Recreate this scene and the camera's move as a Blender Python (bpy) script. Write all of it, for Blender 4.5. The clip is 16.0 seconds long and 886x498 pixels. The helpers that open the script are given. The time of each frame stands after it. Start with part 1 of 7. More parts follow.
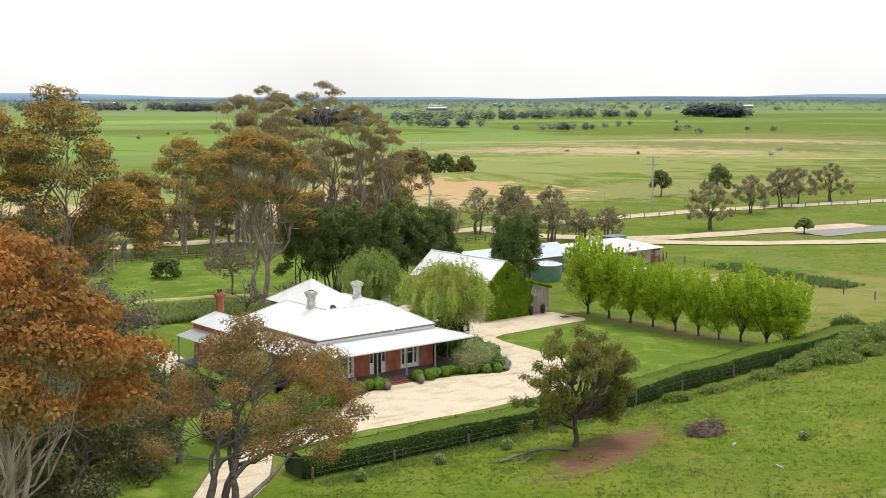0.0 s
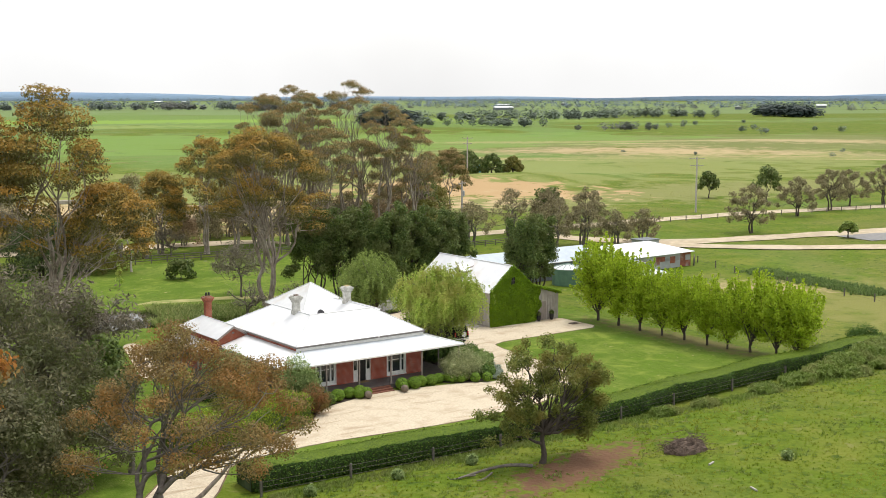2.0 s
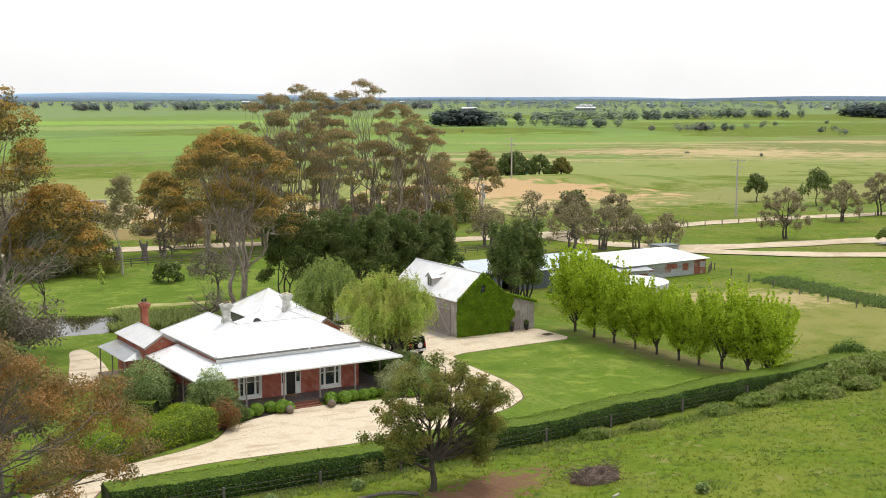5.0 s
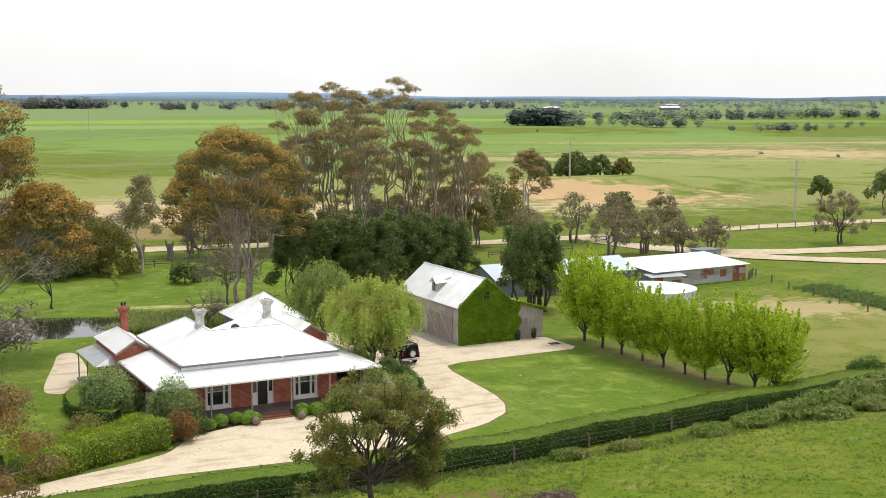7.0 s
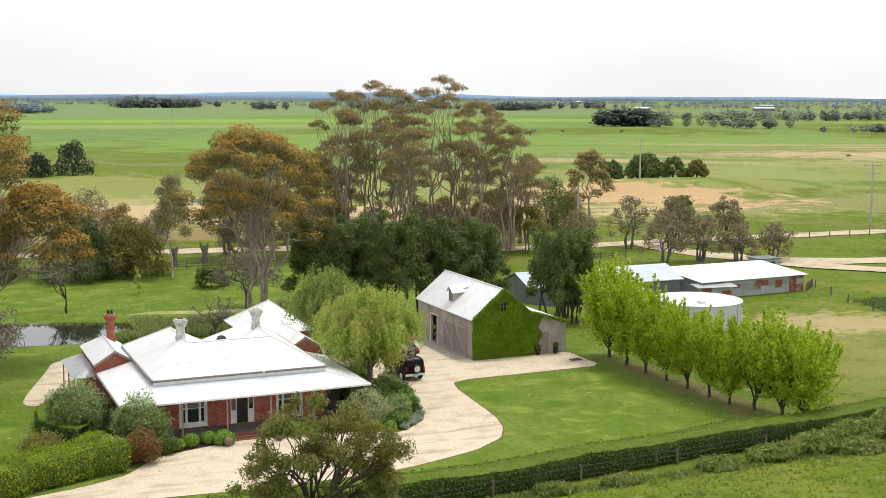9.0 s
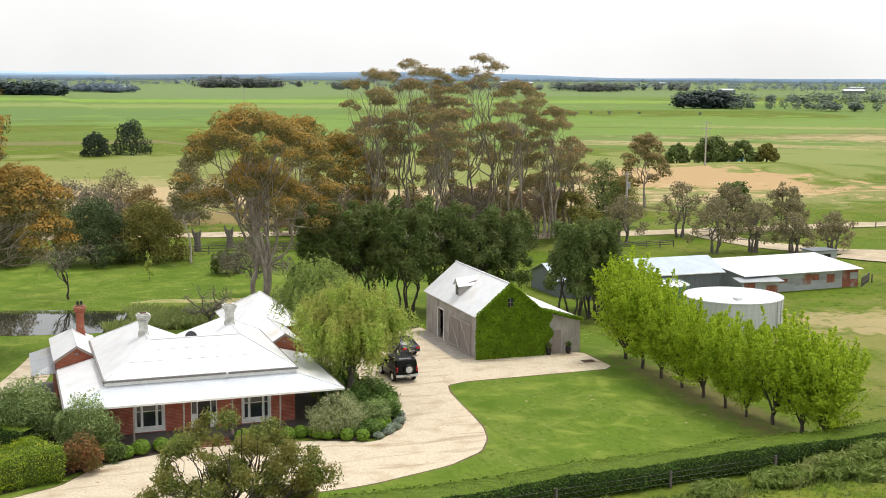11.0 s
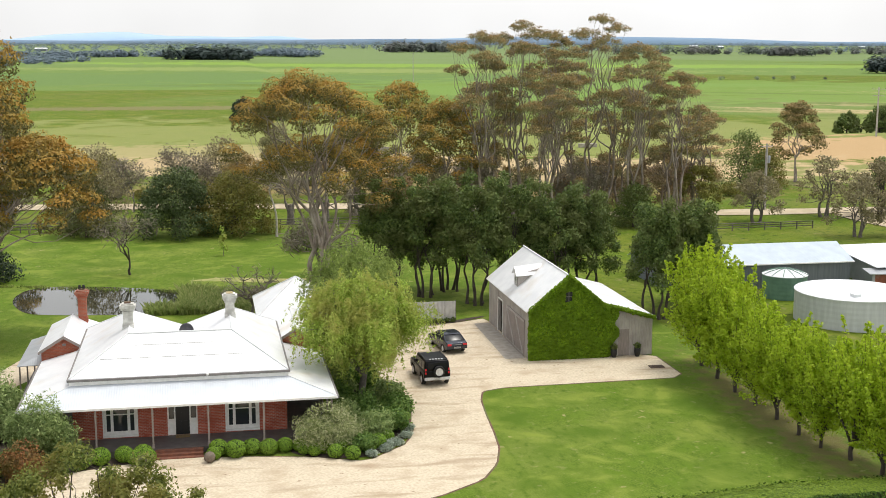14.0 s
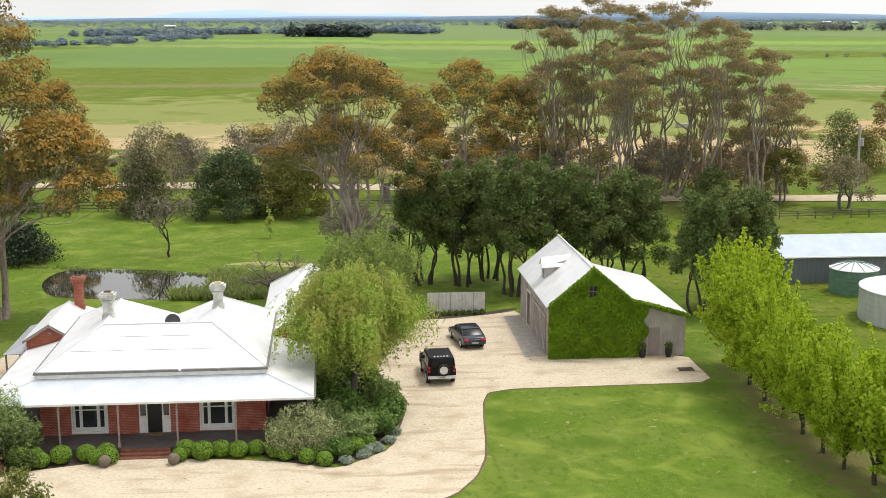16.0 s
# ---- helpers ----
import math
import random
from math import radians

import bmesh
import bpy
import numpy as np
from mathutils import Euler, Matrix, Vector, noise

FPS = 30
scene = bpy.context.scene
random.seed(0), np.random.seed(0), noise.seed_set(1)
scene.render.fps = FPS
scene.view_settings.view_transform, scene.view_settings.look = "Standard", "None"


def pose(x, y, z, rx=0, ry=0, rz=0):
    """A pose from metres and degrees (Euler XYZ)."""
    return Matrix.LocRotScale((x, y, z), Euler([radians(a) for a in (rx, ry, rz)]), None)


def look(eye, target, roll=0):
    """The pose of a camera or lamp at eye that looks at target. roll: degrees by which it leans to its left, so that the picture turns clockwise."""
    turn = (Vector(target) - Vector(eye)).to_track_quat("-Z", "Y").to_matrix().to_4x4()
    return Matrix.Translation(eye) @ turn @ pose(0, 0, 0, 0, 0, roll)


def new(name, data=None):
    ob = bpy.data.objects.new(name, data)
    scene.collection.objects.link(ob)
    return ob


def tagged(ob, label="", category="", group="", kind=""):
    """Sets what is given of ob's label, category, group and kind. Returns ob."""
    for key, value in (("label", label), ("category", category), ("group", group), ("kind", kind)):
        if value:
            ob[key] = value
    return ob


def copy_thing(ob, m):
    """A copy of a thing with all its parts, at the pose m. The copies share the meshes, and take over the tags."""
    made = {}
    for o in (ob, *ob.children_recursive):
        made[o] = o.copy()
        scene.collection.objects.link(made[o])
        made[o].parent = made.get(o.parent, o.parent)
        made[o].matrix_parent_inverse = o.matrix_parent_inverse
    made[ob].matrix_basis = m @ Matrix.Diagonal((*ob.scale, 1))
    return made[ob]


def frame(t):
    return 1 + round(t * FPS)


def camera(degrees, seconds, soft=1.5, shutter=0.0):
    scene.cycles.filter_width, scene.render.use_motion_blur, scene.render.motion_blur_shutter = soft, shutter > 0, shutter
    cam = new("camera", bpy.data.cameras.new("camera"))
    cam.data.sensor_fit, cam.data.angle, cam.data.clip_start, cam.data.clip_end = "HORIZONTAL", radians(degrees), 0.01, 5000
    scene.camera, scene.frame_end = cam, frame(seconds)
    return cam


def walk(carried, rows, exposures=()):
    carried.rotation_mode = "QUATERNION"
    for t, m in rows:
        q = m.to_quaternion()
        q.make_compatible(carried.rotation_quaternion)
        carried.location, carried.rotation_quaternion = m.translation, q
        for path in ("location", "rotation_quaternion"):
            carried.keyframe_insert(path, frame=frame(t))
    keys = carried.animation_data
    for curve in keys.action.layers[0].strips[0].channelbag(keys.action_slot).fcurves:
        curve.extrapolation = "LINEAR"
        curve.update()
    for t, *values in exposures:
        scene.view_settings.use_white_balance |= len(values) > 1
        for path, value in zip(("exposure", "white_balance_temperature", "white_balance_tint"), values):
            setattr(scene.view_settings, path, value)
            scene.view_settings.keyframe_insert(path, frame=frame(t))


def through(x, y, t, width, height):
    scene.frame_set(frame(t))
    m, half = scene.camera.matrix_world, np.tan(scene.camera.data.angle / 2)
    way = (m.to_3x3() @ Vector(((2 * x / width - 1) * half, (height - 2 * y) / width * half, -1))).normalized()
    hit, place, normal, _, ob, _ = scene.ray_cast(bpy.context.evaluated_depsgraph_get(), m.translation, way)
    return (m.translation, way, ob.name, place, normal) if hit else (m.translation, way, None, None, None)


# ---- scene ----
cam = camera(39.4, 16.0, soft=0.9)
PATH = [
    (0, (-61.711, -90.54, 26.127), (-60.453, -89.006, 25.877), 0.0),
    (0.5, (-59.726, -90.862, 26.101), (-58.485, -89.314, 25.851), 0.0),
    (1, (-57.714, -91.298, 26.119), (-56.498, -89.73, 25.869), -0.0),
    (1.5, (-55.674, -91.75, 26.123), (-54.482, -90.163, 25.873), -0.0),
    (2, (-53.467, -92.292, 26.141), (-52.299, -90.688, 25.89), -0.0),
    (2.5, (-51.256, -92.823, 26.161), (-50.107, -91.205, 25.911), -0.0),
    (3, (-48.919, -93.39, 26.153), (-47.787, -91.76, 25.902), -0.0),
    (3.5, (-46.572, -93.904, 26.123), (-45.458, -92.262, 25.873), -0.1),
    (4, (-44.067, -94.338, 26.064), (-42.973, -92.682, 25.813), -0.0),
    (4.2, (-43.031, -94.435, 26.052), (-41.945, -92.774, 25.801), -0.0),
    (6.5, (-31.062, -94.563, 25.697), (-30.101, -92.827, 25.447), -0.0),
    (7, (-28.447, -94.206, 25.715), (-27.519, -92.452, 25.464), 0.0),
    (7.5, (-25.864, -93.535, 25.684), (-24.969, -91.764, 25.433), 0.0),
    (8, (-23.295, -92.685, 25.647), (-22.434, -90.897, 25.396), 0.0),
    (8.5, (-20.697, -91.786, 25.59), (-19.87, -89.982, 25.339), 0.0),
    (9, (-18.143, -90.699, 25.509), (-17.349, -88.88, 25.258), 0.1),
    (11.5, (-5.57, -83.883, 25.23), (-4.946, -82.006, 24.938), 0.3),
    (12, (-3.18, -82.355, 25.218), (-2.608, -80.463, 24.916), 0.3),
    (12.5, (-0.671, -80.774, 25.131), (-0.156, -78.867, 24.822), 0.2),
    (13, (1.925, -79.121, 25.118), (2.383, -77.201, 24.798), 0.2),
    (13.5, (4.283, -77.652, 25.094), (4.698, -75.723, 24.764), 0.2),
    (14, (6.522, -76.32, 25.048), (6.898, -74.385, 24.71), 0.1),
    (14.5, (8.66, -75.079, 25.034), (8.999, -73.139, 24.687), 0.1),
    (15, (10.908, -73.809, 25.024), (11.2, -71.862, 24.668), 0.1),
    (15.5, (13.103, -72.684, 24.975), (13.339, -70.732, 24.611), -0.1),
    (16, (15.456, -71.617, 24.9), (15.634, -69.66, 24.526), -0.1),
]
walk(cam, [(t, look(eye, target, roll)) for t, eye, target, roll in PATH])

# ---- light ----
EXPOSURE = 0.31
scene.view_settings.exposure = EXPOSURE
SUN_EL, SUN_AZ = 69.0, 70.0      # degrees; azimuth from +y towards +x
world = bpy.data.worlds.new("sky")
scene.world = world
world.use_nodes = True
wn, wl = world.node_tree.nodes, world.node_tree.links
sky = wn.new("ShaderNodeTexSky")
sky.sky_type, sky.sun_disc = "NISHITA", False
sky.sun_elevation, sky.sun_rotation = radians(SUN_EL), radians(SUN_AZ)
sky.air_density, sky.dust_density, sky.ozone_density = 1.0, 4.0, 1.0
grey = wn.new("ShaderNodeRGBToBW")
wl.new(sky.outputs[0], grey.inputs[0])
cloud = wn.new("ShaderNodeTexNoise")
cloud.inputs["Scale"].default_value, cloud.inputs["Detail"].default_value = 2.2, 5.0
ramp = wn.new("ShaderNodeMapRange")
ramp.inputs[1].default_value, ramp.inputs[2].default_value = 0.35, 0.6
ramp.inputs[3].default_value, ramp.inputs[4].default_value = 0.78, 0.96
wl.new(cloud.outputs[0], ramp.inputs[0])
veil = wn.new("ShaderNodeMix")
veil.data_type = "RGBA"
wl.new(ramp.outputs[0], veil.inputs[0])
wl.new(sky.outputs[0], veil.inputs[6])
lift = wn.new("ShaderNodeMath")
lift.operation = "MULTIPLY_ADD"
lift.inputs[1].default_value, lift.inputs[2].default_value = 0.25, 5.6
wl.new(grey.outputs[0], lift.inputs[0])
wl.new(lift.outputs[0], veil.inputs[7])
bg = wn["Background"]
bg.inputs[1].default_value = 0.15
wl.new(veil.outputs[2], bg.inputs[0])
sun = new("sun", bpy.data.lights.new("sun", "SUN"))
sun.data.energy, sun.data.angle, sun.data.color = 1.5, radians(12), (1.0, 0.95, 0.87)
ce = math.cos(radians(SUN_EL))
sun.matrix_world = look((ce * math.sin(radians(SUN_AZ)) * 300, ce * math.cos(radians(SUN_AZ)) * 300, 300 * math.sin(radians(SUN_EL))), (0, 0, 0))

# ---- materials ----


def nodes(name):
    m = bpy.data.materials.new(name)
    m.use_nodes = True
    t = m.node_tree
    return m, t.nodes, t.links, t.nodes["Principled BSDF"]


def wire(l, a, b):
    l.new(a, b)


def mixcol(n, l, fac, a, b, mode="MIX"):
    """A colour mix node; fac, a, b are sockets or values."""
    k = n.new("ShaderNodeMix")
    k.data_type, k.blend_type = "RGBA", mode
    for sock, v in ((k.inputs[0], fac), (k.inputs[6], a), (k.inputs[7], b)):
        if isinstance(v, bpy.types.NodeSocket):
            l.new(v, sock)
        elif isinstance(v, (int, float)):
            sock.default_value = v
        else:
            sock.default_value = (*v, 1.0)
    return k.outputs[2]


def noise_fac(n, l, scale, lo=0.35, hi=0.65, detail=4.0, stretch=None, distort=0.0):
    g = n.new("ShaderNodeNewGeometry")
    t = n.new("ShaderNodeTexNoise")
    t.inputs["Scale"].default_value, t.inputs["Detail"].default_value, t.inputs["Distortion"].default_value = scale, detail, distort
    if stretch:
        mp = n.new("ShaderNodeMapping")
        mp.inputs["Scale"].default_value = stretch
        l.new(g.outputs["Position"], mp.inputs[0])
        l.new(mp.outputs[0], t.inputs[0])
    else:
        l.new(g.outputs["Position"], t.inputs[0])
    r = n.new("ShaderNodeMapRange")
    r.inputs[1].default_value, r.inputs[2].default_value = lo, hi
    l.new(t.outputs[0], r.inputs[0])
    return r.outputs[0]


def bumped(n, l, bsdf, height, strength=0.3, distance=0.02):
    b = n.new("ShaderNodeBump")
    b.inputs["Strength"].default_value, b.inputs["Distance"].default_value = strength, distance
    l.new(height, b.inputs["Height"])
    l.new(b.outputs[0], bsdf.inputs["Normal"])


def surface(name, c1, c2, scale=6.0, rough=0.8, bump=0.3, c3=None, scale3=0.6, lo3=0.45, hi3=0.7, metallic=0.0, dist=0.02, stretch=None):
    m, n, l, b = nodes(name)
    f = noise_fac(n, l, scale, stretch=stretch)
    col = mixcol(n, l, f, c1, c2)
    if c3:
        col = mixcol(n, l, noise_fac(n, l, scale3, lo3, hi3), col, c3)
    l.new(col, b.inputs["Base Color"])
    b.inputs["Roughness"].default_value, b.inputs["Metallic"].default_value = rough, metallic
    if bump:
        bumped(n, l, b, f, bump, dist)
    return m


def leafmat(name, dark, mid, light, through=0.25, patch=0.5, tint=None):
    """Foliage: each leaf its own tone, larger patches lighter and darker."""
    m, n, l, b = nodes(name)
    g = n.new("ShaderNodeNewGeometry")
    r = n.new("ShaderNodeValToRGB")
    e = r.color_ramp.elements
    e[0].color, e[1].color = (*dark, 1), (*light, 1)
    e.new(0.5).color = (*mid, 1)
    l.new(g.outputs["Random Per Island"], r.inputs[0])
    col = r.outputs[0]
    if tint:
        col = mixcol(n, l, noise_fac(n, l, patch, 0.42, 0.62, 3.0), col, tint)
    b.inputs["Roughness"].default_value = 0.6
    b.inputs["Specular IOR Level"].default_value = 0.25
    l.new(col, b.inputs["Base Color"])
    tr = n.new("ShaderNodeBsdfTranslucent")
    l.new(col, tr.inputs[0])
    mx = n.new("ShaderNodeMixShader")
    mx.inputs[0].default_value = through
    l.new(b.outputs[0], mx.inputs[1])
    l.new(tr.outputs[0], mx.inputs[2])
    l.new(mx.outputs[0], n["Material Output"].inputs[0])
    return m


def roofmat(name, c1, c2, axis, rough=0.4, pitch=0.152, rust=None):
    """Corrugated iron: ribs across the given axis, faint stains."""
    m, n, l, b = nodes(name)
    col = mixcol(n, l, noise_fac(n, l, 0.9, 0.35, 0.7, 6.0), c1, c2)
    if rust:
        col = mixcol(n, l, noise_fac(n, l, 0.35, 0.56, 0.72, 6.0), col, rust)
    l.new(col, b.inputs["Base Color"])
    b.inputs["Roughness"].default_value, b.inputs["Metallic"].default_value = rough, 0.15
    g = n.new("ShaderNodeNewGeometry")
    s = n.new("ShaderNodeSeparateXYZ")
    l.new(g.outputs["Position"], s.inputs[0])
    k = n.new("ShaderNodeMath")
    k.operation = "MULTIPLY"
    k.inputs[1].default_value = 2 * math.pi / pitch
    l.new(s.outputs[axis], k.inputs[0])
    w = n.new("ShaderNodeMath")
    w.operation = "SINE"
    l.new(k.outputs[0], w.inputs[0])
    bumped(n, l, b, w.outputs[0], 0.22, 0.015)
    return m


def brickmat(name, c1, c2, mortar):
    m, n, l, b = nodes(name)
    g = n.new("ShaderNodeNewGeometry")
    s = n.new("ShaderNodeSeparateXYZ")
    l.new(g.outputs["Position"], s.inputs[0])
    a = n.new("ShaderNodeMath")
    a.operation = "ADD"
    l.new(s.outputs[0], a.inputs[0])
    l.new(s.outputs[1], a.inputs[1])
    c = n.new("ShaderNodeCombineXYZ")
    l.new(a.outputs[0], c.inputs[0])
    l.new(s.outputs[2], c.inputs[1])
    t = n.new("ShaderNodeTexBrick")
    t.inputs["Scale"].default_value = 1.0
    t.inputs["Brick Width"].default_value, t.inputs["Row Height"].default_value = 0.26, 0.1
    t.inputs["Mortar Size"].default_value = 0.014
    t.inputs["Color1"].default_value, t.inputs["Color2"].default_value, t.inputs["Mortar"].default_value = (*c1, 1), (*c2, 1), (*mortar, 1)
    l.new(c.outputs[0], t.inputs[0])
    col = mixcol(n, l, noise_fac(n, l, 1.3, 0.4, 0.75), t.outputs[0], tuple(v * 0.6 for v in c1))
    l.new(col, b.inputs["Base Color"])
    b.inputs["Roughness"].default_value = 0.85
    bumped(n, l, b, t.outputs[1], -0.4, 0.01)
    return m


def glassmat(name, col=(0.03, 0.035, 0.04), rough=0.06):
    m, n, l, b = nodes(name)
    b.inputs["Base Color"].default_value = (*col, 1)
    b.inputs["Roughness"].default_value = rough
    b.inputs["Specular IOR Level"].default_value = 0.7
    return m


def plain(name, col, rough=0.5, metallic=0.0):
    return surface(name, col, tuple(v * 0.8 for v in col), 9.0, rough, 0.05, metallic=metallic)


M_ROOF_F = roofmat("white_iron_front", (0.81, 0.82, 0.84), (0.71, 0.725, 0.75), 0)
M_ROOF_V = roofmat("pale_blue_verandah_iron", (0.66, 0.7, 0.75), (0.57, 0.605, 0.65), 0)
M_ROOF_S = roofmat("white_iron_side", (0.83, 0.84, 0.85), (0.74, 0.75, 0.77), 1, rust=(0.7, 0.66, 0.6))
M_IRON = roofmat("galvanised_iron", (0.42, 0.44, 0.46), (0.33, 0.35, 0.37), 0, 0.45, rust=(0.36, 0.33, 0.30))
M_RUSTY = roofmat("rusty_iron", (0.34, 0.34, 0.35), (0.26, 0.26, 0.27), 0, 0.6, rust=(0.24, 0.075, 0.035))
M_TROOF = surface("tank_roof", (0.72, 0.74, 0.75), (0.62, 0.64, 0.66), 1.2, 0.45, 0.1)
M_BRICK = brickmat("red_brick", (0.5, 0.1, 0.052), (0.34, 0.06, 0.032), (0.46, 0.3, 0.24))
M_BRICK_C = brickmat("orange_brick", (0.42, 0.10, 0.045), (0.34, 0.075, 0.035), (0.30, 0.2, 0.15))
M_WHITE = surface("white_paint", (0.86, 0.85, 0.83), (0.76, 0.75, 0.72), 4.0, 0.5, 0.1)
M_CHIM = surface("weathered_white_render", (0.68, 0.67, 0.63), (0.42, 0.41, 0.37), 2.5, 0.8, 0.3, c3=(0.26, 0.25, 0.22), scale3=1.2, lo3=0.55, hi3=0.75)
M_GUTTER = surface("grey_gutter", (0.22, 0.2, 0.19), (0.16, 0.15, 0.14), 3.0, 0.5, 0.1)
M_POST = surface("taupe_paint", (0.33, 0.28, 0.25), (0.25, 0.21, 0.19), 5.0, 0.6, 0.1)
M_FLOOR = surface("verandah_tiles", (0.09, 0.08, 0.08), (0.13, 0.115, 0.11), 2.0, 0.6, 0.1)
M_STEP = surface("brick_steps", (0.24, 0.09, 0.05), (0.15, 0.06, 0.04), 4.0, 0.8, 0.3)
M_BLACK = plain("black_paint", (0.012, 0.012, 0.013), 0.45)
M_GLASS = glassmat("dark_glass")
M_CURTAIN = surface("curtain", (0.5, 0.48, 0.45), (0.3, 0.29, 0.28), 8.0, 0.9, 0.2, stretch=(6, 6, 0.2))
M_BOARD = surface("weathered_boards", (0.42, 0.385, 0.36), (0.31, 0.285, 0.265), 3.0, 0.85, 0.4, c3=(0.48, 0.45, 0.42), scale3=0.7, stretch=(5, 5, 0.5))
M_BDOOR = surface("grey_barn_door", (0.31, 0.27, 0.25), (0.23, 0.2, 0.185), 3.0, 0.8, 0.3, stretch=(5, 5, 0.5))
M_CONC = surface("concrete", (0.42, 0.38, 0.33), (0.32, 0.29, 0.25), 2.0, 0.9, 0.2)
M_SHED = surface("blue_grey_shed", (0.16, 0.18, 0.2), (0.12, 0.135, 0.15), 1.0, 0.6, 0.15, stretch=(4, 4, 0.3))
M_GTANK = surface("green_tank", (0.13, 0.235, 0.175), (0.1, 0.19, 0.14), 1.5, 0.5, 0.15)
M_WTANK = surface("pale_tank", (0.55, 0.57, 0.59), (0.47, 0.49, 0.51), 1.0, 0.5, 0.15, stretch=(3, 3, 0.4))
M_FENCE = surface("grey_rails", (0.17, 0.15, 0.13), (0.1, 0.09, 0.08), 4.0, 0.9, 0.3)
M_POLE = surface("pole_timber", (0.46, 0.43, 0.4), (0.36, 0.34, 0.31), 3.0, 0.9, 0.2)
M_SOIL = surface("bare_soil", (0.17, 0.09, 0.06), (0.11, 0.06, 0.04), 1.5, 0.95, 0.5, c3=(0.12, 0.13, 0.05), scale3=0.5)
M_MULCH = surface("dark_mulch", (0.045, 0.033, 0.025), (0.075, 0.055, 0.04), 5.0, 0.95, 0.6)
M_TWIG = surface("dead_brush", (0.15, 0.105, 0.08), (0.09, 0.065, 0.05), 4.0, 0.95, 0.5)
M_BARK = surface("gum_bark", (0.34, 0.28, 0.23), (0.17, 0.135, 0.11), 2.5, 0.9, 0.5, c3=(0.42, 0.37, 0.32), scale3=0.8, stretch=(2, 2, 0.6))
M_BARKD = surface("dark_bark", (0.085, 0.068, 0.055), (0.05, 0.04, 0.033), 5.0, 0.95, 0.6, stretch=(3, 3, 0.6))
M_BARKG = surface("grey_bark", (0.19, 0.165, 0.145), (0.11, 0.095, 0.085), 4.0, 0.95, 0.5)
L_GUM = leafmat("gum_leaves", (0.2, 0.165, 0.05), (0.34, 0.25, 0.06), (0.48, 0.33, 0.075), 0.35, 0.35, (0.45, 0.265, 0.055))
L_GUM2 = leafmat("tall_gum_leaves", (0.22, 0.175, 0.08), (0.35, 0.265, 0.12), (0.47, 0.355, 0.155), 0.42, 0.3, (0.37, 0.265, 0.115))
# Older olive leaves, darkened further to paint shade under the clumps.
L_GUMIN = leafmat("shade_dark_olive_gum_leaves", (0.1, 0.095, 0.035), (0.165, 0.15, 0.052), (0.24, 0.215, 0.072), 0.3, 0.4)
L_TALLIN = leafmat("grey_olive_gum_leaves", (0.2, 0.185, 0.095), (0.31, 0.285, 0.145), (0.43, 0.39, 0.2), 0.44, 0.3)
L_ORANGE = leafmat("orange_gum_leaves", (0.26, 0.105, 0.026), (0.45, 0.19, 0.042), (0.6, 0.27, 0.058), 0.44, 0.4, (0.33, 0.19, 0.055))
L_NEAR = leafmat("near_gum_leaves", (0.15, 0.125, 0.055), (0.27, 0.205, 0.085), (0.38, 0.29, 0.115), 0.38, 0.5, (0.36, 0.2, 0.065))
L_MOSS = leafmat("mossy_grey_leaves", (0.085, 0.085, 0.047), (0.15, 0.145, 0.075), (0.235, 0.215, 0.115), 0.34, 0.5, (0.105, 0.12, 0.04))
L_OLIVE = leafmat("olive_leaves", (0.12, 0.13, 0.035), (0.21, 0.215, 0.055), (0.31, 0.3, 0.075), 0.35, 0.6, (0.23, 0.2, 0.05))
L_DARK = leafmat("dark_evergreen_leaves", (0.058, 0.095, 0.026), (0.118, 0.175, 0.045), (0.205, 0.275, 0.072), 0.36, 0.5, (0.15, 0.18, 0.055))
L_PINE = leafmat("conifer_needles", (0.022, 0.038, 0.022), (0.04, 0.062, 0.034), (0.065, 0.09, 0.045), 0.2, 0.5)
L_HOLLY = leafmat("dark_holly_leaves", (0.045, 0.07, 0.028), (0.085, 0.12, 0.045), (0.14, 0.18, 0.065), 0.3, 0.5)
L_PEAR = leafmat("pear_leaves", (0.22, 0.32, 0.022), (0.39, 0.53, 0.035), (0.58, 0.7, 0.06), 0.55, 0.7, (0.46, 0.58, 0.045))
L_WILLOW = leafmat("willow_leaves", (0.23, 0.32, 0.055), (0.38, 0.5, 0.09), (0.55, 0.66, 0.15), 0.45, 0.6, (0.42, 0.43, 0.11))
L_WILLOW2 = leafmat("birch_leaves", (0.16, 0.225, 0.055), (0.265, 0.345, 0.085), (0.37, 0.45, 0.125), 0.4, 0.6)
# Darkened to put the shade of the hedge's sides into leaf colour.
L_HEDGE = leafmat("shade_toned_hedge_leaves", (0.026, 0.06, 0.009), (0.05, 0.11, 0.013), (0.095, 0.18, 0.02), 0.25, 0.8, (0.07, 0.14, 0.016))
# Brighter for fresh growth and for the light on the clipped top.
L_HTOP = leafmat("lit_clipped_hedge_top_leaves", (0.14, 0.215, 0.017), (0.185, 0.275, 0.022), (0.235, 0.325, 0.03), 0.3, 0.8)
L_BOX = leafmat("box_leaves", (0.12, 0.22, 0.025), (0.2, 0.34, 0.035), (0.29, 0.45, 0.05), 0.3, 2.0)
L_YELLOW = leafmat("yellow_hedge_leaves", (0.14, 0.21, 0.016), (0.28, 0.37, 0.025), (0.45, 0.5, 0.042), 0.38, 0.8, (0.18, 0.28, 0.022))
L_RED = leafmat("bronze_leaves", (0.14, 0.07, 0.03), (0.27, 0.12, 0.045), (0.38, 0.19, 0.065), 0.25, 1.2, (0.2, 0.16, 0.05))
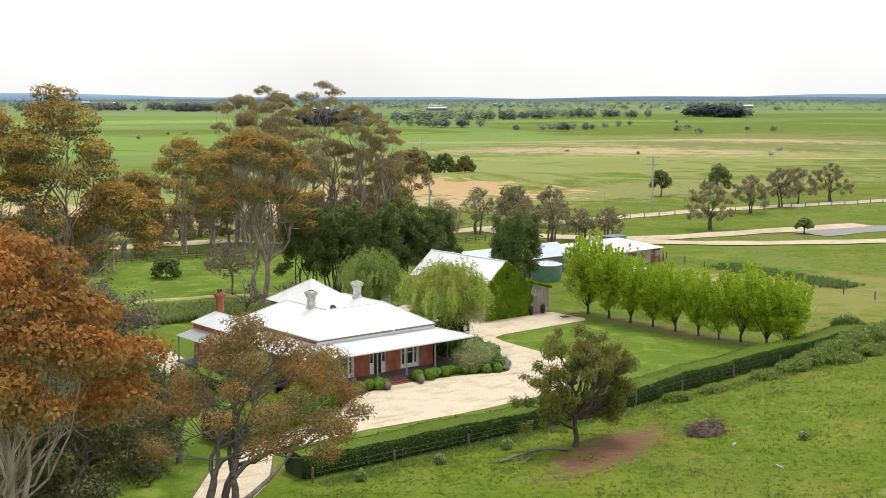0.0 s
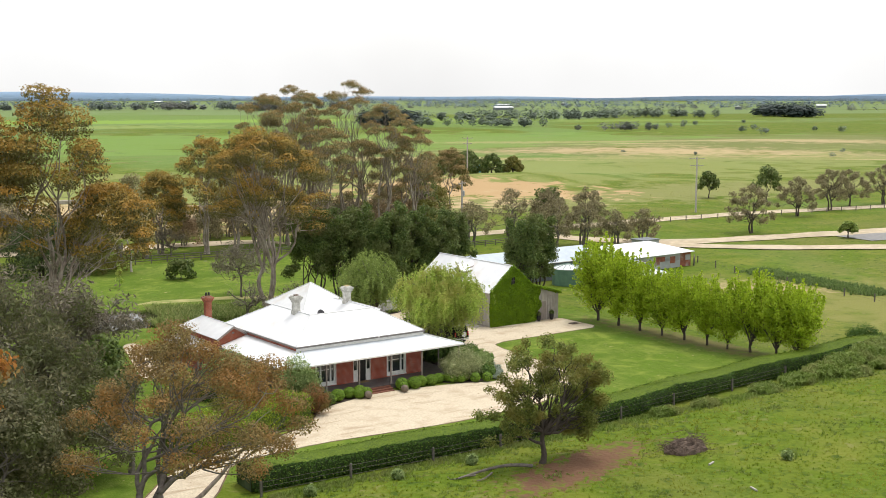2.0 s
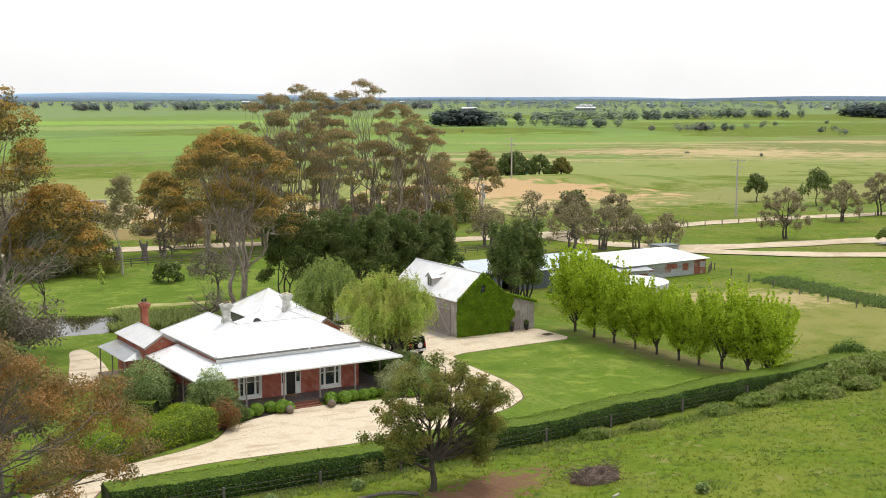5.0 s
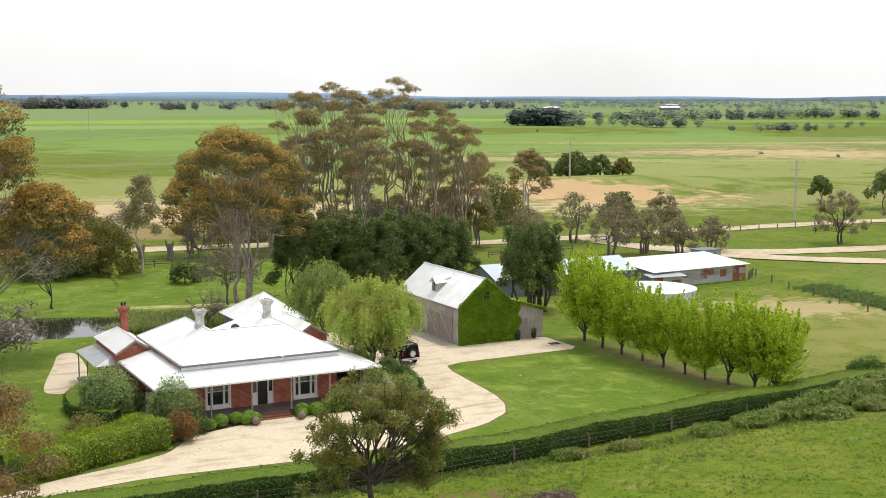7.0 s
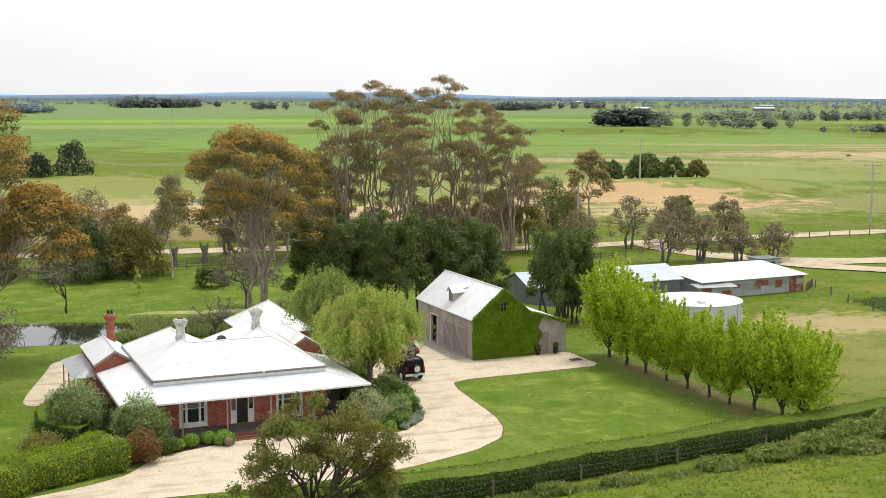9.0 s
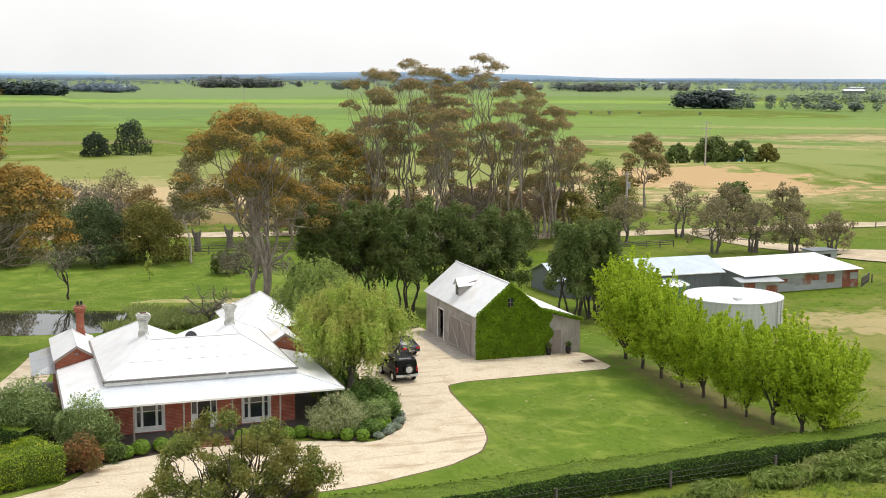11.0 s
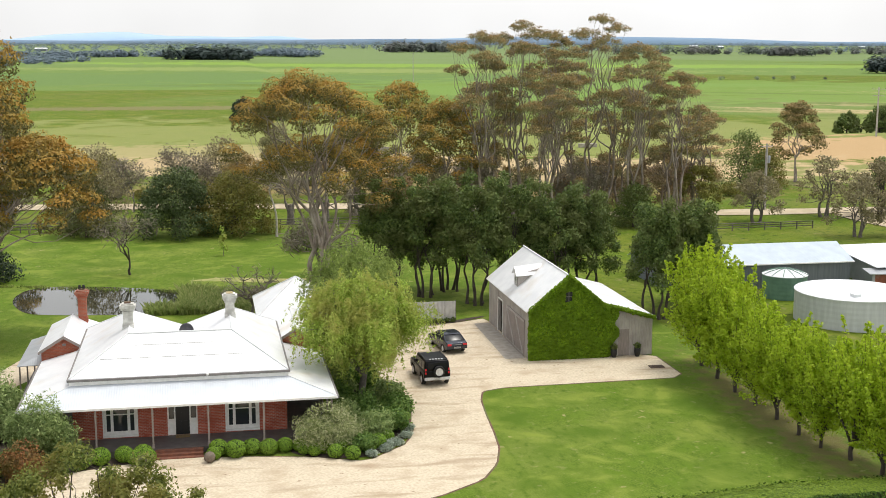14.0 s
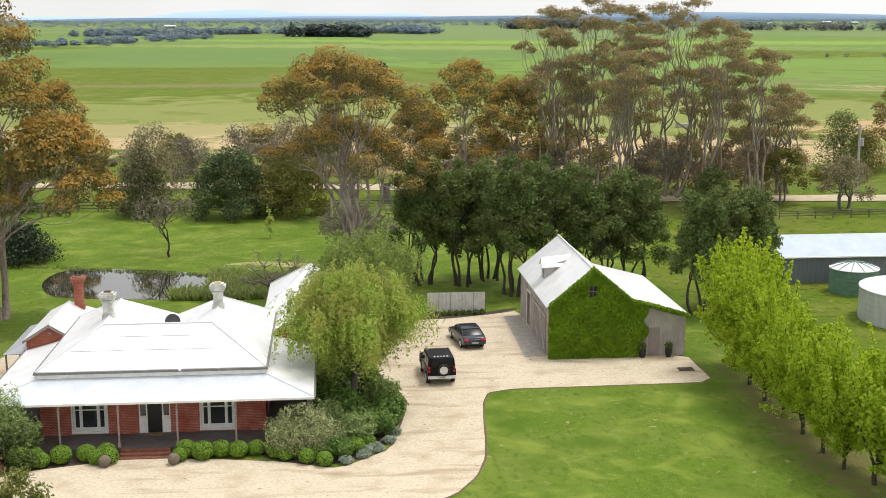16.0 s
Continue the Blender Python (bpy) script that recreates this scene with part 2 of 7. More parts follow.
L_SAGE = leafmat("sage_leaves", (0.15, 0.22, 0.075), (0.28, 0.37, 0.13), (0.43, 0.51, 0.21), 0.45, 1.0)
L_SILVER = leafmat("silver_leaves", (0.2, 0.26, 0.19), (0.32, 0.38, 0.3), (0.45, 0.5, 0.4), 0.25, 2.0)
L_BLOSSOM = leafmat("blossom_shrub_leaves", (0.2, 0.25, 0.09), (0.37, 0.41, 0.18), (0.58, 0.58, 0.36), 0.42, 1.5)
L_BED = leafmat("fresh_bed_leaves", (0.07, 0.135, 0.03), (0.14, 0.24, 0.05), (0.24, 0.35, 0.085), 0.35, 1.2)
L_PADD = leafmat("paddock_tree_leaves", (0.1, 0.13, 0.034), (0.19, 0.23, 0.055), (0.32, 0.34, 0.085), 0.44, 0.6, (0.26, 0.235, 0.06))
L_OLD = leafmat("old_tree_leaves", (0.18, 0.16, 0.09), (0.28, 0.245, 0.14), (0.38, 0.335, 0.19), 0.4, 0.6)
L_IVY = leafmat("ivy_leaves", (0.12, 0.21, 0.01), (0.2, 0.34, 0.013), (0.3, 0.45, 0.02), 0.32, 0.7, (0.165, 0.275, 0.012))
L_GREY = leafmat("grey_bare_twigs", (0.15, 0.125, 0.1), (0.23, 0.195, 0.155), (0.32, 0.28, 0.22), 0.25, 0.6, (0.2, 0.19, 0.12))
L_BROWN = leafmat("brown_scrub_twigs", (0.23, 0.165, 0.1), (0.35, 0.255, 0.155), (0.46, 0.345, 0.215), 0.42, 0.4, (0.3, 0.245, 0.135))
L_GRASS = leafmat("paddock_grass", (0.13, 0.195, 0.014), (0.19, 0.27, 0.02), (0.26, 0.345, 0.03), 0.45, 0.4, (0.29, 0.31, 0.045))
L_WEED = leafmat("weedy_tufts", (0.12, 0.18, 0.03), (0.19, 0.27, 0.05), (0.28, 0.35, 0.1), 0.38, 0.4, (0.26, 0.29, 0.09))
L_REED = leafmat("reeds", (0.2, 0.27, 0.07), (0.31, 0.38, 0.12), (0.46, 0.48, 0.2), 0.42, 0.4)
# Blue-grey haze of distance is mixed into this leaf colour.
L_FAR = leafmat("haze_tinted_trees", (0.105, 0.135, 0.125), (0.145, 0.18, 0.16), (0.19, 0.22, 0.19), 0.25, 0.01, (0.175, 0.18, 0.17))


def gravelmat():
    """Crushed pale stone: fine grain, brown stains, and worn streaks along the way that cars take."""
    m, n, l, b = nodes("pale_gravel")
    f = noise_fac(n, l, 6.0, 0.35, 0.65, 6.0)
    col = mixcol(n, l, f, (0.65, 0.56, 0.42), (0.51, 0.43, 0.315))
    col = mixcol(n, l, noise_fac(n, l, 0.55, 0.5, 0.74, 6.0), col, (0.45, 0.355, 0.245))
    col = mixcol(n, l, noise_fac(n, l, 1.0, 0.56, 0.72, 6.0, stretch=(0.16, 0.9, 1.0), distort=0.4), col, (0.36, 0.27, 0.175))
    col = mixcol(n, l, noise_fac(n, l, 1.7, 0.66, 0.72, 8.0), col, (0.3, 0.22, 0.14))
    l.new(col, b.inputs["Base Color"])
    b.inputs["Roughness"].default_value = 0.95
    bumped(n, l, b, f, 0.5, 0.03)
    return m


M_GRAVEL = gravelmat()
M_ROAD = surface("dirt_road", (0.55, 0.46, 0.32), (0.45, 0.37, 0.26), 0.8, 0.95, 0.2, c3=(0.38, 0.31, 0.2), scale3=0.2)
M_WATER = glassmat("pond_water", (0.03, 0.03, 0.02), 0.03)


def groundmat():
    """Pasture: green and dry patches at three scales, ploughed and dry paddocks farther off."""
    m, n, l, b = nodes("pasture")
    fine = noise_fac(n, l, 1.8, 0.3, 0.7, 6.0)
    col = mixcol(n, l, fine, (0.078, 0.125, 0.009), (0.122, 0.18, 0.014))
    col = mixcol(n, l, noise_fac(n, l, 0.16, 0.45, 0.7, 6.0), col, (0.165, 0.188, 0.028))
    col = mixcol(n, l, noise_fac(n, l, 0.5, 0.58, 0.75, 5.0), col, (0.11, 0.155, 0.018))
    col = mixcol(n, l, noise_fac(n, l, 0.05, 0.5, 0.72, 9.0, distort=0.6), col, (0.152, 0.165, 0.038))
    col = mixcol(n, l, noise_fac(n, l, 1.1, 0.55, 0.7, 9.0, distort=0.4), col, (0.05, 0.088, 0.01))
    col = mixcol(n, l, noise_fac(n, l, 0.75, 0.6, 0.74, 8.0, distort=0.8), col, (0.2, 0.2, 0.07))
    g = n.new("ShaderNodeNewGeometry")
    s = n.new("ShaderNodeSeparateXYZ")
    l.new(g.outputs["Position"], s.inputs[0])

    def blob(cx, cy, rx, ry, turn, colour, soft=0.35, strength=0.9):
        """A paddock or dry patch of its own shape, ragged at the rim."""
        nonlocal col
        mp = n.new("ShaderNodeMapping")
        mp.vector_type = "TEXTURE"
        mp.inputs["Location"].default_value = (cx, cy, 0)
        mp.inputs["Rotation"].default_value = (0, 0, radians(turn))
        mp.inputs["Scale"].default_value = (rx, ry, 1e6)
        l.new(g.outputs["Position"], mp.inputs[0])
        ln = n.new("ShaderNodeVectorMath")
        ln.operation = "LENGTH"
        l.new(mp.outputs[0], ln.inputs[0])
        ad = n.new("ShaderNodeMath")
        ad.operation = "MULTIPLY_ADD"
        ad.inputs[1].default_value, ad.inputs[2].default_value = 1.0, -0.15
        l.new(noise_fac(n, l, 4.0 / min(rx, ry), 0.3, 0.7, 8.0, distort=0.9), ad.inputs[0])
        sm = n.new("ShaderNodeMath")
        l.new(ln.outputs["Value"], sm.inputs[0])
        l.new(ad.outputs[0], sm.inputs[1])
        mr = n.new("ShaderNodeMapRange")
        mr.inputs[1].default_value, mr.inputs[2].default_value = 1.35, 1.35 - soft
        mr.inputs[4].default_value = strength
        l.new(sm.outputs[0], mr.inputs[0])
        col = mixcol(n, l, mr.outputs[0], col, colour)

    TAN, DRY, LUSH = (0.46, 0.35, 0.2), (0.33, 0.29, 0.13), (0.165, 0.265, 0.055)
    blob(60, 1500, 900, 1100, 0, (0.15, 0.235, 0.065), 0.2, 0.7)
    blob(500, 2600, 5000, 1500, -25, (0.165, 0.225, 0.095), 0.3, 0.8)
    blob(300, 1050, 500, 70, -14, (0.21, 0.33, 0.05), 0.15, 0.8)
    blob(-40, 700, 260, 120, 0, (0.125, 0.2, 0.06), 0.12, 0.75)
    blob(120, 900, 300, 60, -10, (0.24, 0.29, 0.09), 0.15, 0.7)
    blob(700, 900, 300, 60, -40, (0.2, 0.28, 0.06), 0.2, 0.7)
    blob(480, 330, 330, 190, -30, (0.18, 0.195, 0.07), 0.5, 0.8)
    blob(300, 520, 260, 150, -20, LUSH, 0.2, 0.7)
    blob(120, 240, 400, 75, -3, (0.25, 0.27, 0.09), 0.4, 0.7)
    blob(150, 150, 230, 26, -5, (0.24, 0.24, 0.09), 0.4, 0.75)
    blob(152, 178, 40, 26, -42, (0.46, 0.31, 0.165), 0.3, 0.92)
    blob(40, 130, 60, 15, -4, (0.27, 0.19, 0.09), 0.5, 0.8)
    blob(45, 166, 110, 26, -8, TAN, 0.4, 0.95)
    blob(-20, 200, 90, 22, 0, DRY, 0.3, 0.9)
    blob(345, 300, 120, 34, -38, TAN, 0.8, 0.85)
    blob(480, 330, 110, 36, -36, TAN, 0.8, 0.8)
    blob(430, 395, 170, 22, -40, DRY, 0.5, 0.7)
    rs = random.Random(77)
    for i in range(11):
        d = rs.uniform(-130, 150)
        blob(300 + d + rs.uniform(-30, 110), 300 - d * 0.8 + rs.uniform(-60, 90), rs.uniform(25, 80), rs.uniform(4, 9), -38 + rs.uniform(-9, 9), (TAN, DRY, (0.12, 0.16, 0.04))[i % 3], 0.7, 0.75)
    blob(85, 5, 26, 26, 20, (0.22, 0.215, 0.065), 0.7, 0.85)
    blob(82, 22, 14, 8, -20, TAN, 0.5, 0.6)
    blob(10, 375, 120, 12, 0, (0.2, 0.17, 0.085), 0.15, 0.7)
    blob(2.5, -31.2, 9.0, 2.8, 15, (0.165, 0.092, 0.056), 0.45, 1.0)
    l.new(col, b.inputs["Base Color"])
    b.inputs["Roughness"].default_value, b.inputs["Specular IOR Level"].default_value = 0.95, 0.1
    bumped(n, l, b, noise_fac(n, l, 2.6, 0.2, 0.8, 8.0), 0.7, 0.12)
    return m




def lawnmat():
    """Mown grass: mottled at three scales, with paler worn patches and scattered litter."""
    m, n, l, b = nodes("mown_lawn")
    col = mixcol(n, l, noise_fac(n, l, 9.0, 0.3, 0.7, 8.0), (0.059, 0.105, 0.010), (0.160, 0.231, 0.030))
    col = mixcol(n, l, noise_fac(n, l, 0.6, 0.42, 0.68, 7.0), col, (0.109, 0.181, 0.017))
    col = mixcol(n, l, noise_fac(n, l, 0.11, 0.48, 0.68, 6.0), col, (0.160, 0.206, 0.038))
    col = mixcol(n, l, noise_fac(n, l, 1.6, 0.6, 0.72, 8.0, distort=0.5), col, (0.202, 0.227, 0.067))
    col = mixcol(n, l, noise_fac(n, l, 2.4, 0.5, 0.72, 8.0, stretch=(1.0, 0.5, 1.0)), col, (0.076, 0.130, 0.013))
    col = mixcol(n, l, noise_fac(n, l, 0.9, 0.68, 0.72, 3.0), col, (0.286, 0.269, 0.118))
    col = mixcol(n, l, noise_fac(n, l, 0.33, 0.5, 0.7, 7.0, distort=0.7), col, (0.19, 0.245, 0.04))
    col = mixcol(n, l, noise_fac(n, l, 0.21, 0.52, 0.68, 7.0, distort=0.5), col, (0.085, 0.145, 0.014))
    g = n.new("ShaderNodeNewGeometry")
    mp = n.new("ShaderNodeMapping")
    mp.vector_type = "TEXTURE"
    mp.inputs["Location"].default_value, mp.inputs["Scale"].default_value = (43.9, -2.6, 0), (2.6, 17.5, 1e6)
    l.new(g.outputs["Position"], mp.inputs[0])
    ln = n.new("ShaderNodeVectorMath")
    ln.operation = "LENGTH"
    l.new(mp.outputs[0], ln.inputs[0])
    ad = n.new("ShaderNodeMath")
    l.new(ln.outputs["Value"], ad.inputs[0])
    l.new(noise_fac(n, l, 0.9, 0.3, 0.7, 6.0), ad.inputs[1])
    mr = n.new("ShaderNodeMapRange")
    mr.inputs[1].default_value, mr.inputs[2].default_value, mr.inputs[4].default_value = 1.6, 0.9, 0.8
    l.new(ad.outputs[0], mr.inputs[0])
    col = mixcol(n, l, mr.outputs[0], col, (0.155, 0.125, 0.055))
    l.new(col, b.inputs["Base Color"])
    b.inputs["Roughness"].default_value, b.inputs["Specular IOR Level"].default_value = 0.95, 0.1
    bumped(n, l, b, noise_fac(n, l, 7.0, 0.2, 0.8, 8.0), 0.6, 0.05)
    return m


M_GROUND = groundmat()
M_LAWN = lawnmat()
M_BUFF = surface("dry_bank", (0.4, 0.35, 0.15), (0.22, 0.25, 0.06), 0.5, 0.95, 0.4)

# ---- shape helpers ----


def part(name, bm, material, parent=None, label=""):
    me = bpy.data.meshes.new(name)
    bm.normal_update()
    bm.to_mesh(me)
    bm.free()
    me.materials.append(material)
    ob = new(name, me)
    ob.parent = parent
    if label:
        tagged(ob, label)
    return ob


def fast(name, V, F, material, parent=None, smooth=False):
    """A mesh from arrays: V points, F faces of one size."""
    V, F = np.asarray(V, np.float32), np.asarray(F, np.int32)
    me = bpy.data.meshes.new(name)
    me.vertices.add(len(V))
    me.vertices.foreach_set("co", V.ravel())
    k = F.shape[1]
    me.loops.add(F.size)
    me.loops.foreach_set("vertex_index", F.ravel())
    me.polygons.add(len(F))
    me.polygons.foreach_set("loop_start", np.arange(len(F), dtype=np.int32) * k)
    me.polygons.foreach_set("loop_total", np.full(len(F), k, np.int32))
    if smooth:
        me.polygons.foreach_set("use_smooth", np.ones(len(F), bool))
    me.update(calc_edges=True)
    me.validate()
    me.materials.append(material)
    ob = new(name, me)
    ob.parent = parent
    return ob


def thing(name, at, label, category, group="", kind=""):
    ob = new(name)
    ob.empty_display_size = 0.2
    ob.location = at
    return tagged(ob, label, category, group, kind)


def box(bm, x0, x1, y0, y1, z0, z1, bevel=0.0):
    r = bmesh.ops.create_cube(bm, size=1.0, matrix=Matrix.LocRotScale(((x0 + x1) / 2, (y0 + y1) / 2, (z0 + z1) / 2), None, (abs(x1 - x0), abs(y1 - y0), abs(z1 - z0))))
    if bevel:
        es = list({e for v in r["verts"] for e in v.link_edges})
        bmesh.ops.bevel(bm, geom=es, offset=bevel, segments=2, affect="EDGES", profile=0.6)
    return bm


def boxes(*rows, bevel=0.0):
    bm = bmesh.new()
    for r in rows:
        box(bm, *r, bevel=bevel)
    return bm


def slab(poly, thick=0.06):
    """A flat sheet of that thickness below the polygon."""
    bm = bmesh.new()
    vs = [bm.verts.new(p) for p in poly]
    f = bm.faces.new(vs)
    f.normal_update()
    if f.normal.z < 0:
        f.normal_flip()
    r = bmesh.ops.extrude_face_region(bm, geom=[f])
    nv = [v for v in r["geom"] if isinstance(v, bmesh.types.BMVert)]
    bmesh.ops.translate(bm, verts=nv, vec=(0, 0, -thick))
    bmesh.ops.recalc_face_normals(bm, faces=bm.faces)
    return bm


def prism(poly, y0, y1):
    """Points (x, z) drawn along y."""
    bm = bmesh.new()
    a = [bm.verts.new((x, y0, z)) for x, z in poly]
    b = [bm.verts.new((x, y1, z)) for x, z in poly]
    bm.faces.new(a), bm.faces.new(b[::-1])
    for i in range(len(a)):
        bm.faces.new((a[i - 1], b[i - 1], b[i], a[i]))
    bmesh.ops.recalc_face_normals(bm, faces=bm.faces)
    return bm


def cyl(bm, x, y, z0, z1, r0, r1=None, seg=20):
    bmesh.ops.create_cone(bm, cap_ends=True, segments=seg, radius1=r0, radius2=r0 if r1 is None else r1, depth=z1 - z0, matrix=Matrix.Translation((x, y, (z0 + z1) / 2)))
    return bm


def spin(profile, seg=24, closed=True):
    """A turned form: (radius, z) pairs from bottom to top."""
    bm = bmesh.new()
    rings = [[bm.verts.new((r * math.cos(2 * math.pi * i / seg), r * math.sin(2 * math.pi * i / seg), z)) for i in range(seg)] for r, z in profile]
    for a, b in zip(rings, rings[1:]):
        for i in range(seg):
            bm.faces.new((a[i - 1], a[i], b[i], b[i - 1]))
    if closed:
        bm.faces.new(rings[0][::-1]), bm.faces.new(rings[-1])
    return bm


def smooth01(a, b, v):
    t = np.clip((np.asarray(v, float) - a) / (b - a), 0, 1)
    return t * t * (3 - 2 * t)


def height(x, y):
    """The lie of the land."""
    x, y = np.asarray(x, float), np.asarray(y, float)
    h = 0.65 * smooth01(-22, -29, y)
    h = h - 1.3 * smooth01(46, 60, x) * smooth01(-20, -8, y)
    h = h + 3.2 * np.exp(-(((x - 178) / 55) ** 2 + ((y - 200) / 26) ** 2)) + 1.3 * np.exp(-(((x - 40) / 70) ** 2 + ((y - 176) / 14) ** 2))
    h = h + 3.0 * np.exp(-(((x - 420) / 160) ** 2 + ((y - 330) / 60) ** 2))
    return h


def ground_z(x, y):
    return float(height(x, y))


def sheet(name, outline, material, z, kind="structure", label="", category=""):
    """A flat patch of ground with that outline, on the level part of the land."""
    bm = bmesh.new()
    f = bm.faces.new([bm.verts.new((x, y, z)) for x, y in outline])
    f.normal_update()
    if f.normal.z < 0:
        f.normal_flip()
    bmesh.ops.triangulate(bm, faces=[f])
    ob = part(name, bm, material)
    return tagged(ob, label, category, "", kind)


def rounded(points, rounds=2):
    """Cut the corners of a closed outline."""
    for _ in range(rounds):
        out = []
        for i in range(len(points)):
            (ax, ay), (bx, by) = points[i - 1], points[i]
            out += [(ax * 0.75 + bx * 0.25, ay * 0.75 + by * 0.25), (ax * 0.25 + bx * 0.75, ay * 0.25 + by * 0.75)]
        points = out
    return points


# ---- plants ----


def unit(v):
    return v / np.maximum(np.linalg.norm(v, axis=-1, keepdims=True), 1e-6)


def tubes(paths, sides=6):
    """Tapered limbs: each path is (points, radii)."""
    V, F, base = [], [], 0
    for pts, rad in paths:
        pts = np.asarray(pts, float)
        d = unit(np.gradient(pts, axis=0))
        u = unit(np.cross(d, np.array([0.31, 0.95, 0.1])))
        w = np.cross(d, u)
        a = np.arange(sides) * 2 * np.pi / sides
        ring = pts[:, None] + np.asarray(rad)[:, None, None] * (np.cos(a)[None, :, None] * u[:, None] + np.sin(a)[None, :, None] * w[:, None])
        V.append(ring.reshape(-1, 3))
        k = len(pts)
        i = np.arange(k - 1)[:, None] * sides + base
        j, j2 = np.arange(sides)[None], (np.arange(sides)[None] + 1) % sides
        F.append(np.stack([i + j, i + j2, i + sides + j2, i + sides + j], -1).reshape(-1, 4))
        base += k * sides
    return np.concatenate(V), np.concatenate(F)


def limb(rng, a, b, r0, r1, bend=0.12, n=6, sag=0.0):
    """A crooked limb from a to b."""
    a, b = np.asarray(a, float), np.asarray(b, float)
    t = np.linspace(0, 1, n)[:, None]
    p = a + (b - a) * t
    span = np.linalg.norm(b - a)
    p += np.sin(np.pi * t) * rng.normal(0, bend * span, 3)[None] + np.sin(2 * np.pi * t) * rng.normal(0, bend * 0.4 * span, 3)[None]
    p[:, 2] -= (sag * span * np.sin(np.pi * t))[:, 0]
    return p, r0 + (r1 - r0) * t[:, 0] ** 0.8


def leaves(rng, P, N, size, long=1.6, up=0.3, wild=0.8):
    """Small folded leaf sprays at P that face about N."""
    k = len(P)
    nrm = unit(N + np.array([0, 0, up]) + rng.normal(0, wild, (k, 3)))
    u = unit(np.cross(nrm, rng.normal(0, 1, (k, 3))))
    w = np.cross(nrm, u)
    s = size * rng.uniform(0.6, 1.35, (k, 1))
    a, b = u * s * 0.5 * long, w * s * 0.5
    V = np.stack([P - a, P - b * 0.9 + nrm * s * 0.12, P + a * 0.9 - nrm * s * 0.1, P + b + nrm * s * 0.05], 1).reshape(-1, 3)
    return V, np.arange(4 * k).reshape(-1, 4)


def clump_points(rng, centre, radii, k, inner=0.55, dome=0.0):
    """Points through a ragged ellipsoid, denser towards its skin; dome > 0 empties its lower part."""
    d = unit(rng.normal(0, 1, (int(k * (1 + dome)) + 8, 3)))
    if dome:
        d = d[(d[:, 2] > -0.25) | (rng.random(len(d)) > dome)][:k]
    lump = 1 + 0.18 * np.sin(d[:, :1] * 5 + centre[0]) * np.sin(d[:, 1:2] * 6 + centre[1]) + 0.12 * np.sin(d[:, 2:] * 9 + centre[0] * 3)
    r = rng.uniform(inner, 1.0, (len(d), 1)) ** 0.7 * lump
    return np.asarray(centre) + d * r * np.asarray(radii), d


def crown_mesh(rng, clumps, count, size, long=1.6, up=0.35, wild=0.75, dome=0.4, inner=0.5, split=None):
    w = np.array([r[0] * r[1] + r[0] * r[2] for _, r in clumps])
    w = w / w.sum()
    P, N = [], []
    for (c, r), f in zip(clumps, w):
        p, d = clump_points(rng, c, r, max(12, int(count * f)), inner, dome)
        P.append(p), N.append(d)
    P, N = np.concatenate(P), np.concatenate(N)
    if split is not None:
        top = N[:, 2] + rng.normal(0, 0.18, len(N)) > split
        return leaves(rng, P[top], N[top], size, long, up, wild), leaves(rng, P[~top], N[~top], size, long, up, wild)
    return leaves(rng, P, N, size, long, up, wild)


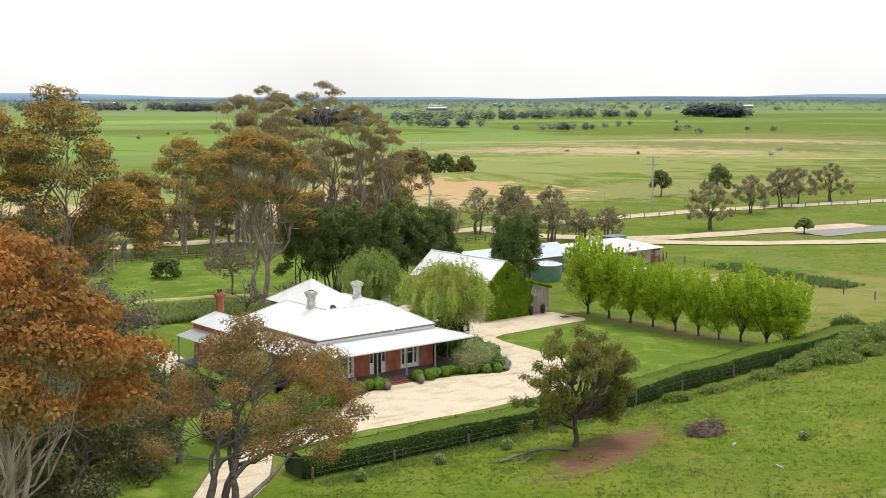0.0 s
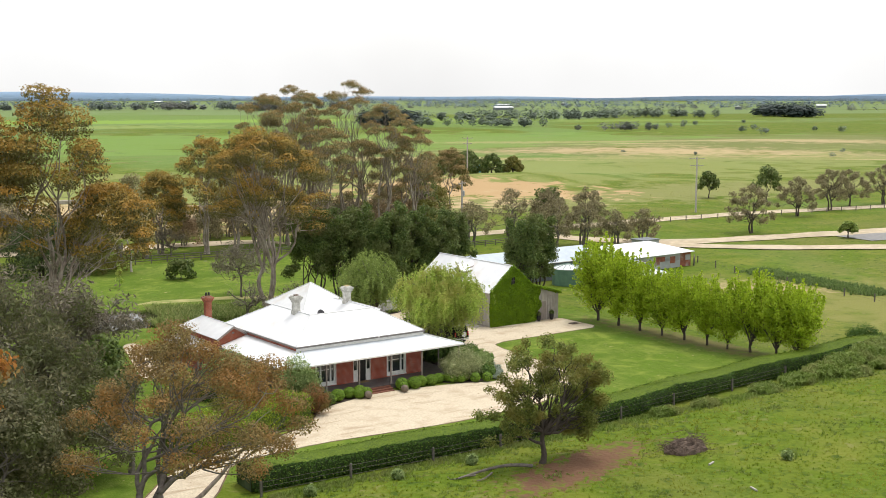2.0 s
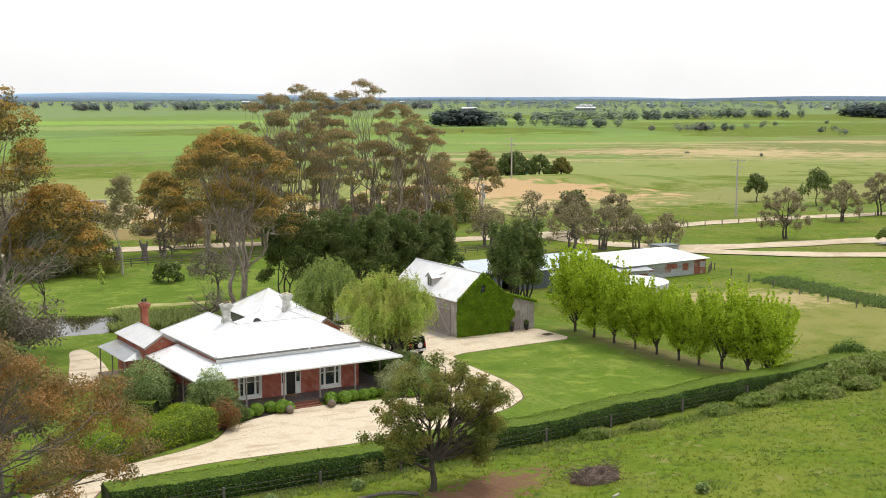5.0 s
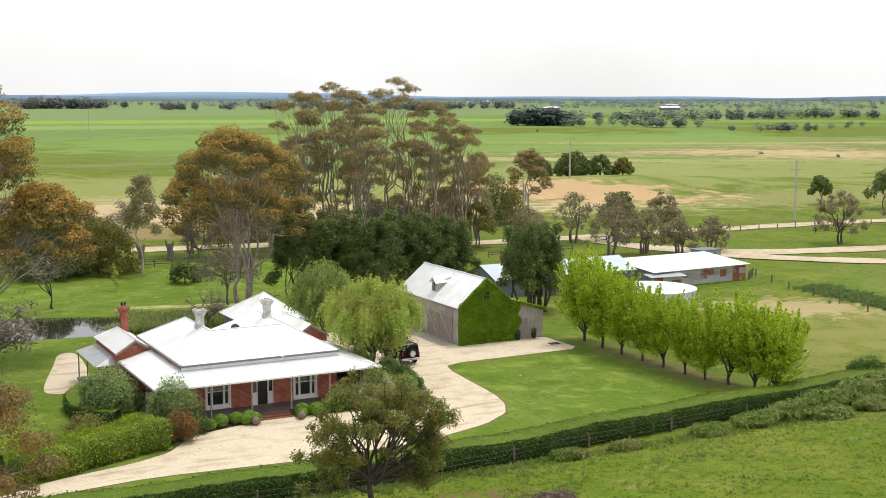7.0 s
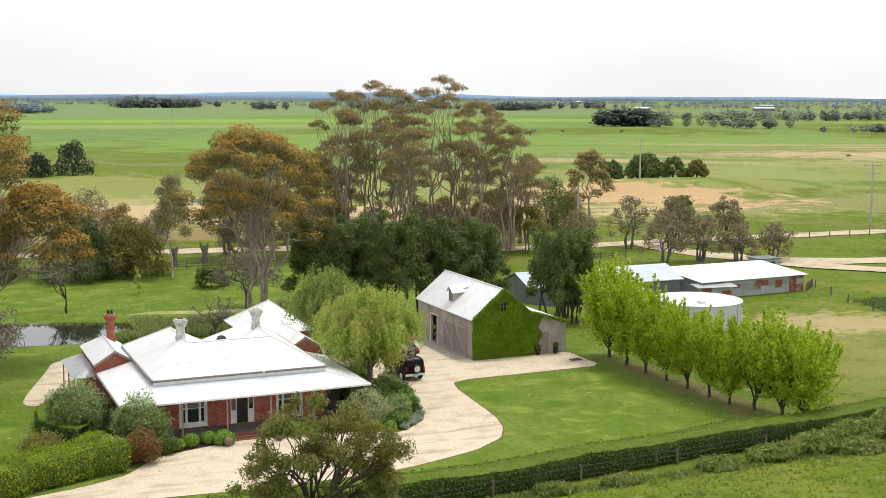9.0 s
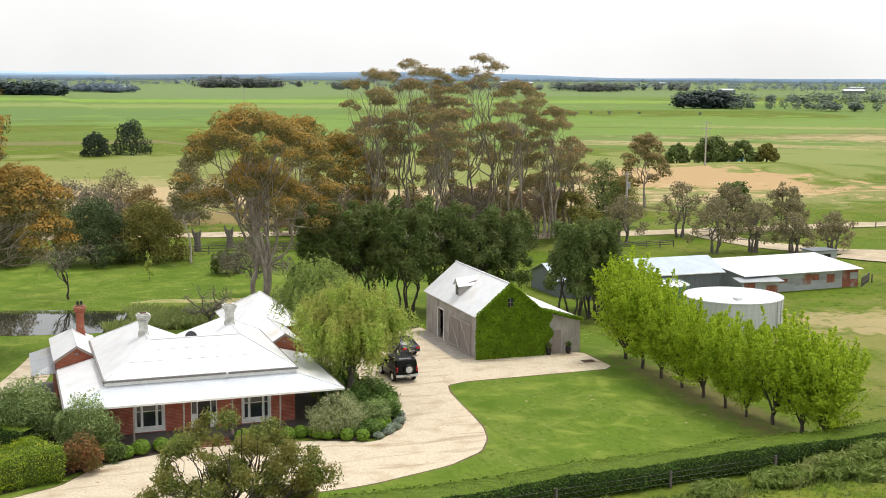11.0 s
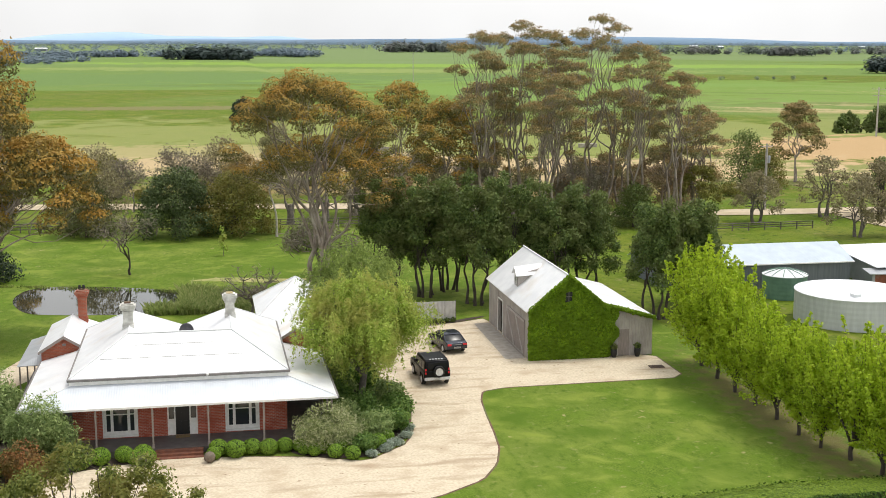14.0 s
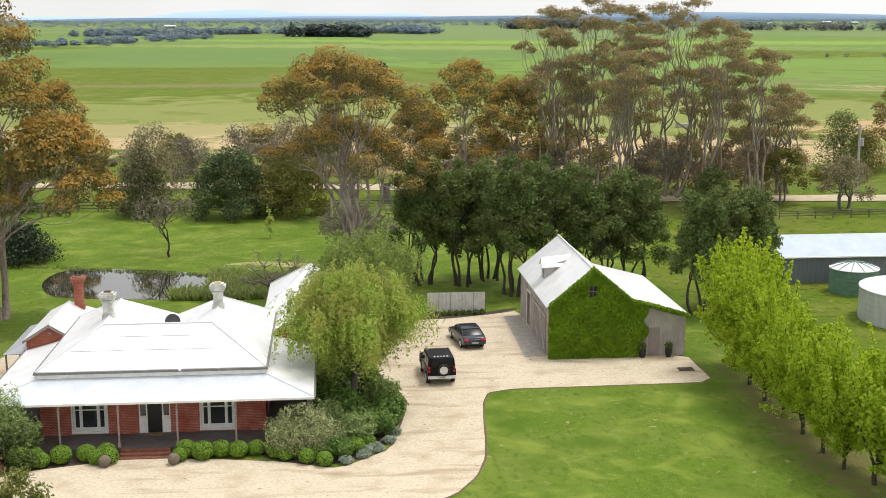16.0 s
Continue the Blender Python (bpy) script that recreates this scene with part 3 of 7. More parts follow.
def tree(name, at, label, clumps, fork, trunk_r, leaf, bark, count, size, seed, stems=1, lean=(0, 0), category="tree", group="", twigs=2, dome=0.4, long=1.6, inner=0.5, wild=0.6, root=0.35, under=None, split=0.25):
    """A tree at its base: trunk to the fork, a limb to every clump of the crown, and the crown's leaves. Places are relative to the base."""
    count, size = int(count * 0.68), size * 1.14
    rng = np.random.default_rng(seed)
    ob = thing(name, at, label, category, group)
    paths = []
    zmid = float(np.median([c[2] for c, _ in clumps]))
    for s in range(stems):
        a = 2 * math.pi * s / max(stems, 1) + rng.uniform(0, 1)
        off = np.array([math.cos(a), math.sin(a), 0]) * (root if stems > 1 else 0)
        top = np.array([lean[0], lean[1], fork]) + off * (1.5 if stems > 1 else 0) + rng.normal(0, 0.05 * fork, 3) * (1, 1, 0.5)
        p, r = limb(rng, off - (0, 0, 0.15), top, trunk_r, trunk_r * 0.6, 0.05, 7)
        r[0] *= 1.35
        paths.append((p, r))
        mine = [c for i, c in enumerate(clumps) if i % stems == s]
        mine.sort(key=lambda c: math.atan2(c[0][1], c[0][0]) + (0.0 if c[0][2] < zmid else 10.0))
        groups = max(1, round(len(mine) / 4.5))
        for g in range(groups):
            part_of = mine[g * len(mine) // groups : (g + 1) * len(mine) // groups]
            if not part_of:
                continue
            cen = np.mean([c for c, _ in part_of], 0)
            start = p[-1] if cen[2] > fork * 1.25 else p[4]
            hub = start + (cen - start) * 0.62
            q, rr = limb(rng, start, hub, trunk_r * 0.5, trunk_r * 0.26, 0.09, 6)
            paths.append((q, rr))
            for c, rad in part_of:
                w, wr = limb(rng, q[rng.integers(3, 6)], np.asarray(c) - np.array([0, 0, rad[2] * 0.2]), trunk_r * 0.2, trunk_r * 0.06, 0.11, 5)
                paths.append((w, wr))
                for _ in range(twigs):
                    e = np.asarray(c) + rng.normal(0, 0.45, 3) * np.asarray(rad)
                    paths.append(limb(rng, w[rng.integers(2, 5)], e, trunk_r * 0.09, trunk_r * 0.03, 0.12, 4))
    V, F = tubes(paths, 5)
    fast("trunk", V, F, bark, ob, True)
    if under is None:
        V, F = crown_mesh(rng, clumps, count, size, long, dome=dome, inner=inner, wild=wild)
    else:
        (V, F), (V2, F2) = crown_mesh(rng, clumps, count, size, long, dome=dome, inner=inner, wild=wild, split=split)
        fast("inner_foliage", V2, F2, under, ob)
    fast("crown", V, F, leaf, ob)
    return ob


def umbrella(rng, h, r, low, n, size, flat=0.6, cx=0.0, cy=0.0, squash=1.0):
    """Clumps over a dome from height low to h, of radius r."""
    out = []
    for i in range(n):
        t = (i + 0.5) / n
        z = math.sqrt(1 - (1 - t) ** 2)
        a = i * 2.39996 + rng.uniform(-0.35, 0.35)
        rr = r * (1 - t * 0.97) ** 0.55 * rng.uniform(0.75, 1.0)
        s = size * rng.uniform(0.75, 1.25)
        out.append(((cx + rr * math.cos(a), cy + rr * math.sin(a) * squash, low + (h - low - s * flat) * (t ** 0.85) + rng.uniform(-0.4, 0.4)), (s, s, s * flat)))
    return out


def shrub(name, at, label, radii, leaf, count, size, seed, category="shrub", group="", lumps=7, long=1.5):
    """A low bush of several lumps on short stems."""
    rng = np.random.default_rng(seed)
    ob = thing(name, at, label, category, group)
    rx, ry, rz = radii
    cl = [((0, 0, rz * 0.95), (rx * 0.8, ry * 0.8, rz))]
    for i in range(lumps):
        a = 2 * math.pi * i / lumps + rng.uniform(-0.3, 0.3)
        f = rng.uniform(0.4, 0.6)
        cl.append(((math.cos(a) * rx * f, math.sin(a) * ry * f, rz * rng.uniform(0.5, 1.2)), (rx * rng.uniform(0.35, 0.55), ry * rng.uniform(0.35, 0.55), rz * rng.uniform(0.45, 0.75))))
    V, F = tubes([limb(rng, (rng.normal(0, 0.1), rng.normal(0, 0.1), -0.1), c, 0.05, 0.015, 0.1, 4) for c, _ in cl], 5)
    fast("stems", V, F, M_BARKD, ob, True)
    V, F = crown_mesh(rng, cl, int(count * 1.9), size * 0.68, long, dome=0.0, inner=0.5)
    V[:, 2] = np.maximum(V[:, 2], 0.02)
    fast("foliage", V, F, leaf, ob)
    return ob


def bare_tree(name, at, label, h, spread, trunk_r, bark, seed, fork=0.25, depth=4, twig=None, group="", category="tree", thick=9, low=1.0):
    """A leafless or thinly leaved tree, forking again and again."""
    rng = np.random.default_rng(seed)
    ob = thing(name, at, label, category, group)
    paths, ends = [], []

    def grow(a, d, length, r, k):
        b = a + d * length
        p, rr = limb(rng, a, b, r, r * 0.6, 0.07, 4)
        paths.append((p, rr))
        if k <= 2:
            ends.append(b)
        if k == 0:
            return
        for _ in range(4 if k == depth else 3):
            away = rng.normal(0, 1.0, 3) * (1, 1, 0.35)
            nd = unit(d * 0.75 + away * 0.62 * spread + np.array([0, 0, 0.1]))
            grow(b, nd, length * (1.25 / low if k == depth else rng.uniform(0.62, 0.9)), r * 0.6, k - 1)

    grow(np.array([0, 0, -0.15]), unit(np.array([rng.normal(0, 0.06), rng.normal(0, 0.06), 1.0])), h * fork * low, trunk_r, depth)
    V, F = tubes(paths, 5)
    V[:, 2] *= h / max(V[:, 2].max(), 0.1)
    V[:, 2] = np.maximum(V[:, 2], -0.15)
    fast("trunk", V, F, bark, ob, True)
    E = np.array(ends)
    E[:, 2] *= h / max(E[:, 2].max(), 0.1)
    thick = thick * 2 if twig else thick
    E = np.repeat(E, thick, 0) + rng.normal(0, 0.055 * h, (len(E) * thick, 3))
    E[:, 2] = np.clip(E[:, 2], h * 0.2, None)
    V, F = leaves(rng, E, unit(rng.normal(0, 1, E.shape)), 0.014 * h if twig is None else 0.016 * h, 9.0 if twig is None else 3.4)
    if twig is None:
        tagged(fast("twig_spray", V, F, L_GREY, ob), kind="stuff")
    else:
        fast("crown", V, F, twig, ob)
    return ob

# ---- ground ----


def build_ground():
    def axis(lo, hi, fine_lo, fine_hi, step):
        mid = list(np.arange(fine_lo, fine_hi + step, step))
        out, v, s = [], fine_hi + step, step
        while v < hi:
            s *= 1.13
            v += s
            out.append(min(v, hi))
        neg, v, s = [], fine_lo, step
        while v > lo:
            s *= 1.13
            v -= s
            neg.append(max(v, lo))
        return np.array(neg[::-1] + mid + out)

    X, Yv = axis(-4700, 4700, -60, 110, 2.0), axis(-4700, 4700, -70, 110, 2.0)
    gx, gy = np.meshgrid(X, Yv)
    gz = height(gx, gy) + 0.03 * np.sin(gx * 0.9) * np.sin(gy * 1.1) * (gy < -24)
    V = np.stack([gx, gy, gz], -1).reshape(-1, 3)
    k = len(X)
    i, j = np.meshgrid(np.arange(k - 1), np.arange(len(Yv) - 1))
    a = (j * k + i).ravel()
    F = np.stack([a, a + 1, a + k + 1, a + k], -1)
    ob = fast("ground", V, F, M_GROUND, None, True)
    tagged(ob, "green pasture with dry patches and bare soil", "ground", "", "structure")


build_ground()

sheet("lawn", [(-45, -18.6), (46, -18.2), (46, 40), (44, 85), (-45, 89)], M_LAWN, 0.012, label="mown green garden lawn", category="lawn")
DRIVE = [(-27, -22.5), (-23, -23.5), (-19.5, -20.5), (-15.5, -14.6), (-8, -13.8), (3.4, -15), (12.2, -14.6), (18.6, -12.5), (21.7, -10.3), (23.1, -7.8), (23.9, -5), (24.3, -1.7), (24.6, 1.5), (25.0, 5),
         (25.6, 7.2), (27.4, 7.9), (34, 8.0), (41.4, 8.15), (41.4, 15.2), (31.3, 15.2), (31.2, 30), (28, 28.6), (23, 27.6), (19, 26.5), (18.0, 20), (18.6, 12), (20.2, 6), (19.8, 3), (18.7, -3), (15.6, -6), (12.4, -4.6), (9, -3.9), (6.1, -3.5), (6.0, -3.4), (3.1, -3.4), (3.0, -3.5), (-2, -4.9), (-3.4, -6),
         (-5.4, -8.6), (-8.3, -10.0), (-13.9, -11.4), (-20, -14.2)]
DRIVE2 = []
for i_, p_ in enumerate(DRIVE):
    q_ = DRIVE[(i_ + 1) % len(DRIVE)]
    DRIVE2 += [p_, ((p_[0] + q_[0]) / 2, (p_[1] + q_[1]) / 2)]
sheet("drive", rounded(DRIVE2, 1), M_GRAVEL, 0.03, label="pale crushed-gravel driveway", category="drive")
# Dark strip added to paint the shadow line where lawn meets gravel.
EDGE = rounded(DRIVE2, 1)
E_ = np.array(EDGE)
D_ = unit(np.roll(E_, -1, 0) - np.roll(E_, 1, 0))
OUT = E_ + np.stack([D_[:, 1], -D_[:, 0]], -1) * 0.13
sheet("drive_shade_line", [tuple(p) for p in OUT], M_SOIL, 0.02, label="dark strip painting the shadow edge between lawn and drive", category="edging")
sheet("apron", [(29.4, 15.6), (31.05, 15.6), (31.05, 28), (29.6, 28)], M_CONC, 0.045, label="concrete strip beside the barn", category="paving")
sheet("garden_bed", rounded([(11.5, -4.3), (15.6, -5.7), (18.5, -2.9), (19.6, 3), (20, 6), (18.4, 11), (15.2, 11), (14.4, 3), (14.4, -2.6), (11, -2.6)], 2), M_MULCH, 0.04, label="dark mulched garden bed", category="bed")
sheet("garden_bed", rounded([(-2.6, -2.6), (3.2, -2.6), (3.2, -3.9), (-2, -4.5), (-4.2, -6.2), (-6.4, -8), (-13, -10.8), (-13, -8), (-8, -2), (-5, 1), (-4.6, 8), (-6.5, 8), (-9.5, 1)], 1), M_MULCH, 0.024, label="dark mulched garden bed", category="bed")
sheet("garden_bed", rounded([(23.2, 27.4), (27, 28.2), (31.2, 30.4), (31, 31), (27, 29.0), (23.2, 28.6)], 1), M_MULCH, 0.045, label="dark mulched strip below the screen", category="bed")
sheet("path", rounded([(-10.2, 13.5), (-8.2, 12.6), (-6.2, 17), (-5, 19), (-4, 30), (-6, 30), (-7.2, 25), (-9.6, 17)], 2), M_GRAVEL, 0.034, label="pale gravel garden path", category="path")
sheet("bank", rounded([(4, 52.3), (8, 51.8), (12, 50.2), (16, 49.5), (20, 47.6), (24, 47.6), (20, 49.6), (17, 51.9), (13, 52.0), (9, 53.9), (6, 53.2)], 2), M_BUFF, 0.02, label="dry buff grass bank of the pond", category="bank")
POND = rounded([(-10.5, 40.2), (-8.5, 38.4), (2, 36.8), (12, 36.2), (13, 41), (8, 45), (0, 49.6), (-6, 51.4), (-11, 51.8), (-12.2, 46)], 2)
sheet("water", POND, M_WATER, 0.028, label="still dark pond reflecting the sky", category="water")


def strip(name, line, width, material, lift, label, category):
    """A road along a line of (x, y)."""
    pts = []
    for (ax, ay), (bx, by) in zip(line, line[1:]):
        n = max(2, int(math.hypot(bx - ax, by - ay) / 4))
        pts += [(ax + (bx - ax) * i / n, ay + (by - ay) * i / n) for i in range(n)]
    pts = np.array(pts + [line[-1]])
    for _ in range(6):
        pts[1:-1] = (pts[:-2] + pts[1:-1] * 2 + pts[2:]) / 4
    d = unit(np.gradient(pts, axis=0))
    nrm = np.stack([-d[:, 1], d[:, 0]], -1)
    k = len(pts)
    w = width / 2 * (1 + 0.12 * np.sin(np.arange(k) * 1.7))
    cols = [pts + nrm * (w * f)[:, None] for f in (-1, -0.33, 0.33, 1)]
    V = np.concatenate([np.column_stack([c, height(c[:, 0], c[:, 1]) + lift]) for c in cols])
    i = np.arange(k - 1)
    F = np.concatenate([np.stack([i + s * k, i + (s + 1) * k, i + (s + 1) * k + 1, i + s * k + 1], -1) for s in range(3)])
    ob = fast(name, V, F[:, ::-1], material)
    return tagged(ob, label, category, "", "structure")


strip("road", [(-160, 128), (-60, 118), (-6, 112), (24, 107.2), (53, 101.5), (80, 99), (103, 97.5), (123, 97), (168, 95), (210, 86), (330, 60), (600, 0)], 6.0, M_ROAD, 0.09, "pale dirt road past the paddocks", "road")
strip("road", [(104, 97), (100, 86), (106, 74), (114, 64.5), (137, 60), (150, 57), (170, 53)], 6.5, M_ROAD, 0.12, "pale dirt track to the sheds", "track")
strip("road", [(109, 66), (113, 58), (124, 48), (140, 38), (165, 25)], 6.0, M_ROAD, 0.15, "pale dirt track across the paddock", "track")
strip("road", [(146, 50), (160, 49), (180, 42)], 9.0, surface("asphalt_yard", (0.2, 0.195, 0.19), (0.25, 0.245, 0.235), 1.0, 0.9, 0.2), 0.1, "grey sealed yard beyond the track", "yard")

# ---- house ----
house = thing("house", (0, 0, 0), "single-storey red brick homestead with white iron roof and verandah", "house")
XL, XR, ZE, ZR, RW = -1.86, 11.27, 4.35, 6.27, 3.28
YB = 13.6
XC = (XL + XR) / 2
FZ = 0.4


def wall_rows(x0, x1, z0, z1, y0, y1, holes):
    """A wall along x; holes are (x0, x1, z0, z1)."""
    rows, x = [], x0
    for a, b, c, d in sorted(holes):
        rows.append((x, a, y0, y1, z0, z1))
        if c > z0:
            rows.append((a, b, y0, y1, z0, c))
        rows.append((a, b, y0, y1, d, z1))
        x = b
    rows.append((x, x1, y0, y1, z0, z1))
    return rows


W1, W2, DR = (0.0, 1.95), (7.48, 9.43), (3.83, 5.68)
for row_ in wall_rows(XL, XR, 0, 4.25, 0, 0.3, [(*W1, FZ + 0.08, 2.75), (*W2, FZ + 0.08, 2.75), (*DR, FZ, 2.85)]):
    part("front_wall", boxes(row_), M_BRICK, house, "red brick front wall")
part("side_wall", boxes((XL, XL + 0.3, 0.3, YB, 0, 4.25)), M_BRICK, house)
part("side_wall", boxes((XR - 0.3, XR, 0.3, YB, 0, 4.25)), M_BRICK, house)
part("back_wall", boxes((XL + 0.3, XR - 0.3, YB - 0.3, YB, 0, 4.25)), M_BRICK, house)
part("inner_floor", boxes((XL + 0.3, XR - 0.3, 0.3, YB - 0.3, 0, FZ - 0.01)), M_FLOOR, house)
part("room_partition", boxes((XL + 0.3, XR - 0.3, 4.2, 4.3, FZ, 4.2)), M_CURTAIN, house)
# roof: U of three hipped ranges
A1, A2 = (XL + RW, RW, ZR), (XR - RW, RW, ZR)
B1, B2 = (XL + RW, YB - RW, ZR), (XR - RW, YB - RW, ZR)
o = 0.12
part("front_roof", slab([(XL - o, -o, ZE), (XR + o, -o, ZE), A2, A1], 0.05), M_ROOF_F, house, "white corrugated front roof slope")
part("side_roof", slab([(XL - o, -o, ZE), A1, B1, (XL - o, YB + o, ZE)], 0.05), M_ROOF_S, house)
part("side_roof", slab([(XR + o, -o, ZE), A2, B2, (XR + o, YB + o, ZE)], 0.05), M_ROOF_S, house)
part("valley_roof", slab([A1, A2, (XC, RW * 2, ZE)], 0.05), M_ROOF_F, house)
part("inner_roof", slab([A1, (XC, RW * 2, ZE), (XC, YB, ZE), B1], 0.05), M_ROOF_S, house)
part("inner_roof", slab([A2, (XC, RW * 2, ZE), (XC, YB, ZE), B2], 0.05), M_ROOF_S, house)
part("hip_roof", slab([(XL - o, YB + o, ZE), (XC, YB + o, ZE), B1], 0.05), M_ROOF_F, house)
part("hip_roof", slab([(XR + o, YB + o, ZE), (XC, YB + o, ZE), B2], 0.05), M_ROOF_F, house)


def ridge(a, b, mat=M_ROOF_F, r=0.05):
    V, F = tubes([(np.linspace(a, b, 3) + np.array([0, 0, 0.02]), [r, r, r])], 8)
    fast("ridge_cap", V, F, mat, house, True)


M_CAP = surface("ridge_iron", (0.78, 0.79, 0.8), (0.68, 0.69, 0.7), 2.0, 0.5, 0.1)
for a_, b_ in ((A1, A2), (A1, B1), (A2, B2), ((XL - o, -o, ZE), A1), ((XR + o, -o, ZE), A2), ((XL - o, YB + o, ZE), B1), ((XR + o, YB + o, ZE), B2)):
    ridge(a_, b_, M_CAP)
part("gutter", boxes((XL - 0.22, XR + 0.22, -0.24, -0.1, ZE - 0.16, ZE - 0.03)), M_GUTTER, house, "grey gutter")
part("gutter", boxes((XL - 0.24, XL - 0.1, -0.1, YB + 0.1, ZE - 0.16, ZE - 0.03)), M_GUTTER, house)
part("gutter", boxes((XR + 0.1, XR + 0.24, -0.1, YB + 0.1, ZE - 0.16, ZE - 0.03)), M_GUTTER, house)
part("fascia", boxes((XL - 0.12, XR + 0.12, -0.1, -0.02, ZE - 0.42, ZE - 0.12)), M_WHITE, house)
M_LAP = surface("weathered_lap", (0.4, 0.39, 0.37), (0.58, 0.57, 0.55), 3.0, 0.6, 0.1)
# laps of the roof sheets, slightly proud
rgl_ = random.Random(3)
for f_ in (0.42, 0.72):
    z_ = ZE + (ZR - ZE) * f_
    x_ = XL + RW * f_ + 0.3
    while x_ < XR - RW * f_ - 1.2:
        w_ = rgl_.uniform(0.7, 1.5)
        if rgl_.random() < 0.7:
            part("sheet_lap", boxes((x_, x_ + w_, -o + (RW + o) * f_ - 0.015, -o + (RW + o) * f_ + 0.015, z_ + 0.002, z_ + 0.02)), M_LAP, house)
        x_ += w_
# verandah
VX0, VX1, VY, VZ, VT = -4.73, 14.21, -2.52, 3.16, 3.93
part("verandah_roof", slab([(VX0, VY, VZ), (VX1, VY, VZ), (XR + 0.02, -0.02, VT), (XL - 0.02, -0.02, VT)], 0.04), M_ROOF_V, house, "white corrugated verandah roof")
part("verandah_roof", slab([(VX0, VY, VZ), (XL - 0.02, -0.02, VT), (XL - 0.02, 9.4, VT), (VX0, 9.4, VZ)], 0.04), M_ROOF_S, house)
part("verandah_roof", slab([(VX1, VY, VZ), (XR + 0.02, -0.02, VT), (XR + 0.02, 9.0, VT), (VX1, 9.0, VZ)], 0.04), M_ROOF_S, house)
ridge((VX0, VY, VZ), (XL, 0, VT), M_CAP, 0.045)
ridge((VX1, VY, VZ), (XR, 0, VT), M_CAP, 0.045)
part("gutter", boxes((VX0 - 0.05, VX1 + 0.05, VY - 0.13, VY - 0.005, VZ - 0.13, VZ + 0.0)), M_WHITE, house, "white verandah gutter")
part("gutter", boxes((VX1 + 0.005, VX1 + 0.12, VY - 0.1, 9.0, VZ - 0.13, VZ)), M_GUTTER, house)
part("gutter", boxes((VX0 - 0.12, VX0 - 0.005, VY - 0.1, 9.4, VZ - 0.13, VZ)), M_GUTTER, house)
part("verandah_beam", boxes((VX0 + 0.25, VX1 - 0.25, VY + 0.18, VY + 0.3, VZ - 0.2, VZ - 0.06)), M_POST, house)
part("verandah_beam", boxes((VX0 + 0.22, VX0 + 0.34, VY + 0.3, 9.4, VZ - 0.2, VZ - 0.06)), M_POST, house)
part("verandah_beam", boxes((VX1 - 0.34, VX1 - 0.22, VY + 0.3, 9.0, VZ - 0.2, VZ - 0.06)), M_POST, house)
part("verandah_floor", boxes((VX0 + 0.2, VX1 - 0.2, VY + 0.05, -0.003, 0, FZ)), M_FLOOR, house, "dark tiled verandah floor")
part("verandah_floor", boxes((VX0 + 0.2, XL - 0.003, 0.0, 9.4, 0, FZ)), M_FLOOR, house)
part("verandah_floor", boxes((XR + 0.003, VX1 - 0.2, 0.0, 9.0, 0, FZ)), M_FLOOR, house)


def verandah_post(x, y):
    bm = boxes((x - 0.055, x + 0.055, y - 0.055, y + 0.055, FZ, VZ - 0.18), bevel=0.012)
    box(bm, x - 0.085, x + 0.085, y - 0.085, y + 0.085, FZ, FZ + 0.22)
    box(bm, x - 0.08, x + 0.08, y - 0.08, y + 0.08, VZ - 0.62, VZ - 0.54)
    part("verandah_post", bm, M_POST, house)


for x_ in (VX0 + 0.33, -0.3, 3.03, 6.35, 9.7, VX1 - 0.33):
    verandah_post(x_, VY + 0.24)
for y_ in (1.0, 4.4, 7.8):
    verandah_post(VX0 + 0.28, y_)
    verandah_post(VX1 - 0.28, y_)
# steps
for i_ in range(3):
    part("step", boxes((3.15 + 0.0, 6.0, VY - 0.32 * (3 - i_) + 0.02, VY + 0.047, 0, FZ * (i_ + 0.7) / 3), bevel=0.015), M_STEP, house, "red brick step")


def sash_window(x0, x1, z0, z1, bays):
    """A white timber window of several lights in a wall along x."""
    w = part("window", boxes((x0, x1, 0.06, 0.14, z0, z0 + 0.3), (x0, x1, 0.06, 0.14, z1 - 0.12, z1), (x0, x0 + 0.14, 0.06, 0.14, z0 + 0.3, z1 - 0.12), (x1 - 0.14, x1, 0.06, 0.14, z0 + 0.3, z1 - 0.12)), M_WHITE, house, "white timber sash window")
    part("sill", boxes((x0 - 0.1, x1 + 0.1, -0.09, 0.06, z0 - 0.06, z0 + 0.05), bevel=0.01), M_WHITE, w)
    part("architrave", boxes((x0 - 0.09, x0, -0.03, 0.05, z0 + 0.06, z1 + 0.09), (x1, x1 + 0.09, -0.03, 0.05, z0 + 0.06, z1 + 0.09), (x0, x1, -0.03, 0.05, z1, z1 + 0.09)), M_WHITE, w)
    for k in range(len(bays) - 1):
        part("mullion", boxes((bays[k + 1] - 0.085, bays[k + 1] + 0.085, 0.02, 0.15, z0 + 0.1, z1 - 0.1)), M_WHITE, w)
    for a, b in zip(bays, bays[1:]):
        part("pane", boxes((a + 0.03, b - 0.03, 0.1, 0.115, z0 + 0.09, z1 - 0.09)), M_GLASS, w)
        zm = z0 + (z1 - z0) * 0.62
        part("glazing_bar", boxes((a + 0.05, b - 0.05, 0.06, 0.13, zm - 0.03, zm + 0.03)), M_WHITE, w)


sash_window(*W1, FZ + 0.14, 2.75, [W1[0] + 0.04, W1[0] + 0.47, W1[1] - 0.47, W1[1] - 0.04])
sash_window(*W2, FZ + 0.14, 2.75, [W2[0] + 0.04, W2[0] + 0.47, W2[1] - 0.47, W2[1] - 0.04])
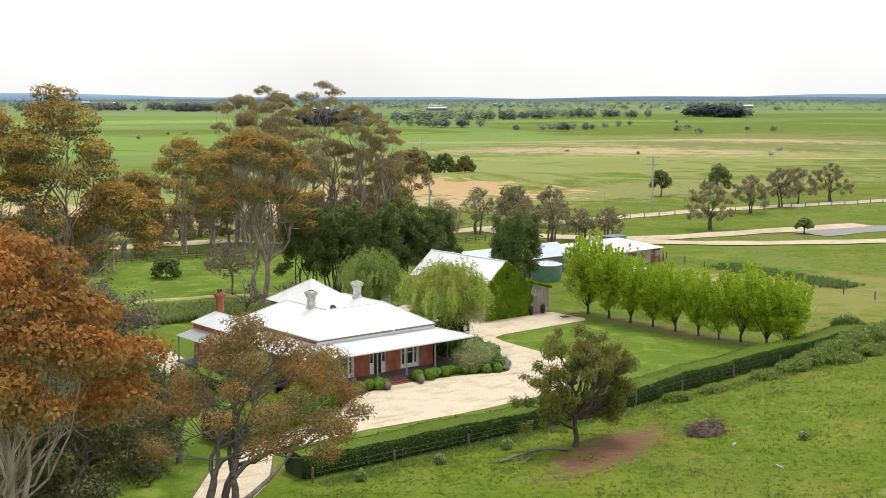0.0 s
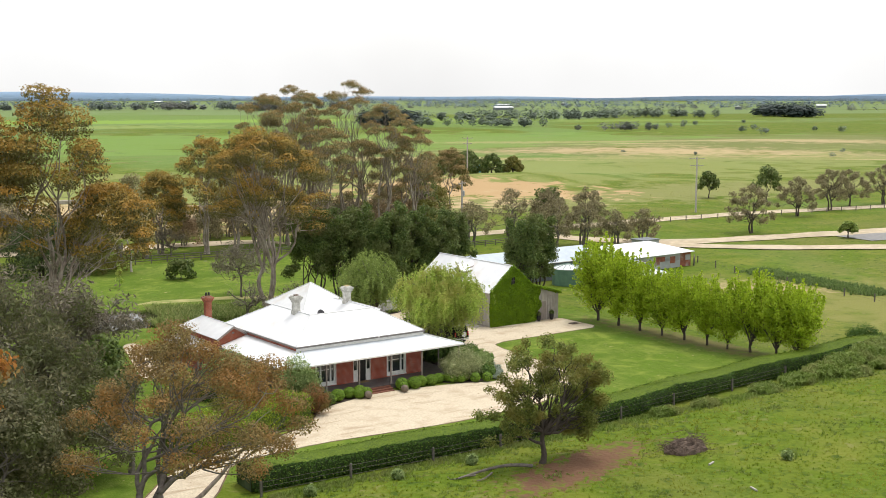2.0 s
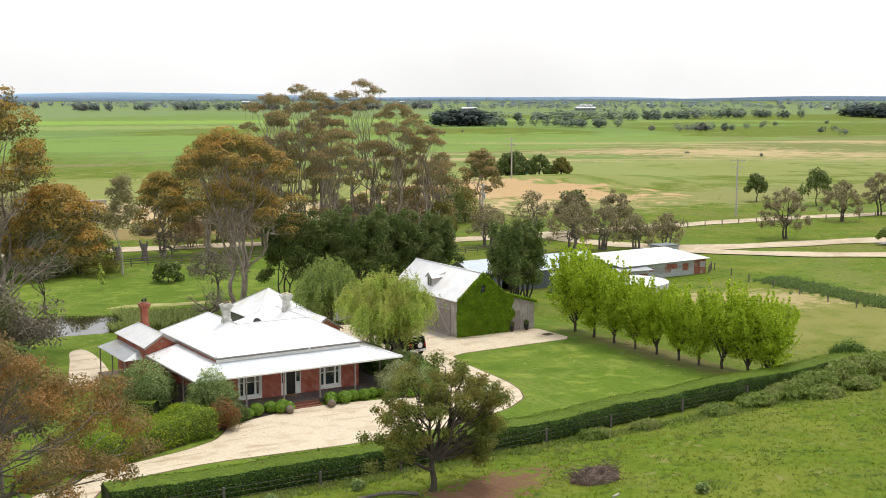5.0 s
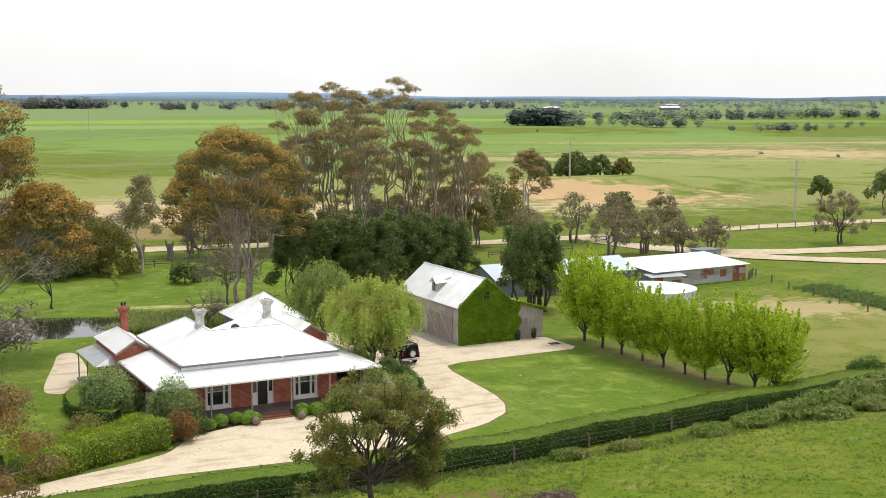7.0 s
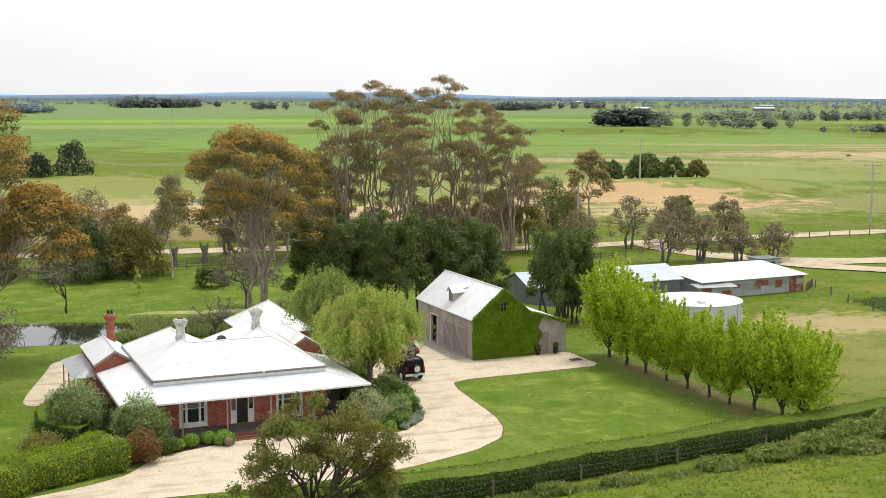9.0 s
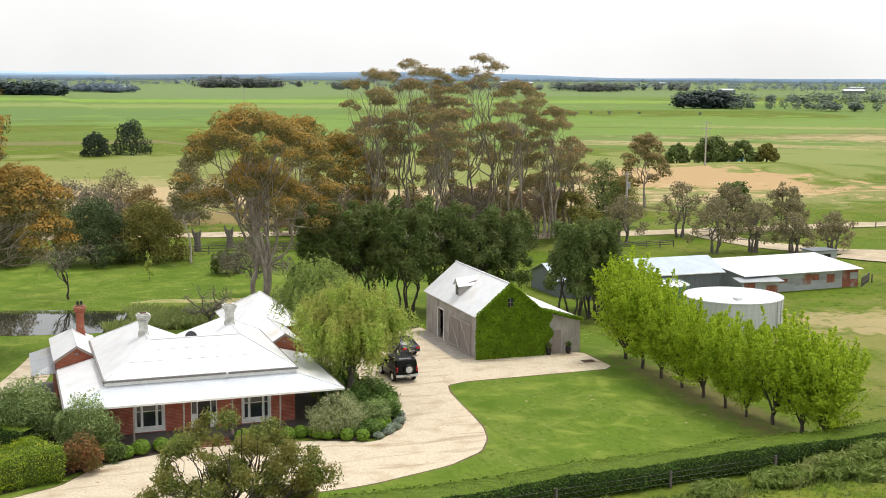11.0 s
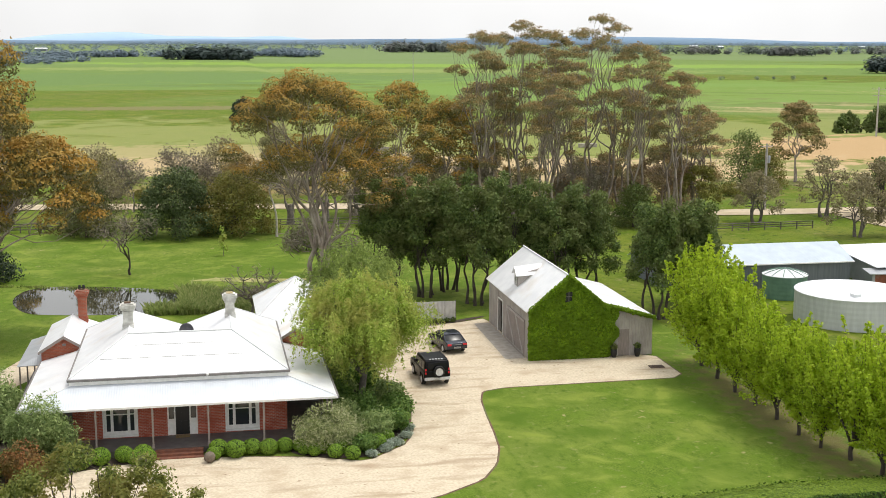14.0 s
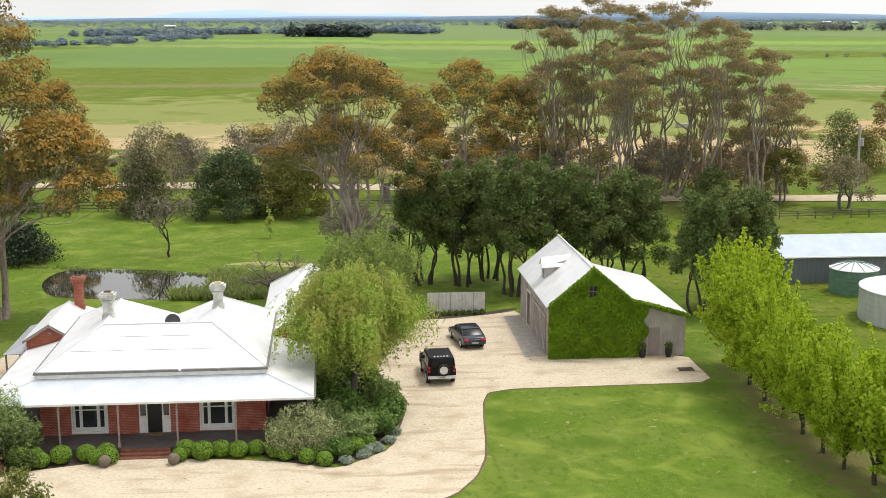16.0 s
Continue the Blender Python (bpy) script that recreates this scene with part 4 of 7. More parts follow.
ent = part("entrance", boxes((DR[0], DR[1], 0.05, 0.15, 2.72, 2.85), (DR[0], DR[0] + 0.08, 0.05, 0.15, FZ, 2.72), (DR[1] - 0.08, DR[1], 0.05, 0.15, FZ, 2.72), (4.24, 4.33, 0.05, 0.15, FZ, 2.72), (5.18, 5.27, 0.05, 0.15, FZ, 2.72), (4.33, 5.18, 0.05, 0.15, 2.42, 2.5)), M_WHITE, house, "white entrance frame with sidelights")
for a_, b_ in ((DR[0] + 0.08, 4.24), (5.27, DR[1] - 0.08)):
    part("side_panel", boxes((a_, b_, 0.08, 0.12, FZ, 1.45)), M_WHITE, ent)
    part("sidelight", boxes((a_, b_, 0.09, 0.11, 1.45, 2.72)), M_GLASS, ent)
part("door", boxes((4.33, 5.18, 0.09, 0.14, FZ + 0.02, 2.42), (4.42, 4.7, 0.075, 0.09, 0.6, 1.3), (4.81, 5.09, 0.075, 0.09, 0.6, 1.3), (4.42, 4.7, 0.075, 0.09, 1.5, 2.3), (4.81, 5.09, 0.075, 0.09, 1.5, 2.3)), M_BLACK, ent, "black panelled front door")
part("fanlight", boxes((4.33, 5.18, 0.09, 0.11, 2.5, 2.72)), M_GLASS, ent)
part("side_opening", boxes((XR + 0.004, XR + 0.03, 1.2, 2.2, FZ + 0.1, 2.6)), M_GLASS, house)


def chimney(x, y, z0, z1, mat, label, w=0.42, pots=True):
    c = part("chimney", boxes((x - w, x + w, y - w * 0.8, y + w * 0.8, z0, z1 - 0.45), (x - w - 0.06, x + w + 0.06, y - w * 0.8 - 0.06, y + w * 0.8 + 0.06, z0, z0 + 0.75)), mat, house, label)
    part("cornice", boxes((x - w - 0.06, x + w + 0.06, y - w * 0.8 - 0.06, y + w * 0.8 + 0.06, z1 - 0.62, z1 - 0.5), (x - w - 0.13, x + w + 0.13, y - w * 0.8 - 0.13, y + w * 0.8 + 0.13, z1 - 0.45, z1 - 0.28), (x - w - 0.2, x + w + 0.2, y - w * 0.8 - 0.2, y + w * 0.8 + 0.2, z1 - 0.28, z1 - 0.1), (x - w - 0.08, x + w + 0.08, y - w * 0.8 - 0.08, y + w * 0.8 + 0.08, z1 - 0.1, z1), bevel=0.015), mat, c)
    if pots:
        part("chimney_crown", boxes((x - w * 0.7, x + w * 0.7, y - w * 0.55, y + w * 0.55, z1, z1 + 0.09), bevel=0.03), M_SOIL if x < 5 else surface("lichen", (0.45, 0.33, 0.1), (0.6, 0.5, 0.35), 6.0, 0.9, 0.3), c)


chimney(1.34, 5.8, 5.6, 7.75, M_CHIM, "weathered white rendered chimney", 0.31)
chimney(8.0, 7.8, 5.6, 7.75, M_CHIM, "weathered white rendered chimney", 0.31)


def wing(x0, x1, y0, y1, ze, za, side):
    """A gabled brick wing behind the main block, hipped at its back."""
    xc = (x0 + x1) / 2
    part("wing_wall", prism([(x0, 0), (x1, 0), (x1, ze - 0.05), (xc, za - 0.1), (x0, ze - 0.05)], y0, y0 + 0.25), M_BRICK_C, house, "orange brick gable")
    part("wing_wall", boxes((x0, x0 + 0.25, y0 + 0.25, y1, 0, ze - 0.05)), M_BRICK, house)
    part("wing_wall", boxes((x1 - 0.25, x1, y0 + 0.25, y1, 0, ze - 0.05)), M_BRICK, house)
    part("wing_wall", boxes((x0 + 0.25, x1 - 0.25, y1 - 0.25, y1, 0, ze - 0.05)), M_BRICK, house)
    h = (x1 - x0) / 2
    part("wing_roof", slab([(x0 - 0.2, y0 - 0.2, ze - 0.13), (xc, y0 - 0.2, za), (xc, y1 - h, za), (x0 - 0.2, y1 + 0.2, ze - 0.13)], 0.05), M_ROOF_S, house)
    part("wing_roof", slab([(x1 + 0.2, y0 - 0.2, ze - 0.13), (xc, y0 - 0.2, za), (xc, y1 - h, za), (x1 + 0.2, y1 + 0.2, ze - 0.13)], 0.05), M_ROOF_S, house)
    part("wing_roof", slab([(x0 - 0.2, y1 + 0.2, ze - 0.13), (x1 + 0.2, y1 + 0.2, ze - 0.13), (xc, y1 - h, za)], 0.05), M_ROOF_F, house)
    for s in (-1, 1):
        a = (xc, za - 0.02)
        b = (xc + s * (h + 0.2), ze - 0.15)
        part("bargeboard", prism([a, (a[0], a[1] - 0.2), (b[0], b[1] - 0.2), b], y0 - 0.24, y0 - 0.2), M_POST, house)
    ridge((xc, y0 - 0.2, za), (xc, y1 - h, za), M_CAP, 0.045)
    part("gable_vent", boxes((xc - 0.12, xc + 0.12, y0 - 0.03, y0 + 0.02, za - 0.75, za - 0.6)), M_GUTTER, house)


wing(-4.75, -1.7, 9.5, 17.6, 3.95, 4.9, -1)
wing(11.0, 14.1, 9.05, 17.5, 3.95, 4.9, 1)
chimney(-2.54, 16.2, 3.9, 6.7, M_BRICK_C, "tall orange brick chimney", 0.3, True)
part("skillion_roof", slab([(-0.2, 13.75, 3.7), (9.6, 13.75, 3.7), (9.6, 18.5, 3.0), (-0.2, 18.5, 3.0)], 0.05), M_IRON, house, "grey ribbed rear roof")
part("rear_wall", boxes((0, 9.4, 18.0, 18.3, 0, 2.95)), M_BRICK, house)
part("porch_roof", slab([(-6.5, 10.2, 2.65), (-4.8, 11.2, 3.3), (-4.8, 17.2, 3.3), (-6.5, 18.0, 2.65)], 0.04), M_IRON, house, "grey iron side porch roof")
part("porch_roof", slab([(-6.5, 10.2, 2.65), (-4.8, 11.2, 3.3), (-4.75, 10.2, 2.7)], 0.04), M_IRON, house)
for y_ in (10.4, 14.0, 17.7):
    part("porch_post", boxes((-6.4, -6.3, y_ - 0.05, y_ + 0.05, 0, 2.62)), M_POST, house)
part("porch_floor", boxes((-6.5, -4.75, 10.2, 18, 0, 0.2)), M_FLOOR, house)

dish = thing("satellite_dish", (5.0, 7.8, 4.5), "dark grey satellite dish in the roof valley", "dish")
bm_ = spin([(0.02, 0.0), (0.25, 0.04), (0.42, 0.13), (0.5, 0.21), (0.48, 0.22), (0.25, 0.07), (0.02, 0.03)], 20)
bmesh.ops.transform(bm_, matrix=Matrix.Translation((0, 0, 0.75)) @ Euler((radians(70), 0, radians(15))).to_matrix().to_4x4(), verts=bm_.verts)
part("reflector", bm_, surface("dark_dish", (0.06, 0.06, 0.065), (0.04, 0.04, 0.045), 4.0, 0.5, 0.05), dish)
V_, F_ = tubes([(np.array([(0, 0, -0.1), (0, 0, 0.4), (0, 0.05, 0.78)]), [0.03, 0.03, 0.03]), (np.array([(0, -0.1, 0.72), (0.02, -0.4, 0.8), (0.03, -0.6, 0.95)]), [0.015, 0.015, 0.03])], 8)
fast("mast", V_, F_, M_GUTTER, dish, True)

mat = thing("door_mat", (4.75, -0.3, FZ), "brown coir mat at the front door", "mat")
part("coir_pad", boxes((-0.45, 0.45, -0.27, 0.27, 0.002, 0.03), bevel=0.01), surface("coir", (0.3, 0.21, 0.1), (0.2, 0.14, 0.07), 20.0, 0.95, 0.4), mat)
part("vent_cap", boxes((6.3, 6.46, -0.36, -0.25, ZE - 0.1, ZE + 0.02), bevel=0.02), M_WHITE, house, "small white roof vent")
for x_ in (-2.68, -2.4):
    part("chimney_pot", cyl(bmesh.new(), x_, 16.2, 6.75, 7.05, 0.11, 0.09, 12), M_BLACK, house, "black chimney pot")

# pavilion behind the house
pav = thing("pavilion", (13.7, 24.6, 0), "detached building with a white pyramid iron roof", "outbuilding")
hx, hy, ze_, za_ = 3.4, 4.2, 3.05, 5.5
for row_ in wall_rows(-hx + 0.4, hx - 0.4, 0, ze_ - 0.1, -hy + 0.4, -hy + 0.6, [(-1.0, 0.2, 0.9, 2.1)]):
    part("wall", boxes(row_), M_BRICK, pav)
part("wall", boxes((-hx + 0.4, -hx + 0.6, -hy + 0.6, hy - 0.4, 0, ze_ - 0.1)), surface("grey_cladding", (0.2, 0.19, 0.18), (0.15, 0.14, 0.135), 2.0, 0.7, 0.2), pav)
part("wall", boxes((hx - 0.6, hx - 0.4, -hy + 0.6, hy - 0.4, 0, ze_ - 0.1)), M_BRICK, pav)
part("wall", boxes((-hx + 0.6, hx - 0.6, hy - 0.6, hy - 0.4, 0, ze_ - 0.1)), M_BRICK, pav)
part("window", boxes((-1.0, 0.2, -hy + 0.48, -hy + 0.52, 0.9, 2.1)), M_GLASS, pav)
for pts_, mt_ in (([(-hx, -hy), (hx, -hy)], M_ROOF_F), ([(hx, hy), (-hx, hy)], M_ROOF_F), ([(-hx, hy), (-hx, -hy)], M_ROOF_S), ([(hx, -hy), (hx, hy)], M_ROOF_S)):
    (ax_, ay_), (bx_, by_) = pts_
    part("roof", slab([(ax_, ay_, ze_), (bx_, by_, ze_), (0, 0, za_)], 0.05), mt_, pav)
for sx_, sy_ in ((-1, -1), (1, -1), (1, 1), (-1, 1)):
    V_, F_ = tubes([(np.linspace((sx_ * hx, sy_ * hy, ze_ + 0.02), (0, 0, za_ + 0.02), 3), [0.06] * 3)], 6)
    fast("ridge_cap", V_, F_, M_CAP, pav, True)

# ---- barn ----
barn = thing("barn", (0, 0, 0), "weathered timber barn with white iron roof and ivy-clad gable", "barn")
BX0, BXA, BXB, BX1, BY0, BY1 = 31.15, 34.25, 37.2, 41.3, 15.0, 28.6
BZ0, BZA, BZB, BZ1 = 4.15, 6.72, 4.25, 3.1
GABLE = [(BX0, 0), (BX1, 0), (BX1, BZ1 - 0.08), (BXB, BZB - 0.1), (BXA, BZA - 0.12), (BX0, BZ0 - 0.08)]
part("gable_wall", prism(GABLE, BY0, BY0 + 0.2), M_BOARD, barn)
part("gable_wall", prism(GABLE, BY1 - 0.2, BY1), M_BOARD, barn)
part("side_wall", boxes((BX1 - 0.2, BX1, BY0 + 0.2, BY1 - 0.2, 0, BZ1 - 0.12)), M_BOARD, barn)
part("side_wall", boxes((BX0, BX0 + 0.2, BY0 + 0.2, 23.6, 0, BZ0 - 0.05), (BX0, BX0 + 0.2, 25.2, BY1 - 0.2, 0, BZ0 - 0.05), (BX0, BX0 + 0.2, 23.6, 25.2, 2.9, BZ0 - 0.05)), M_BOARD, barn)
part("barn_floor", boxes((BX0 + 0.2, BX1 - 0.2, BY0 + 0.2, BY1 - 0.2, 0, 0.06)), M_CONC, barn)
part("roof", slab([(BX0 - 0.3, BY0 - 0.25, BZ0 - 0.22), (BXA, BY0 - 0.25, BZA), (BXA, BY1 + 0.2, BZA), (BX0 - 0.3, BY1 + 0.2, BZ0 - 0.22)], 0.06), M_ROOF_S, barn, "white corrugated roof slope")
part("roof", slab([(BXB, BY0 - 0.25, BZB), (BXA, BY0 - 0.25, BZA), (BXA, BY1 + 0.2, BZA), (BXB, BY1 + 0.2, BZB)], 0.06), M_ROOF_S, barn)
part("lean_to_roof", slab([(BX1 + 0.25, BY0 - 0.25, BZ1), (BXB, BY0 - 0.25, BZB - 0.004), (BXB, BY1 + 0.2, BZB - 0.004), (BX1 + 0.25, BY1 + 0.2, BZ1)], 0.06), M_ROOF_S, barn)
V_, F_ = tubes([(np.linspace((BXA, BY0 - 0.25, BZA + 0.02), (BXA, BY1 + 0.2, BZA + 0.02), 3), [0.08] * 3)], 8)
fast("ridge_cap", V_, F_, M_CAP, barn, True)
# cladding boards of the two walls that are seen
for i_ in range(58):
    y_ = BY0 + 0.06 + i_ * 0.235
    if 23.5 < y_ < 25.1:
        continue
    part("board", boxes((BX0 - 0.035 - 0.006 * (i_ % 3), BX0 - 0.002, y_, y_ + 0.2, 0.03 + 0.02 * (i_ % 4), BZ0 - 0.12)), M_BOARD, barn)
for i_ in range(15):
    x_ = 37.75 + i_ * 0.237
    part("board", boxes((x_, x_ + 0.2, BY0 - 0.034 - 0.006 * (i_ % 3), BY0 - 0.002, 0.03 + 0.02 * (i_ % 4), 3.75 - (x_ - 37.75) * 0.27 - 0.3)), M_BOARD, barn)


def barn_door(rows, label):
    return part("door", boxes(*rows), M_BDOOR, barn, label)


barn_door([(38.45, 39.35, BY0 - 0.075, BY0 - 0.045, 0.05, 2.2), (38.45, 39.35, BY0 - 0.09, BY0 - 0.075, 0.15, 0.3), (38.45, 39.35, BY0 - 0.09, BY0 - 0.075, 1.9, 2.05)], "grey-brown plank door")
part("door_frame", boxes((38.36, 38.45, BY0 - 0.1, BY0 - 0.045, 0.03, 2.3), (39.35, 39.44, BY0 - 0.1, BY0 - 0.045, 0.03, 2.3), (38.45, 39.35, BY0 - 0.1, BY0 - 0.045, 2.2, 2.3)), M_BOARD, barn)
for a_, b_ in ((16.2, 19.0), (19.1, 21.9)):
    d_ = barn_door([(BX0 - 0.12, BX0 - 0.05, a_, b_, 0.08, 3.0)], "large grey sliding plank door")
    part("brace", boxes((BX0 - 0.15, BX0 - 0.12, a_, b_, 0.1, 0.26)), M_BOARD, d_)
    part("brace", boxes((BX0 - 0.15, BX0 - 0.12, a_, b_, 2.82, 2.98)), M_BOARD, d_)
    V_, F_ = tubes([(np.array([(BX0 - 0.14, a_ + 0.1, 0.2), (BX0 - 0.14, b_ - 0.1, 2.9)]), [0.07, 0.07])], 4)
    fast("diagonal_brace", V_, F_, M_BOARD, d_)
part("opening_frame", boxes((BX0 - 0.08, BX0 - 0.002, 23.5, 23.6, 0, 3.0), (BX0 - 0.08, BX0 - 0.002, 25.2, 25.3, 0, 3.0), (BX0 - 0.08, BX0 - 0.002, 23.6, 25.2, 2.9, 3.0)), M_WHITE, barn)
win_ = part("loft_window", boxes((33.95, 34.55, BY0 - 0.26, BY0 - 0.2, 4.6, 5.5)), M_BLACK, barn, "dark loft window in the ivy")
part("window_bar", boxes((34.23, 34.27, BY0 - 0.28, BY0 - 0.262, 4.6, 5.5), (33.95, 34.55, BY0 - 0.28, BY0 - 0.262, 5.03, 5.07)), M_GUTTER, win_)
# dormer on the roof slope
DY = 21.6
dor = part("dormer", prism([(31.75, 4.6), (33.8, 6.2), (31.75, 5.72)], DY - 0.55, DY + 0.55), M_BOARD, barn, "small gabled dormer")
for s_ in (-1, 1):
    part("dormer_roof", slab([(31.55, DY, 6.28), (33.9, DY, 6.5), (33.9, DY + s_ * 0.8, 5.75), (31.55, DY + s_ * 0.8, 5.62)], 0.05), M_ROOF_F, dor)
part("dormer_gable", slab([(31.74, DY - 0.55, 5.7), (31.74, DY + 0.55, 5.7), (31.735, DY, 6.22)], 0.02), M_BOARD, dor)
part("dormer_window", boxes((31.71, 31.745, DY - 0.3, DY + 0.3, 4.75, 5.65)), M_GLASS, dor)
part("dormer_window_frame", boxes((31.69, 31.71, DY - 0.36, DY - 0.3, 4.7, 5.7), (31.69, 31.71, DY + 0.3, DY + 0.36, 4.7, 5.7), (31.69, 31.71, DY - 0.02, DY + 0.02, 4.7, 5.7)), M_WHITE, dor)

# ---- ivy on the barn ----


def build_ivy():
    rng = np.random.default_rng(5)
    k = 42000
    x, z = rng.uniform(BX0 - 0.1, 38.4, k), rng.uniform(0, BZA, k)
    top = np.where(x < BXA, BZ0 + (BZA - BZ0) * (x - BX0) / (BXA - BX0), np.where(x < BXB, BZA - (BZA - BZB) * (x - BXA) / (BXB - BXA), BZB - (x - BXB) * 0.28)) + 0.05
    right = 38.3 - 0.9 * np.clip((1.9 - z) / 1.9, 0, 1) ** 2 + 0.25 * np.sin(z * 4.0)
    keep = (z < top) & (x < right) & ~((np.abs(x - 34.25) < 0.27) & (z > 4.65) & (z < 5.45))
    x, z = x[keep], z[keep]
    y = BY0 - 0.06 - rng.uniform(0.0, 0.3, len(x)) - 0.1 * np.sin(x * 2.1) * np.sin(z * 2.4)
    P = np.stack([x, y, z], -1)
    # the growth over the bargeboards
    t = rng.uniform(0, 1, 5000)
    ex = BXA + t * (41.4 - BXA)
    ez = np.where(ex < BXB, BZA - (BZA - BZB) * (ex - BXA) / (BXB - BXA), BZB - (ex - BXB) * (BZB - BZ1) / (BX1 - BXB))
    E = np.stack([ex, BY0 - 0.3 + rng.uniform(-0.08, 0.35, len(t)), ez + rng.normal(0.02, 0.06, len(t))], -1)
    P = np.concatenate([P, E])
    V, F = leaves(rng, P, np.tile([0, -1.0, 0.2], (len(P), 1)), 0.165, 1.1, 0.35, 0.7)
    ob = fast("ivy", V, F, L_IVY)
    tagged(ob, "dense bright green ivy covering the barn gable", "ivy", "", "stuff")


build_ivy()


def pot(x, y):
    p = thing("plant_pot", (x, y, 0.03), "black glazed pot with a small dark plant", "pot", "pots at the barn door")
    bm = spin([(0.16, 0), (0.24, 0.25), (0.27, 0.5), (0.24, 0.62), (0.27, 0.66), (0.25, 0.68), (0.2, 0.6)], 16)
    part("pot_body", bm, M_BLACK, p)
    rng = np.random.default_rng(3)
    P, N = clump_points(rng, (0, 0, 0.85), (0.25, 0.25, 0.25), 160)
    V, F = leaves(rng, P, N, 0.12)
    fast("plant", V, F, L_DARK, p)


pot(38.0, 14.6), pot(39.95, 14.6)
grate = thing("drain_grate", (40.3, 11.2, 0.035), "dark rusty steel grate lying on the gravel", "grate")
part("frame", boxes((-0.55, 0.55, -0.35, -0.28, 0, 0.06), (-0.55, 0.55, 0.28, 0.35, 0, 0.06), (-0.55, -0.48, -0.28, 0.28, 0, 0.06), (0.48, 0.55, -0.28, 0.28, 0, 0.06)), M_TWIG, grate)
for i_ in range(5):
    part("bar", boxes((-0.48, 0.48, -0.22 + i_ * 0.1, -0.18 + i_ * 0.1, 0.01, 0.05)), M_TWIG, grate)

# corrugated screen beside the yard
screen = thing("garden_screen", (25.8, 29.2, 0), "pale grey corrugated screen fence", "screen")
for i_ in range(5):
    x_ = -2.5 + i_ * 0.98
    bm_ = bmesh.new()
    vs_ = [(x_ + 0.95 * j / 24, 0.025 * math.sin(j * 2.1), z) for j in range(25) for z in (0.1, 1.9)]
    vv_ = [bm_.verts.new(v) for v in vs_]
    for j_ in range(24):
        bm_.faces.new((vv_[2 * j_], vv_[2 * j_ + 2], vv_[2 * j_ + 3], vv_[2 * j_ + 1]))
    r_ = bmesh.ops.extrude_face_region(bm_, geom=bm_.faces[:])
    bmesh.ops.translate(bm_, verts=[v for v in r_["geom"] if isinstance(v, bmesh.types.BMVert)], vec=(0, 0.03, 0))
    part("panel", bm_, surface("pale_screen", (0.62, 0.62, 0.6), (0.5, 0.5, 0.48), 2.0, 0.6, 0.1), screen)
for i_ in range(6):
    part("post", boxes((-2.56 + i_ * 0.98, -2.48 + i_ * 0.98, 0.035, 0.11, -0.1, 1.95)), M_FENCE, screen)

# ---- sheds and tanks across the yard ----
GZ = -1.3
tank = thing("water_tank", (66.3, 28.6, GZ), "large pale grey steel water tank with white roof", "tank")
part("tank_wall", spin([(5.3, -0.1)] + [(5.3 + 0.012 * (i % 2), 0.25 * i) for i in range(12)] + [(5.3, 2.8)], 48), M_WTANK, tank)
part("tank_roof", spin([(5.36, 2.8), (5.36, 2.86), (0.3, 3.25), (0.05, 3.27)], 48), M_TROOF, tank, "white shallow cone roof")
part("hatch", boxes((-1.9, -1.2, -3.6, -2.9, 2.95, 3.25), bevel=0.03), M_TROOF, tank)
part("ladder", boxes((2.2, 2.28, -5.05, -4.97, 0, 2.9), (2.7, 2.78, -4.95, -4.87, 0, 2.9), *[(2.25, 2.75, -5.0, -4.95, 0.3 * i + 0.3, 0.3 * i + 0.33) for i in range(8)]), M_IRON, tank)
gt = thing("water_tank", (64.9, 39.7, GZ), "dark green steel water tank with ribbed domed roof", "tank")
part("tank_wall", spin([(2.25, -0.1)] + [(2.25 + 0.012 * (i % 2), 0.2 * i) for i in range(12)] + [(2.25, 2.35)], 36), M_GTANK, gt)
part("tank_roof", spin([(2.32, 2.35), (2.32, 2.4), (1.6, 2.68), (0.8, 2.88), (0.1, 2.95)], 36), M_TROOF, gt)
for i_ in range(12):
    a_ = i_ * math.pi / 6
    V_, F_ = tubes([(np.array([(2.3 * math.cos(a_), 2.3 * math.sin(a_), 2.42), (1.6 * math.cos(a_), 1.6 * math.sin(a_), 2.71), (0.8 * math.cos(a_), 0.8 * math.sin(a_), 2.91), (0.1, 0, 2.98)]), [0.04] * 4)], 5)
    fast("rib", V_, F_, M_GTANK, gt)

shed = thing("shed", (0, 0, GZ), "blue-grey steel shed with pale gabled iron roof", "shed")
SX0, SX1, SY0, SY1 = 52.5, 74.6, 44.0, 51.6
part("wall", boxes((SX0, 57.0, SY0, SY0 + 0.15, -0.1, 2.75), (59.6, SX1, SY0, SY0 + 0.15, -0.1, 2.75), (57.0, 59.6, SY0, SY0 + 0.15, 2.3, 2.75)), M_SHED, shed)
part("wall", boxes((SX0, SX1, SY1 - 0.15, SY1, -0.1, 2.75)), M_SHED, shed)
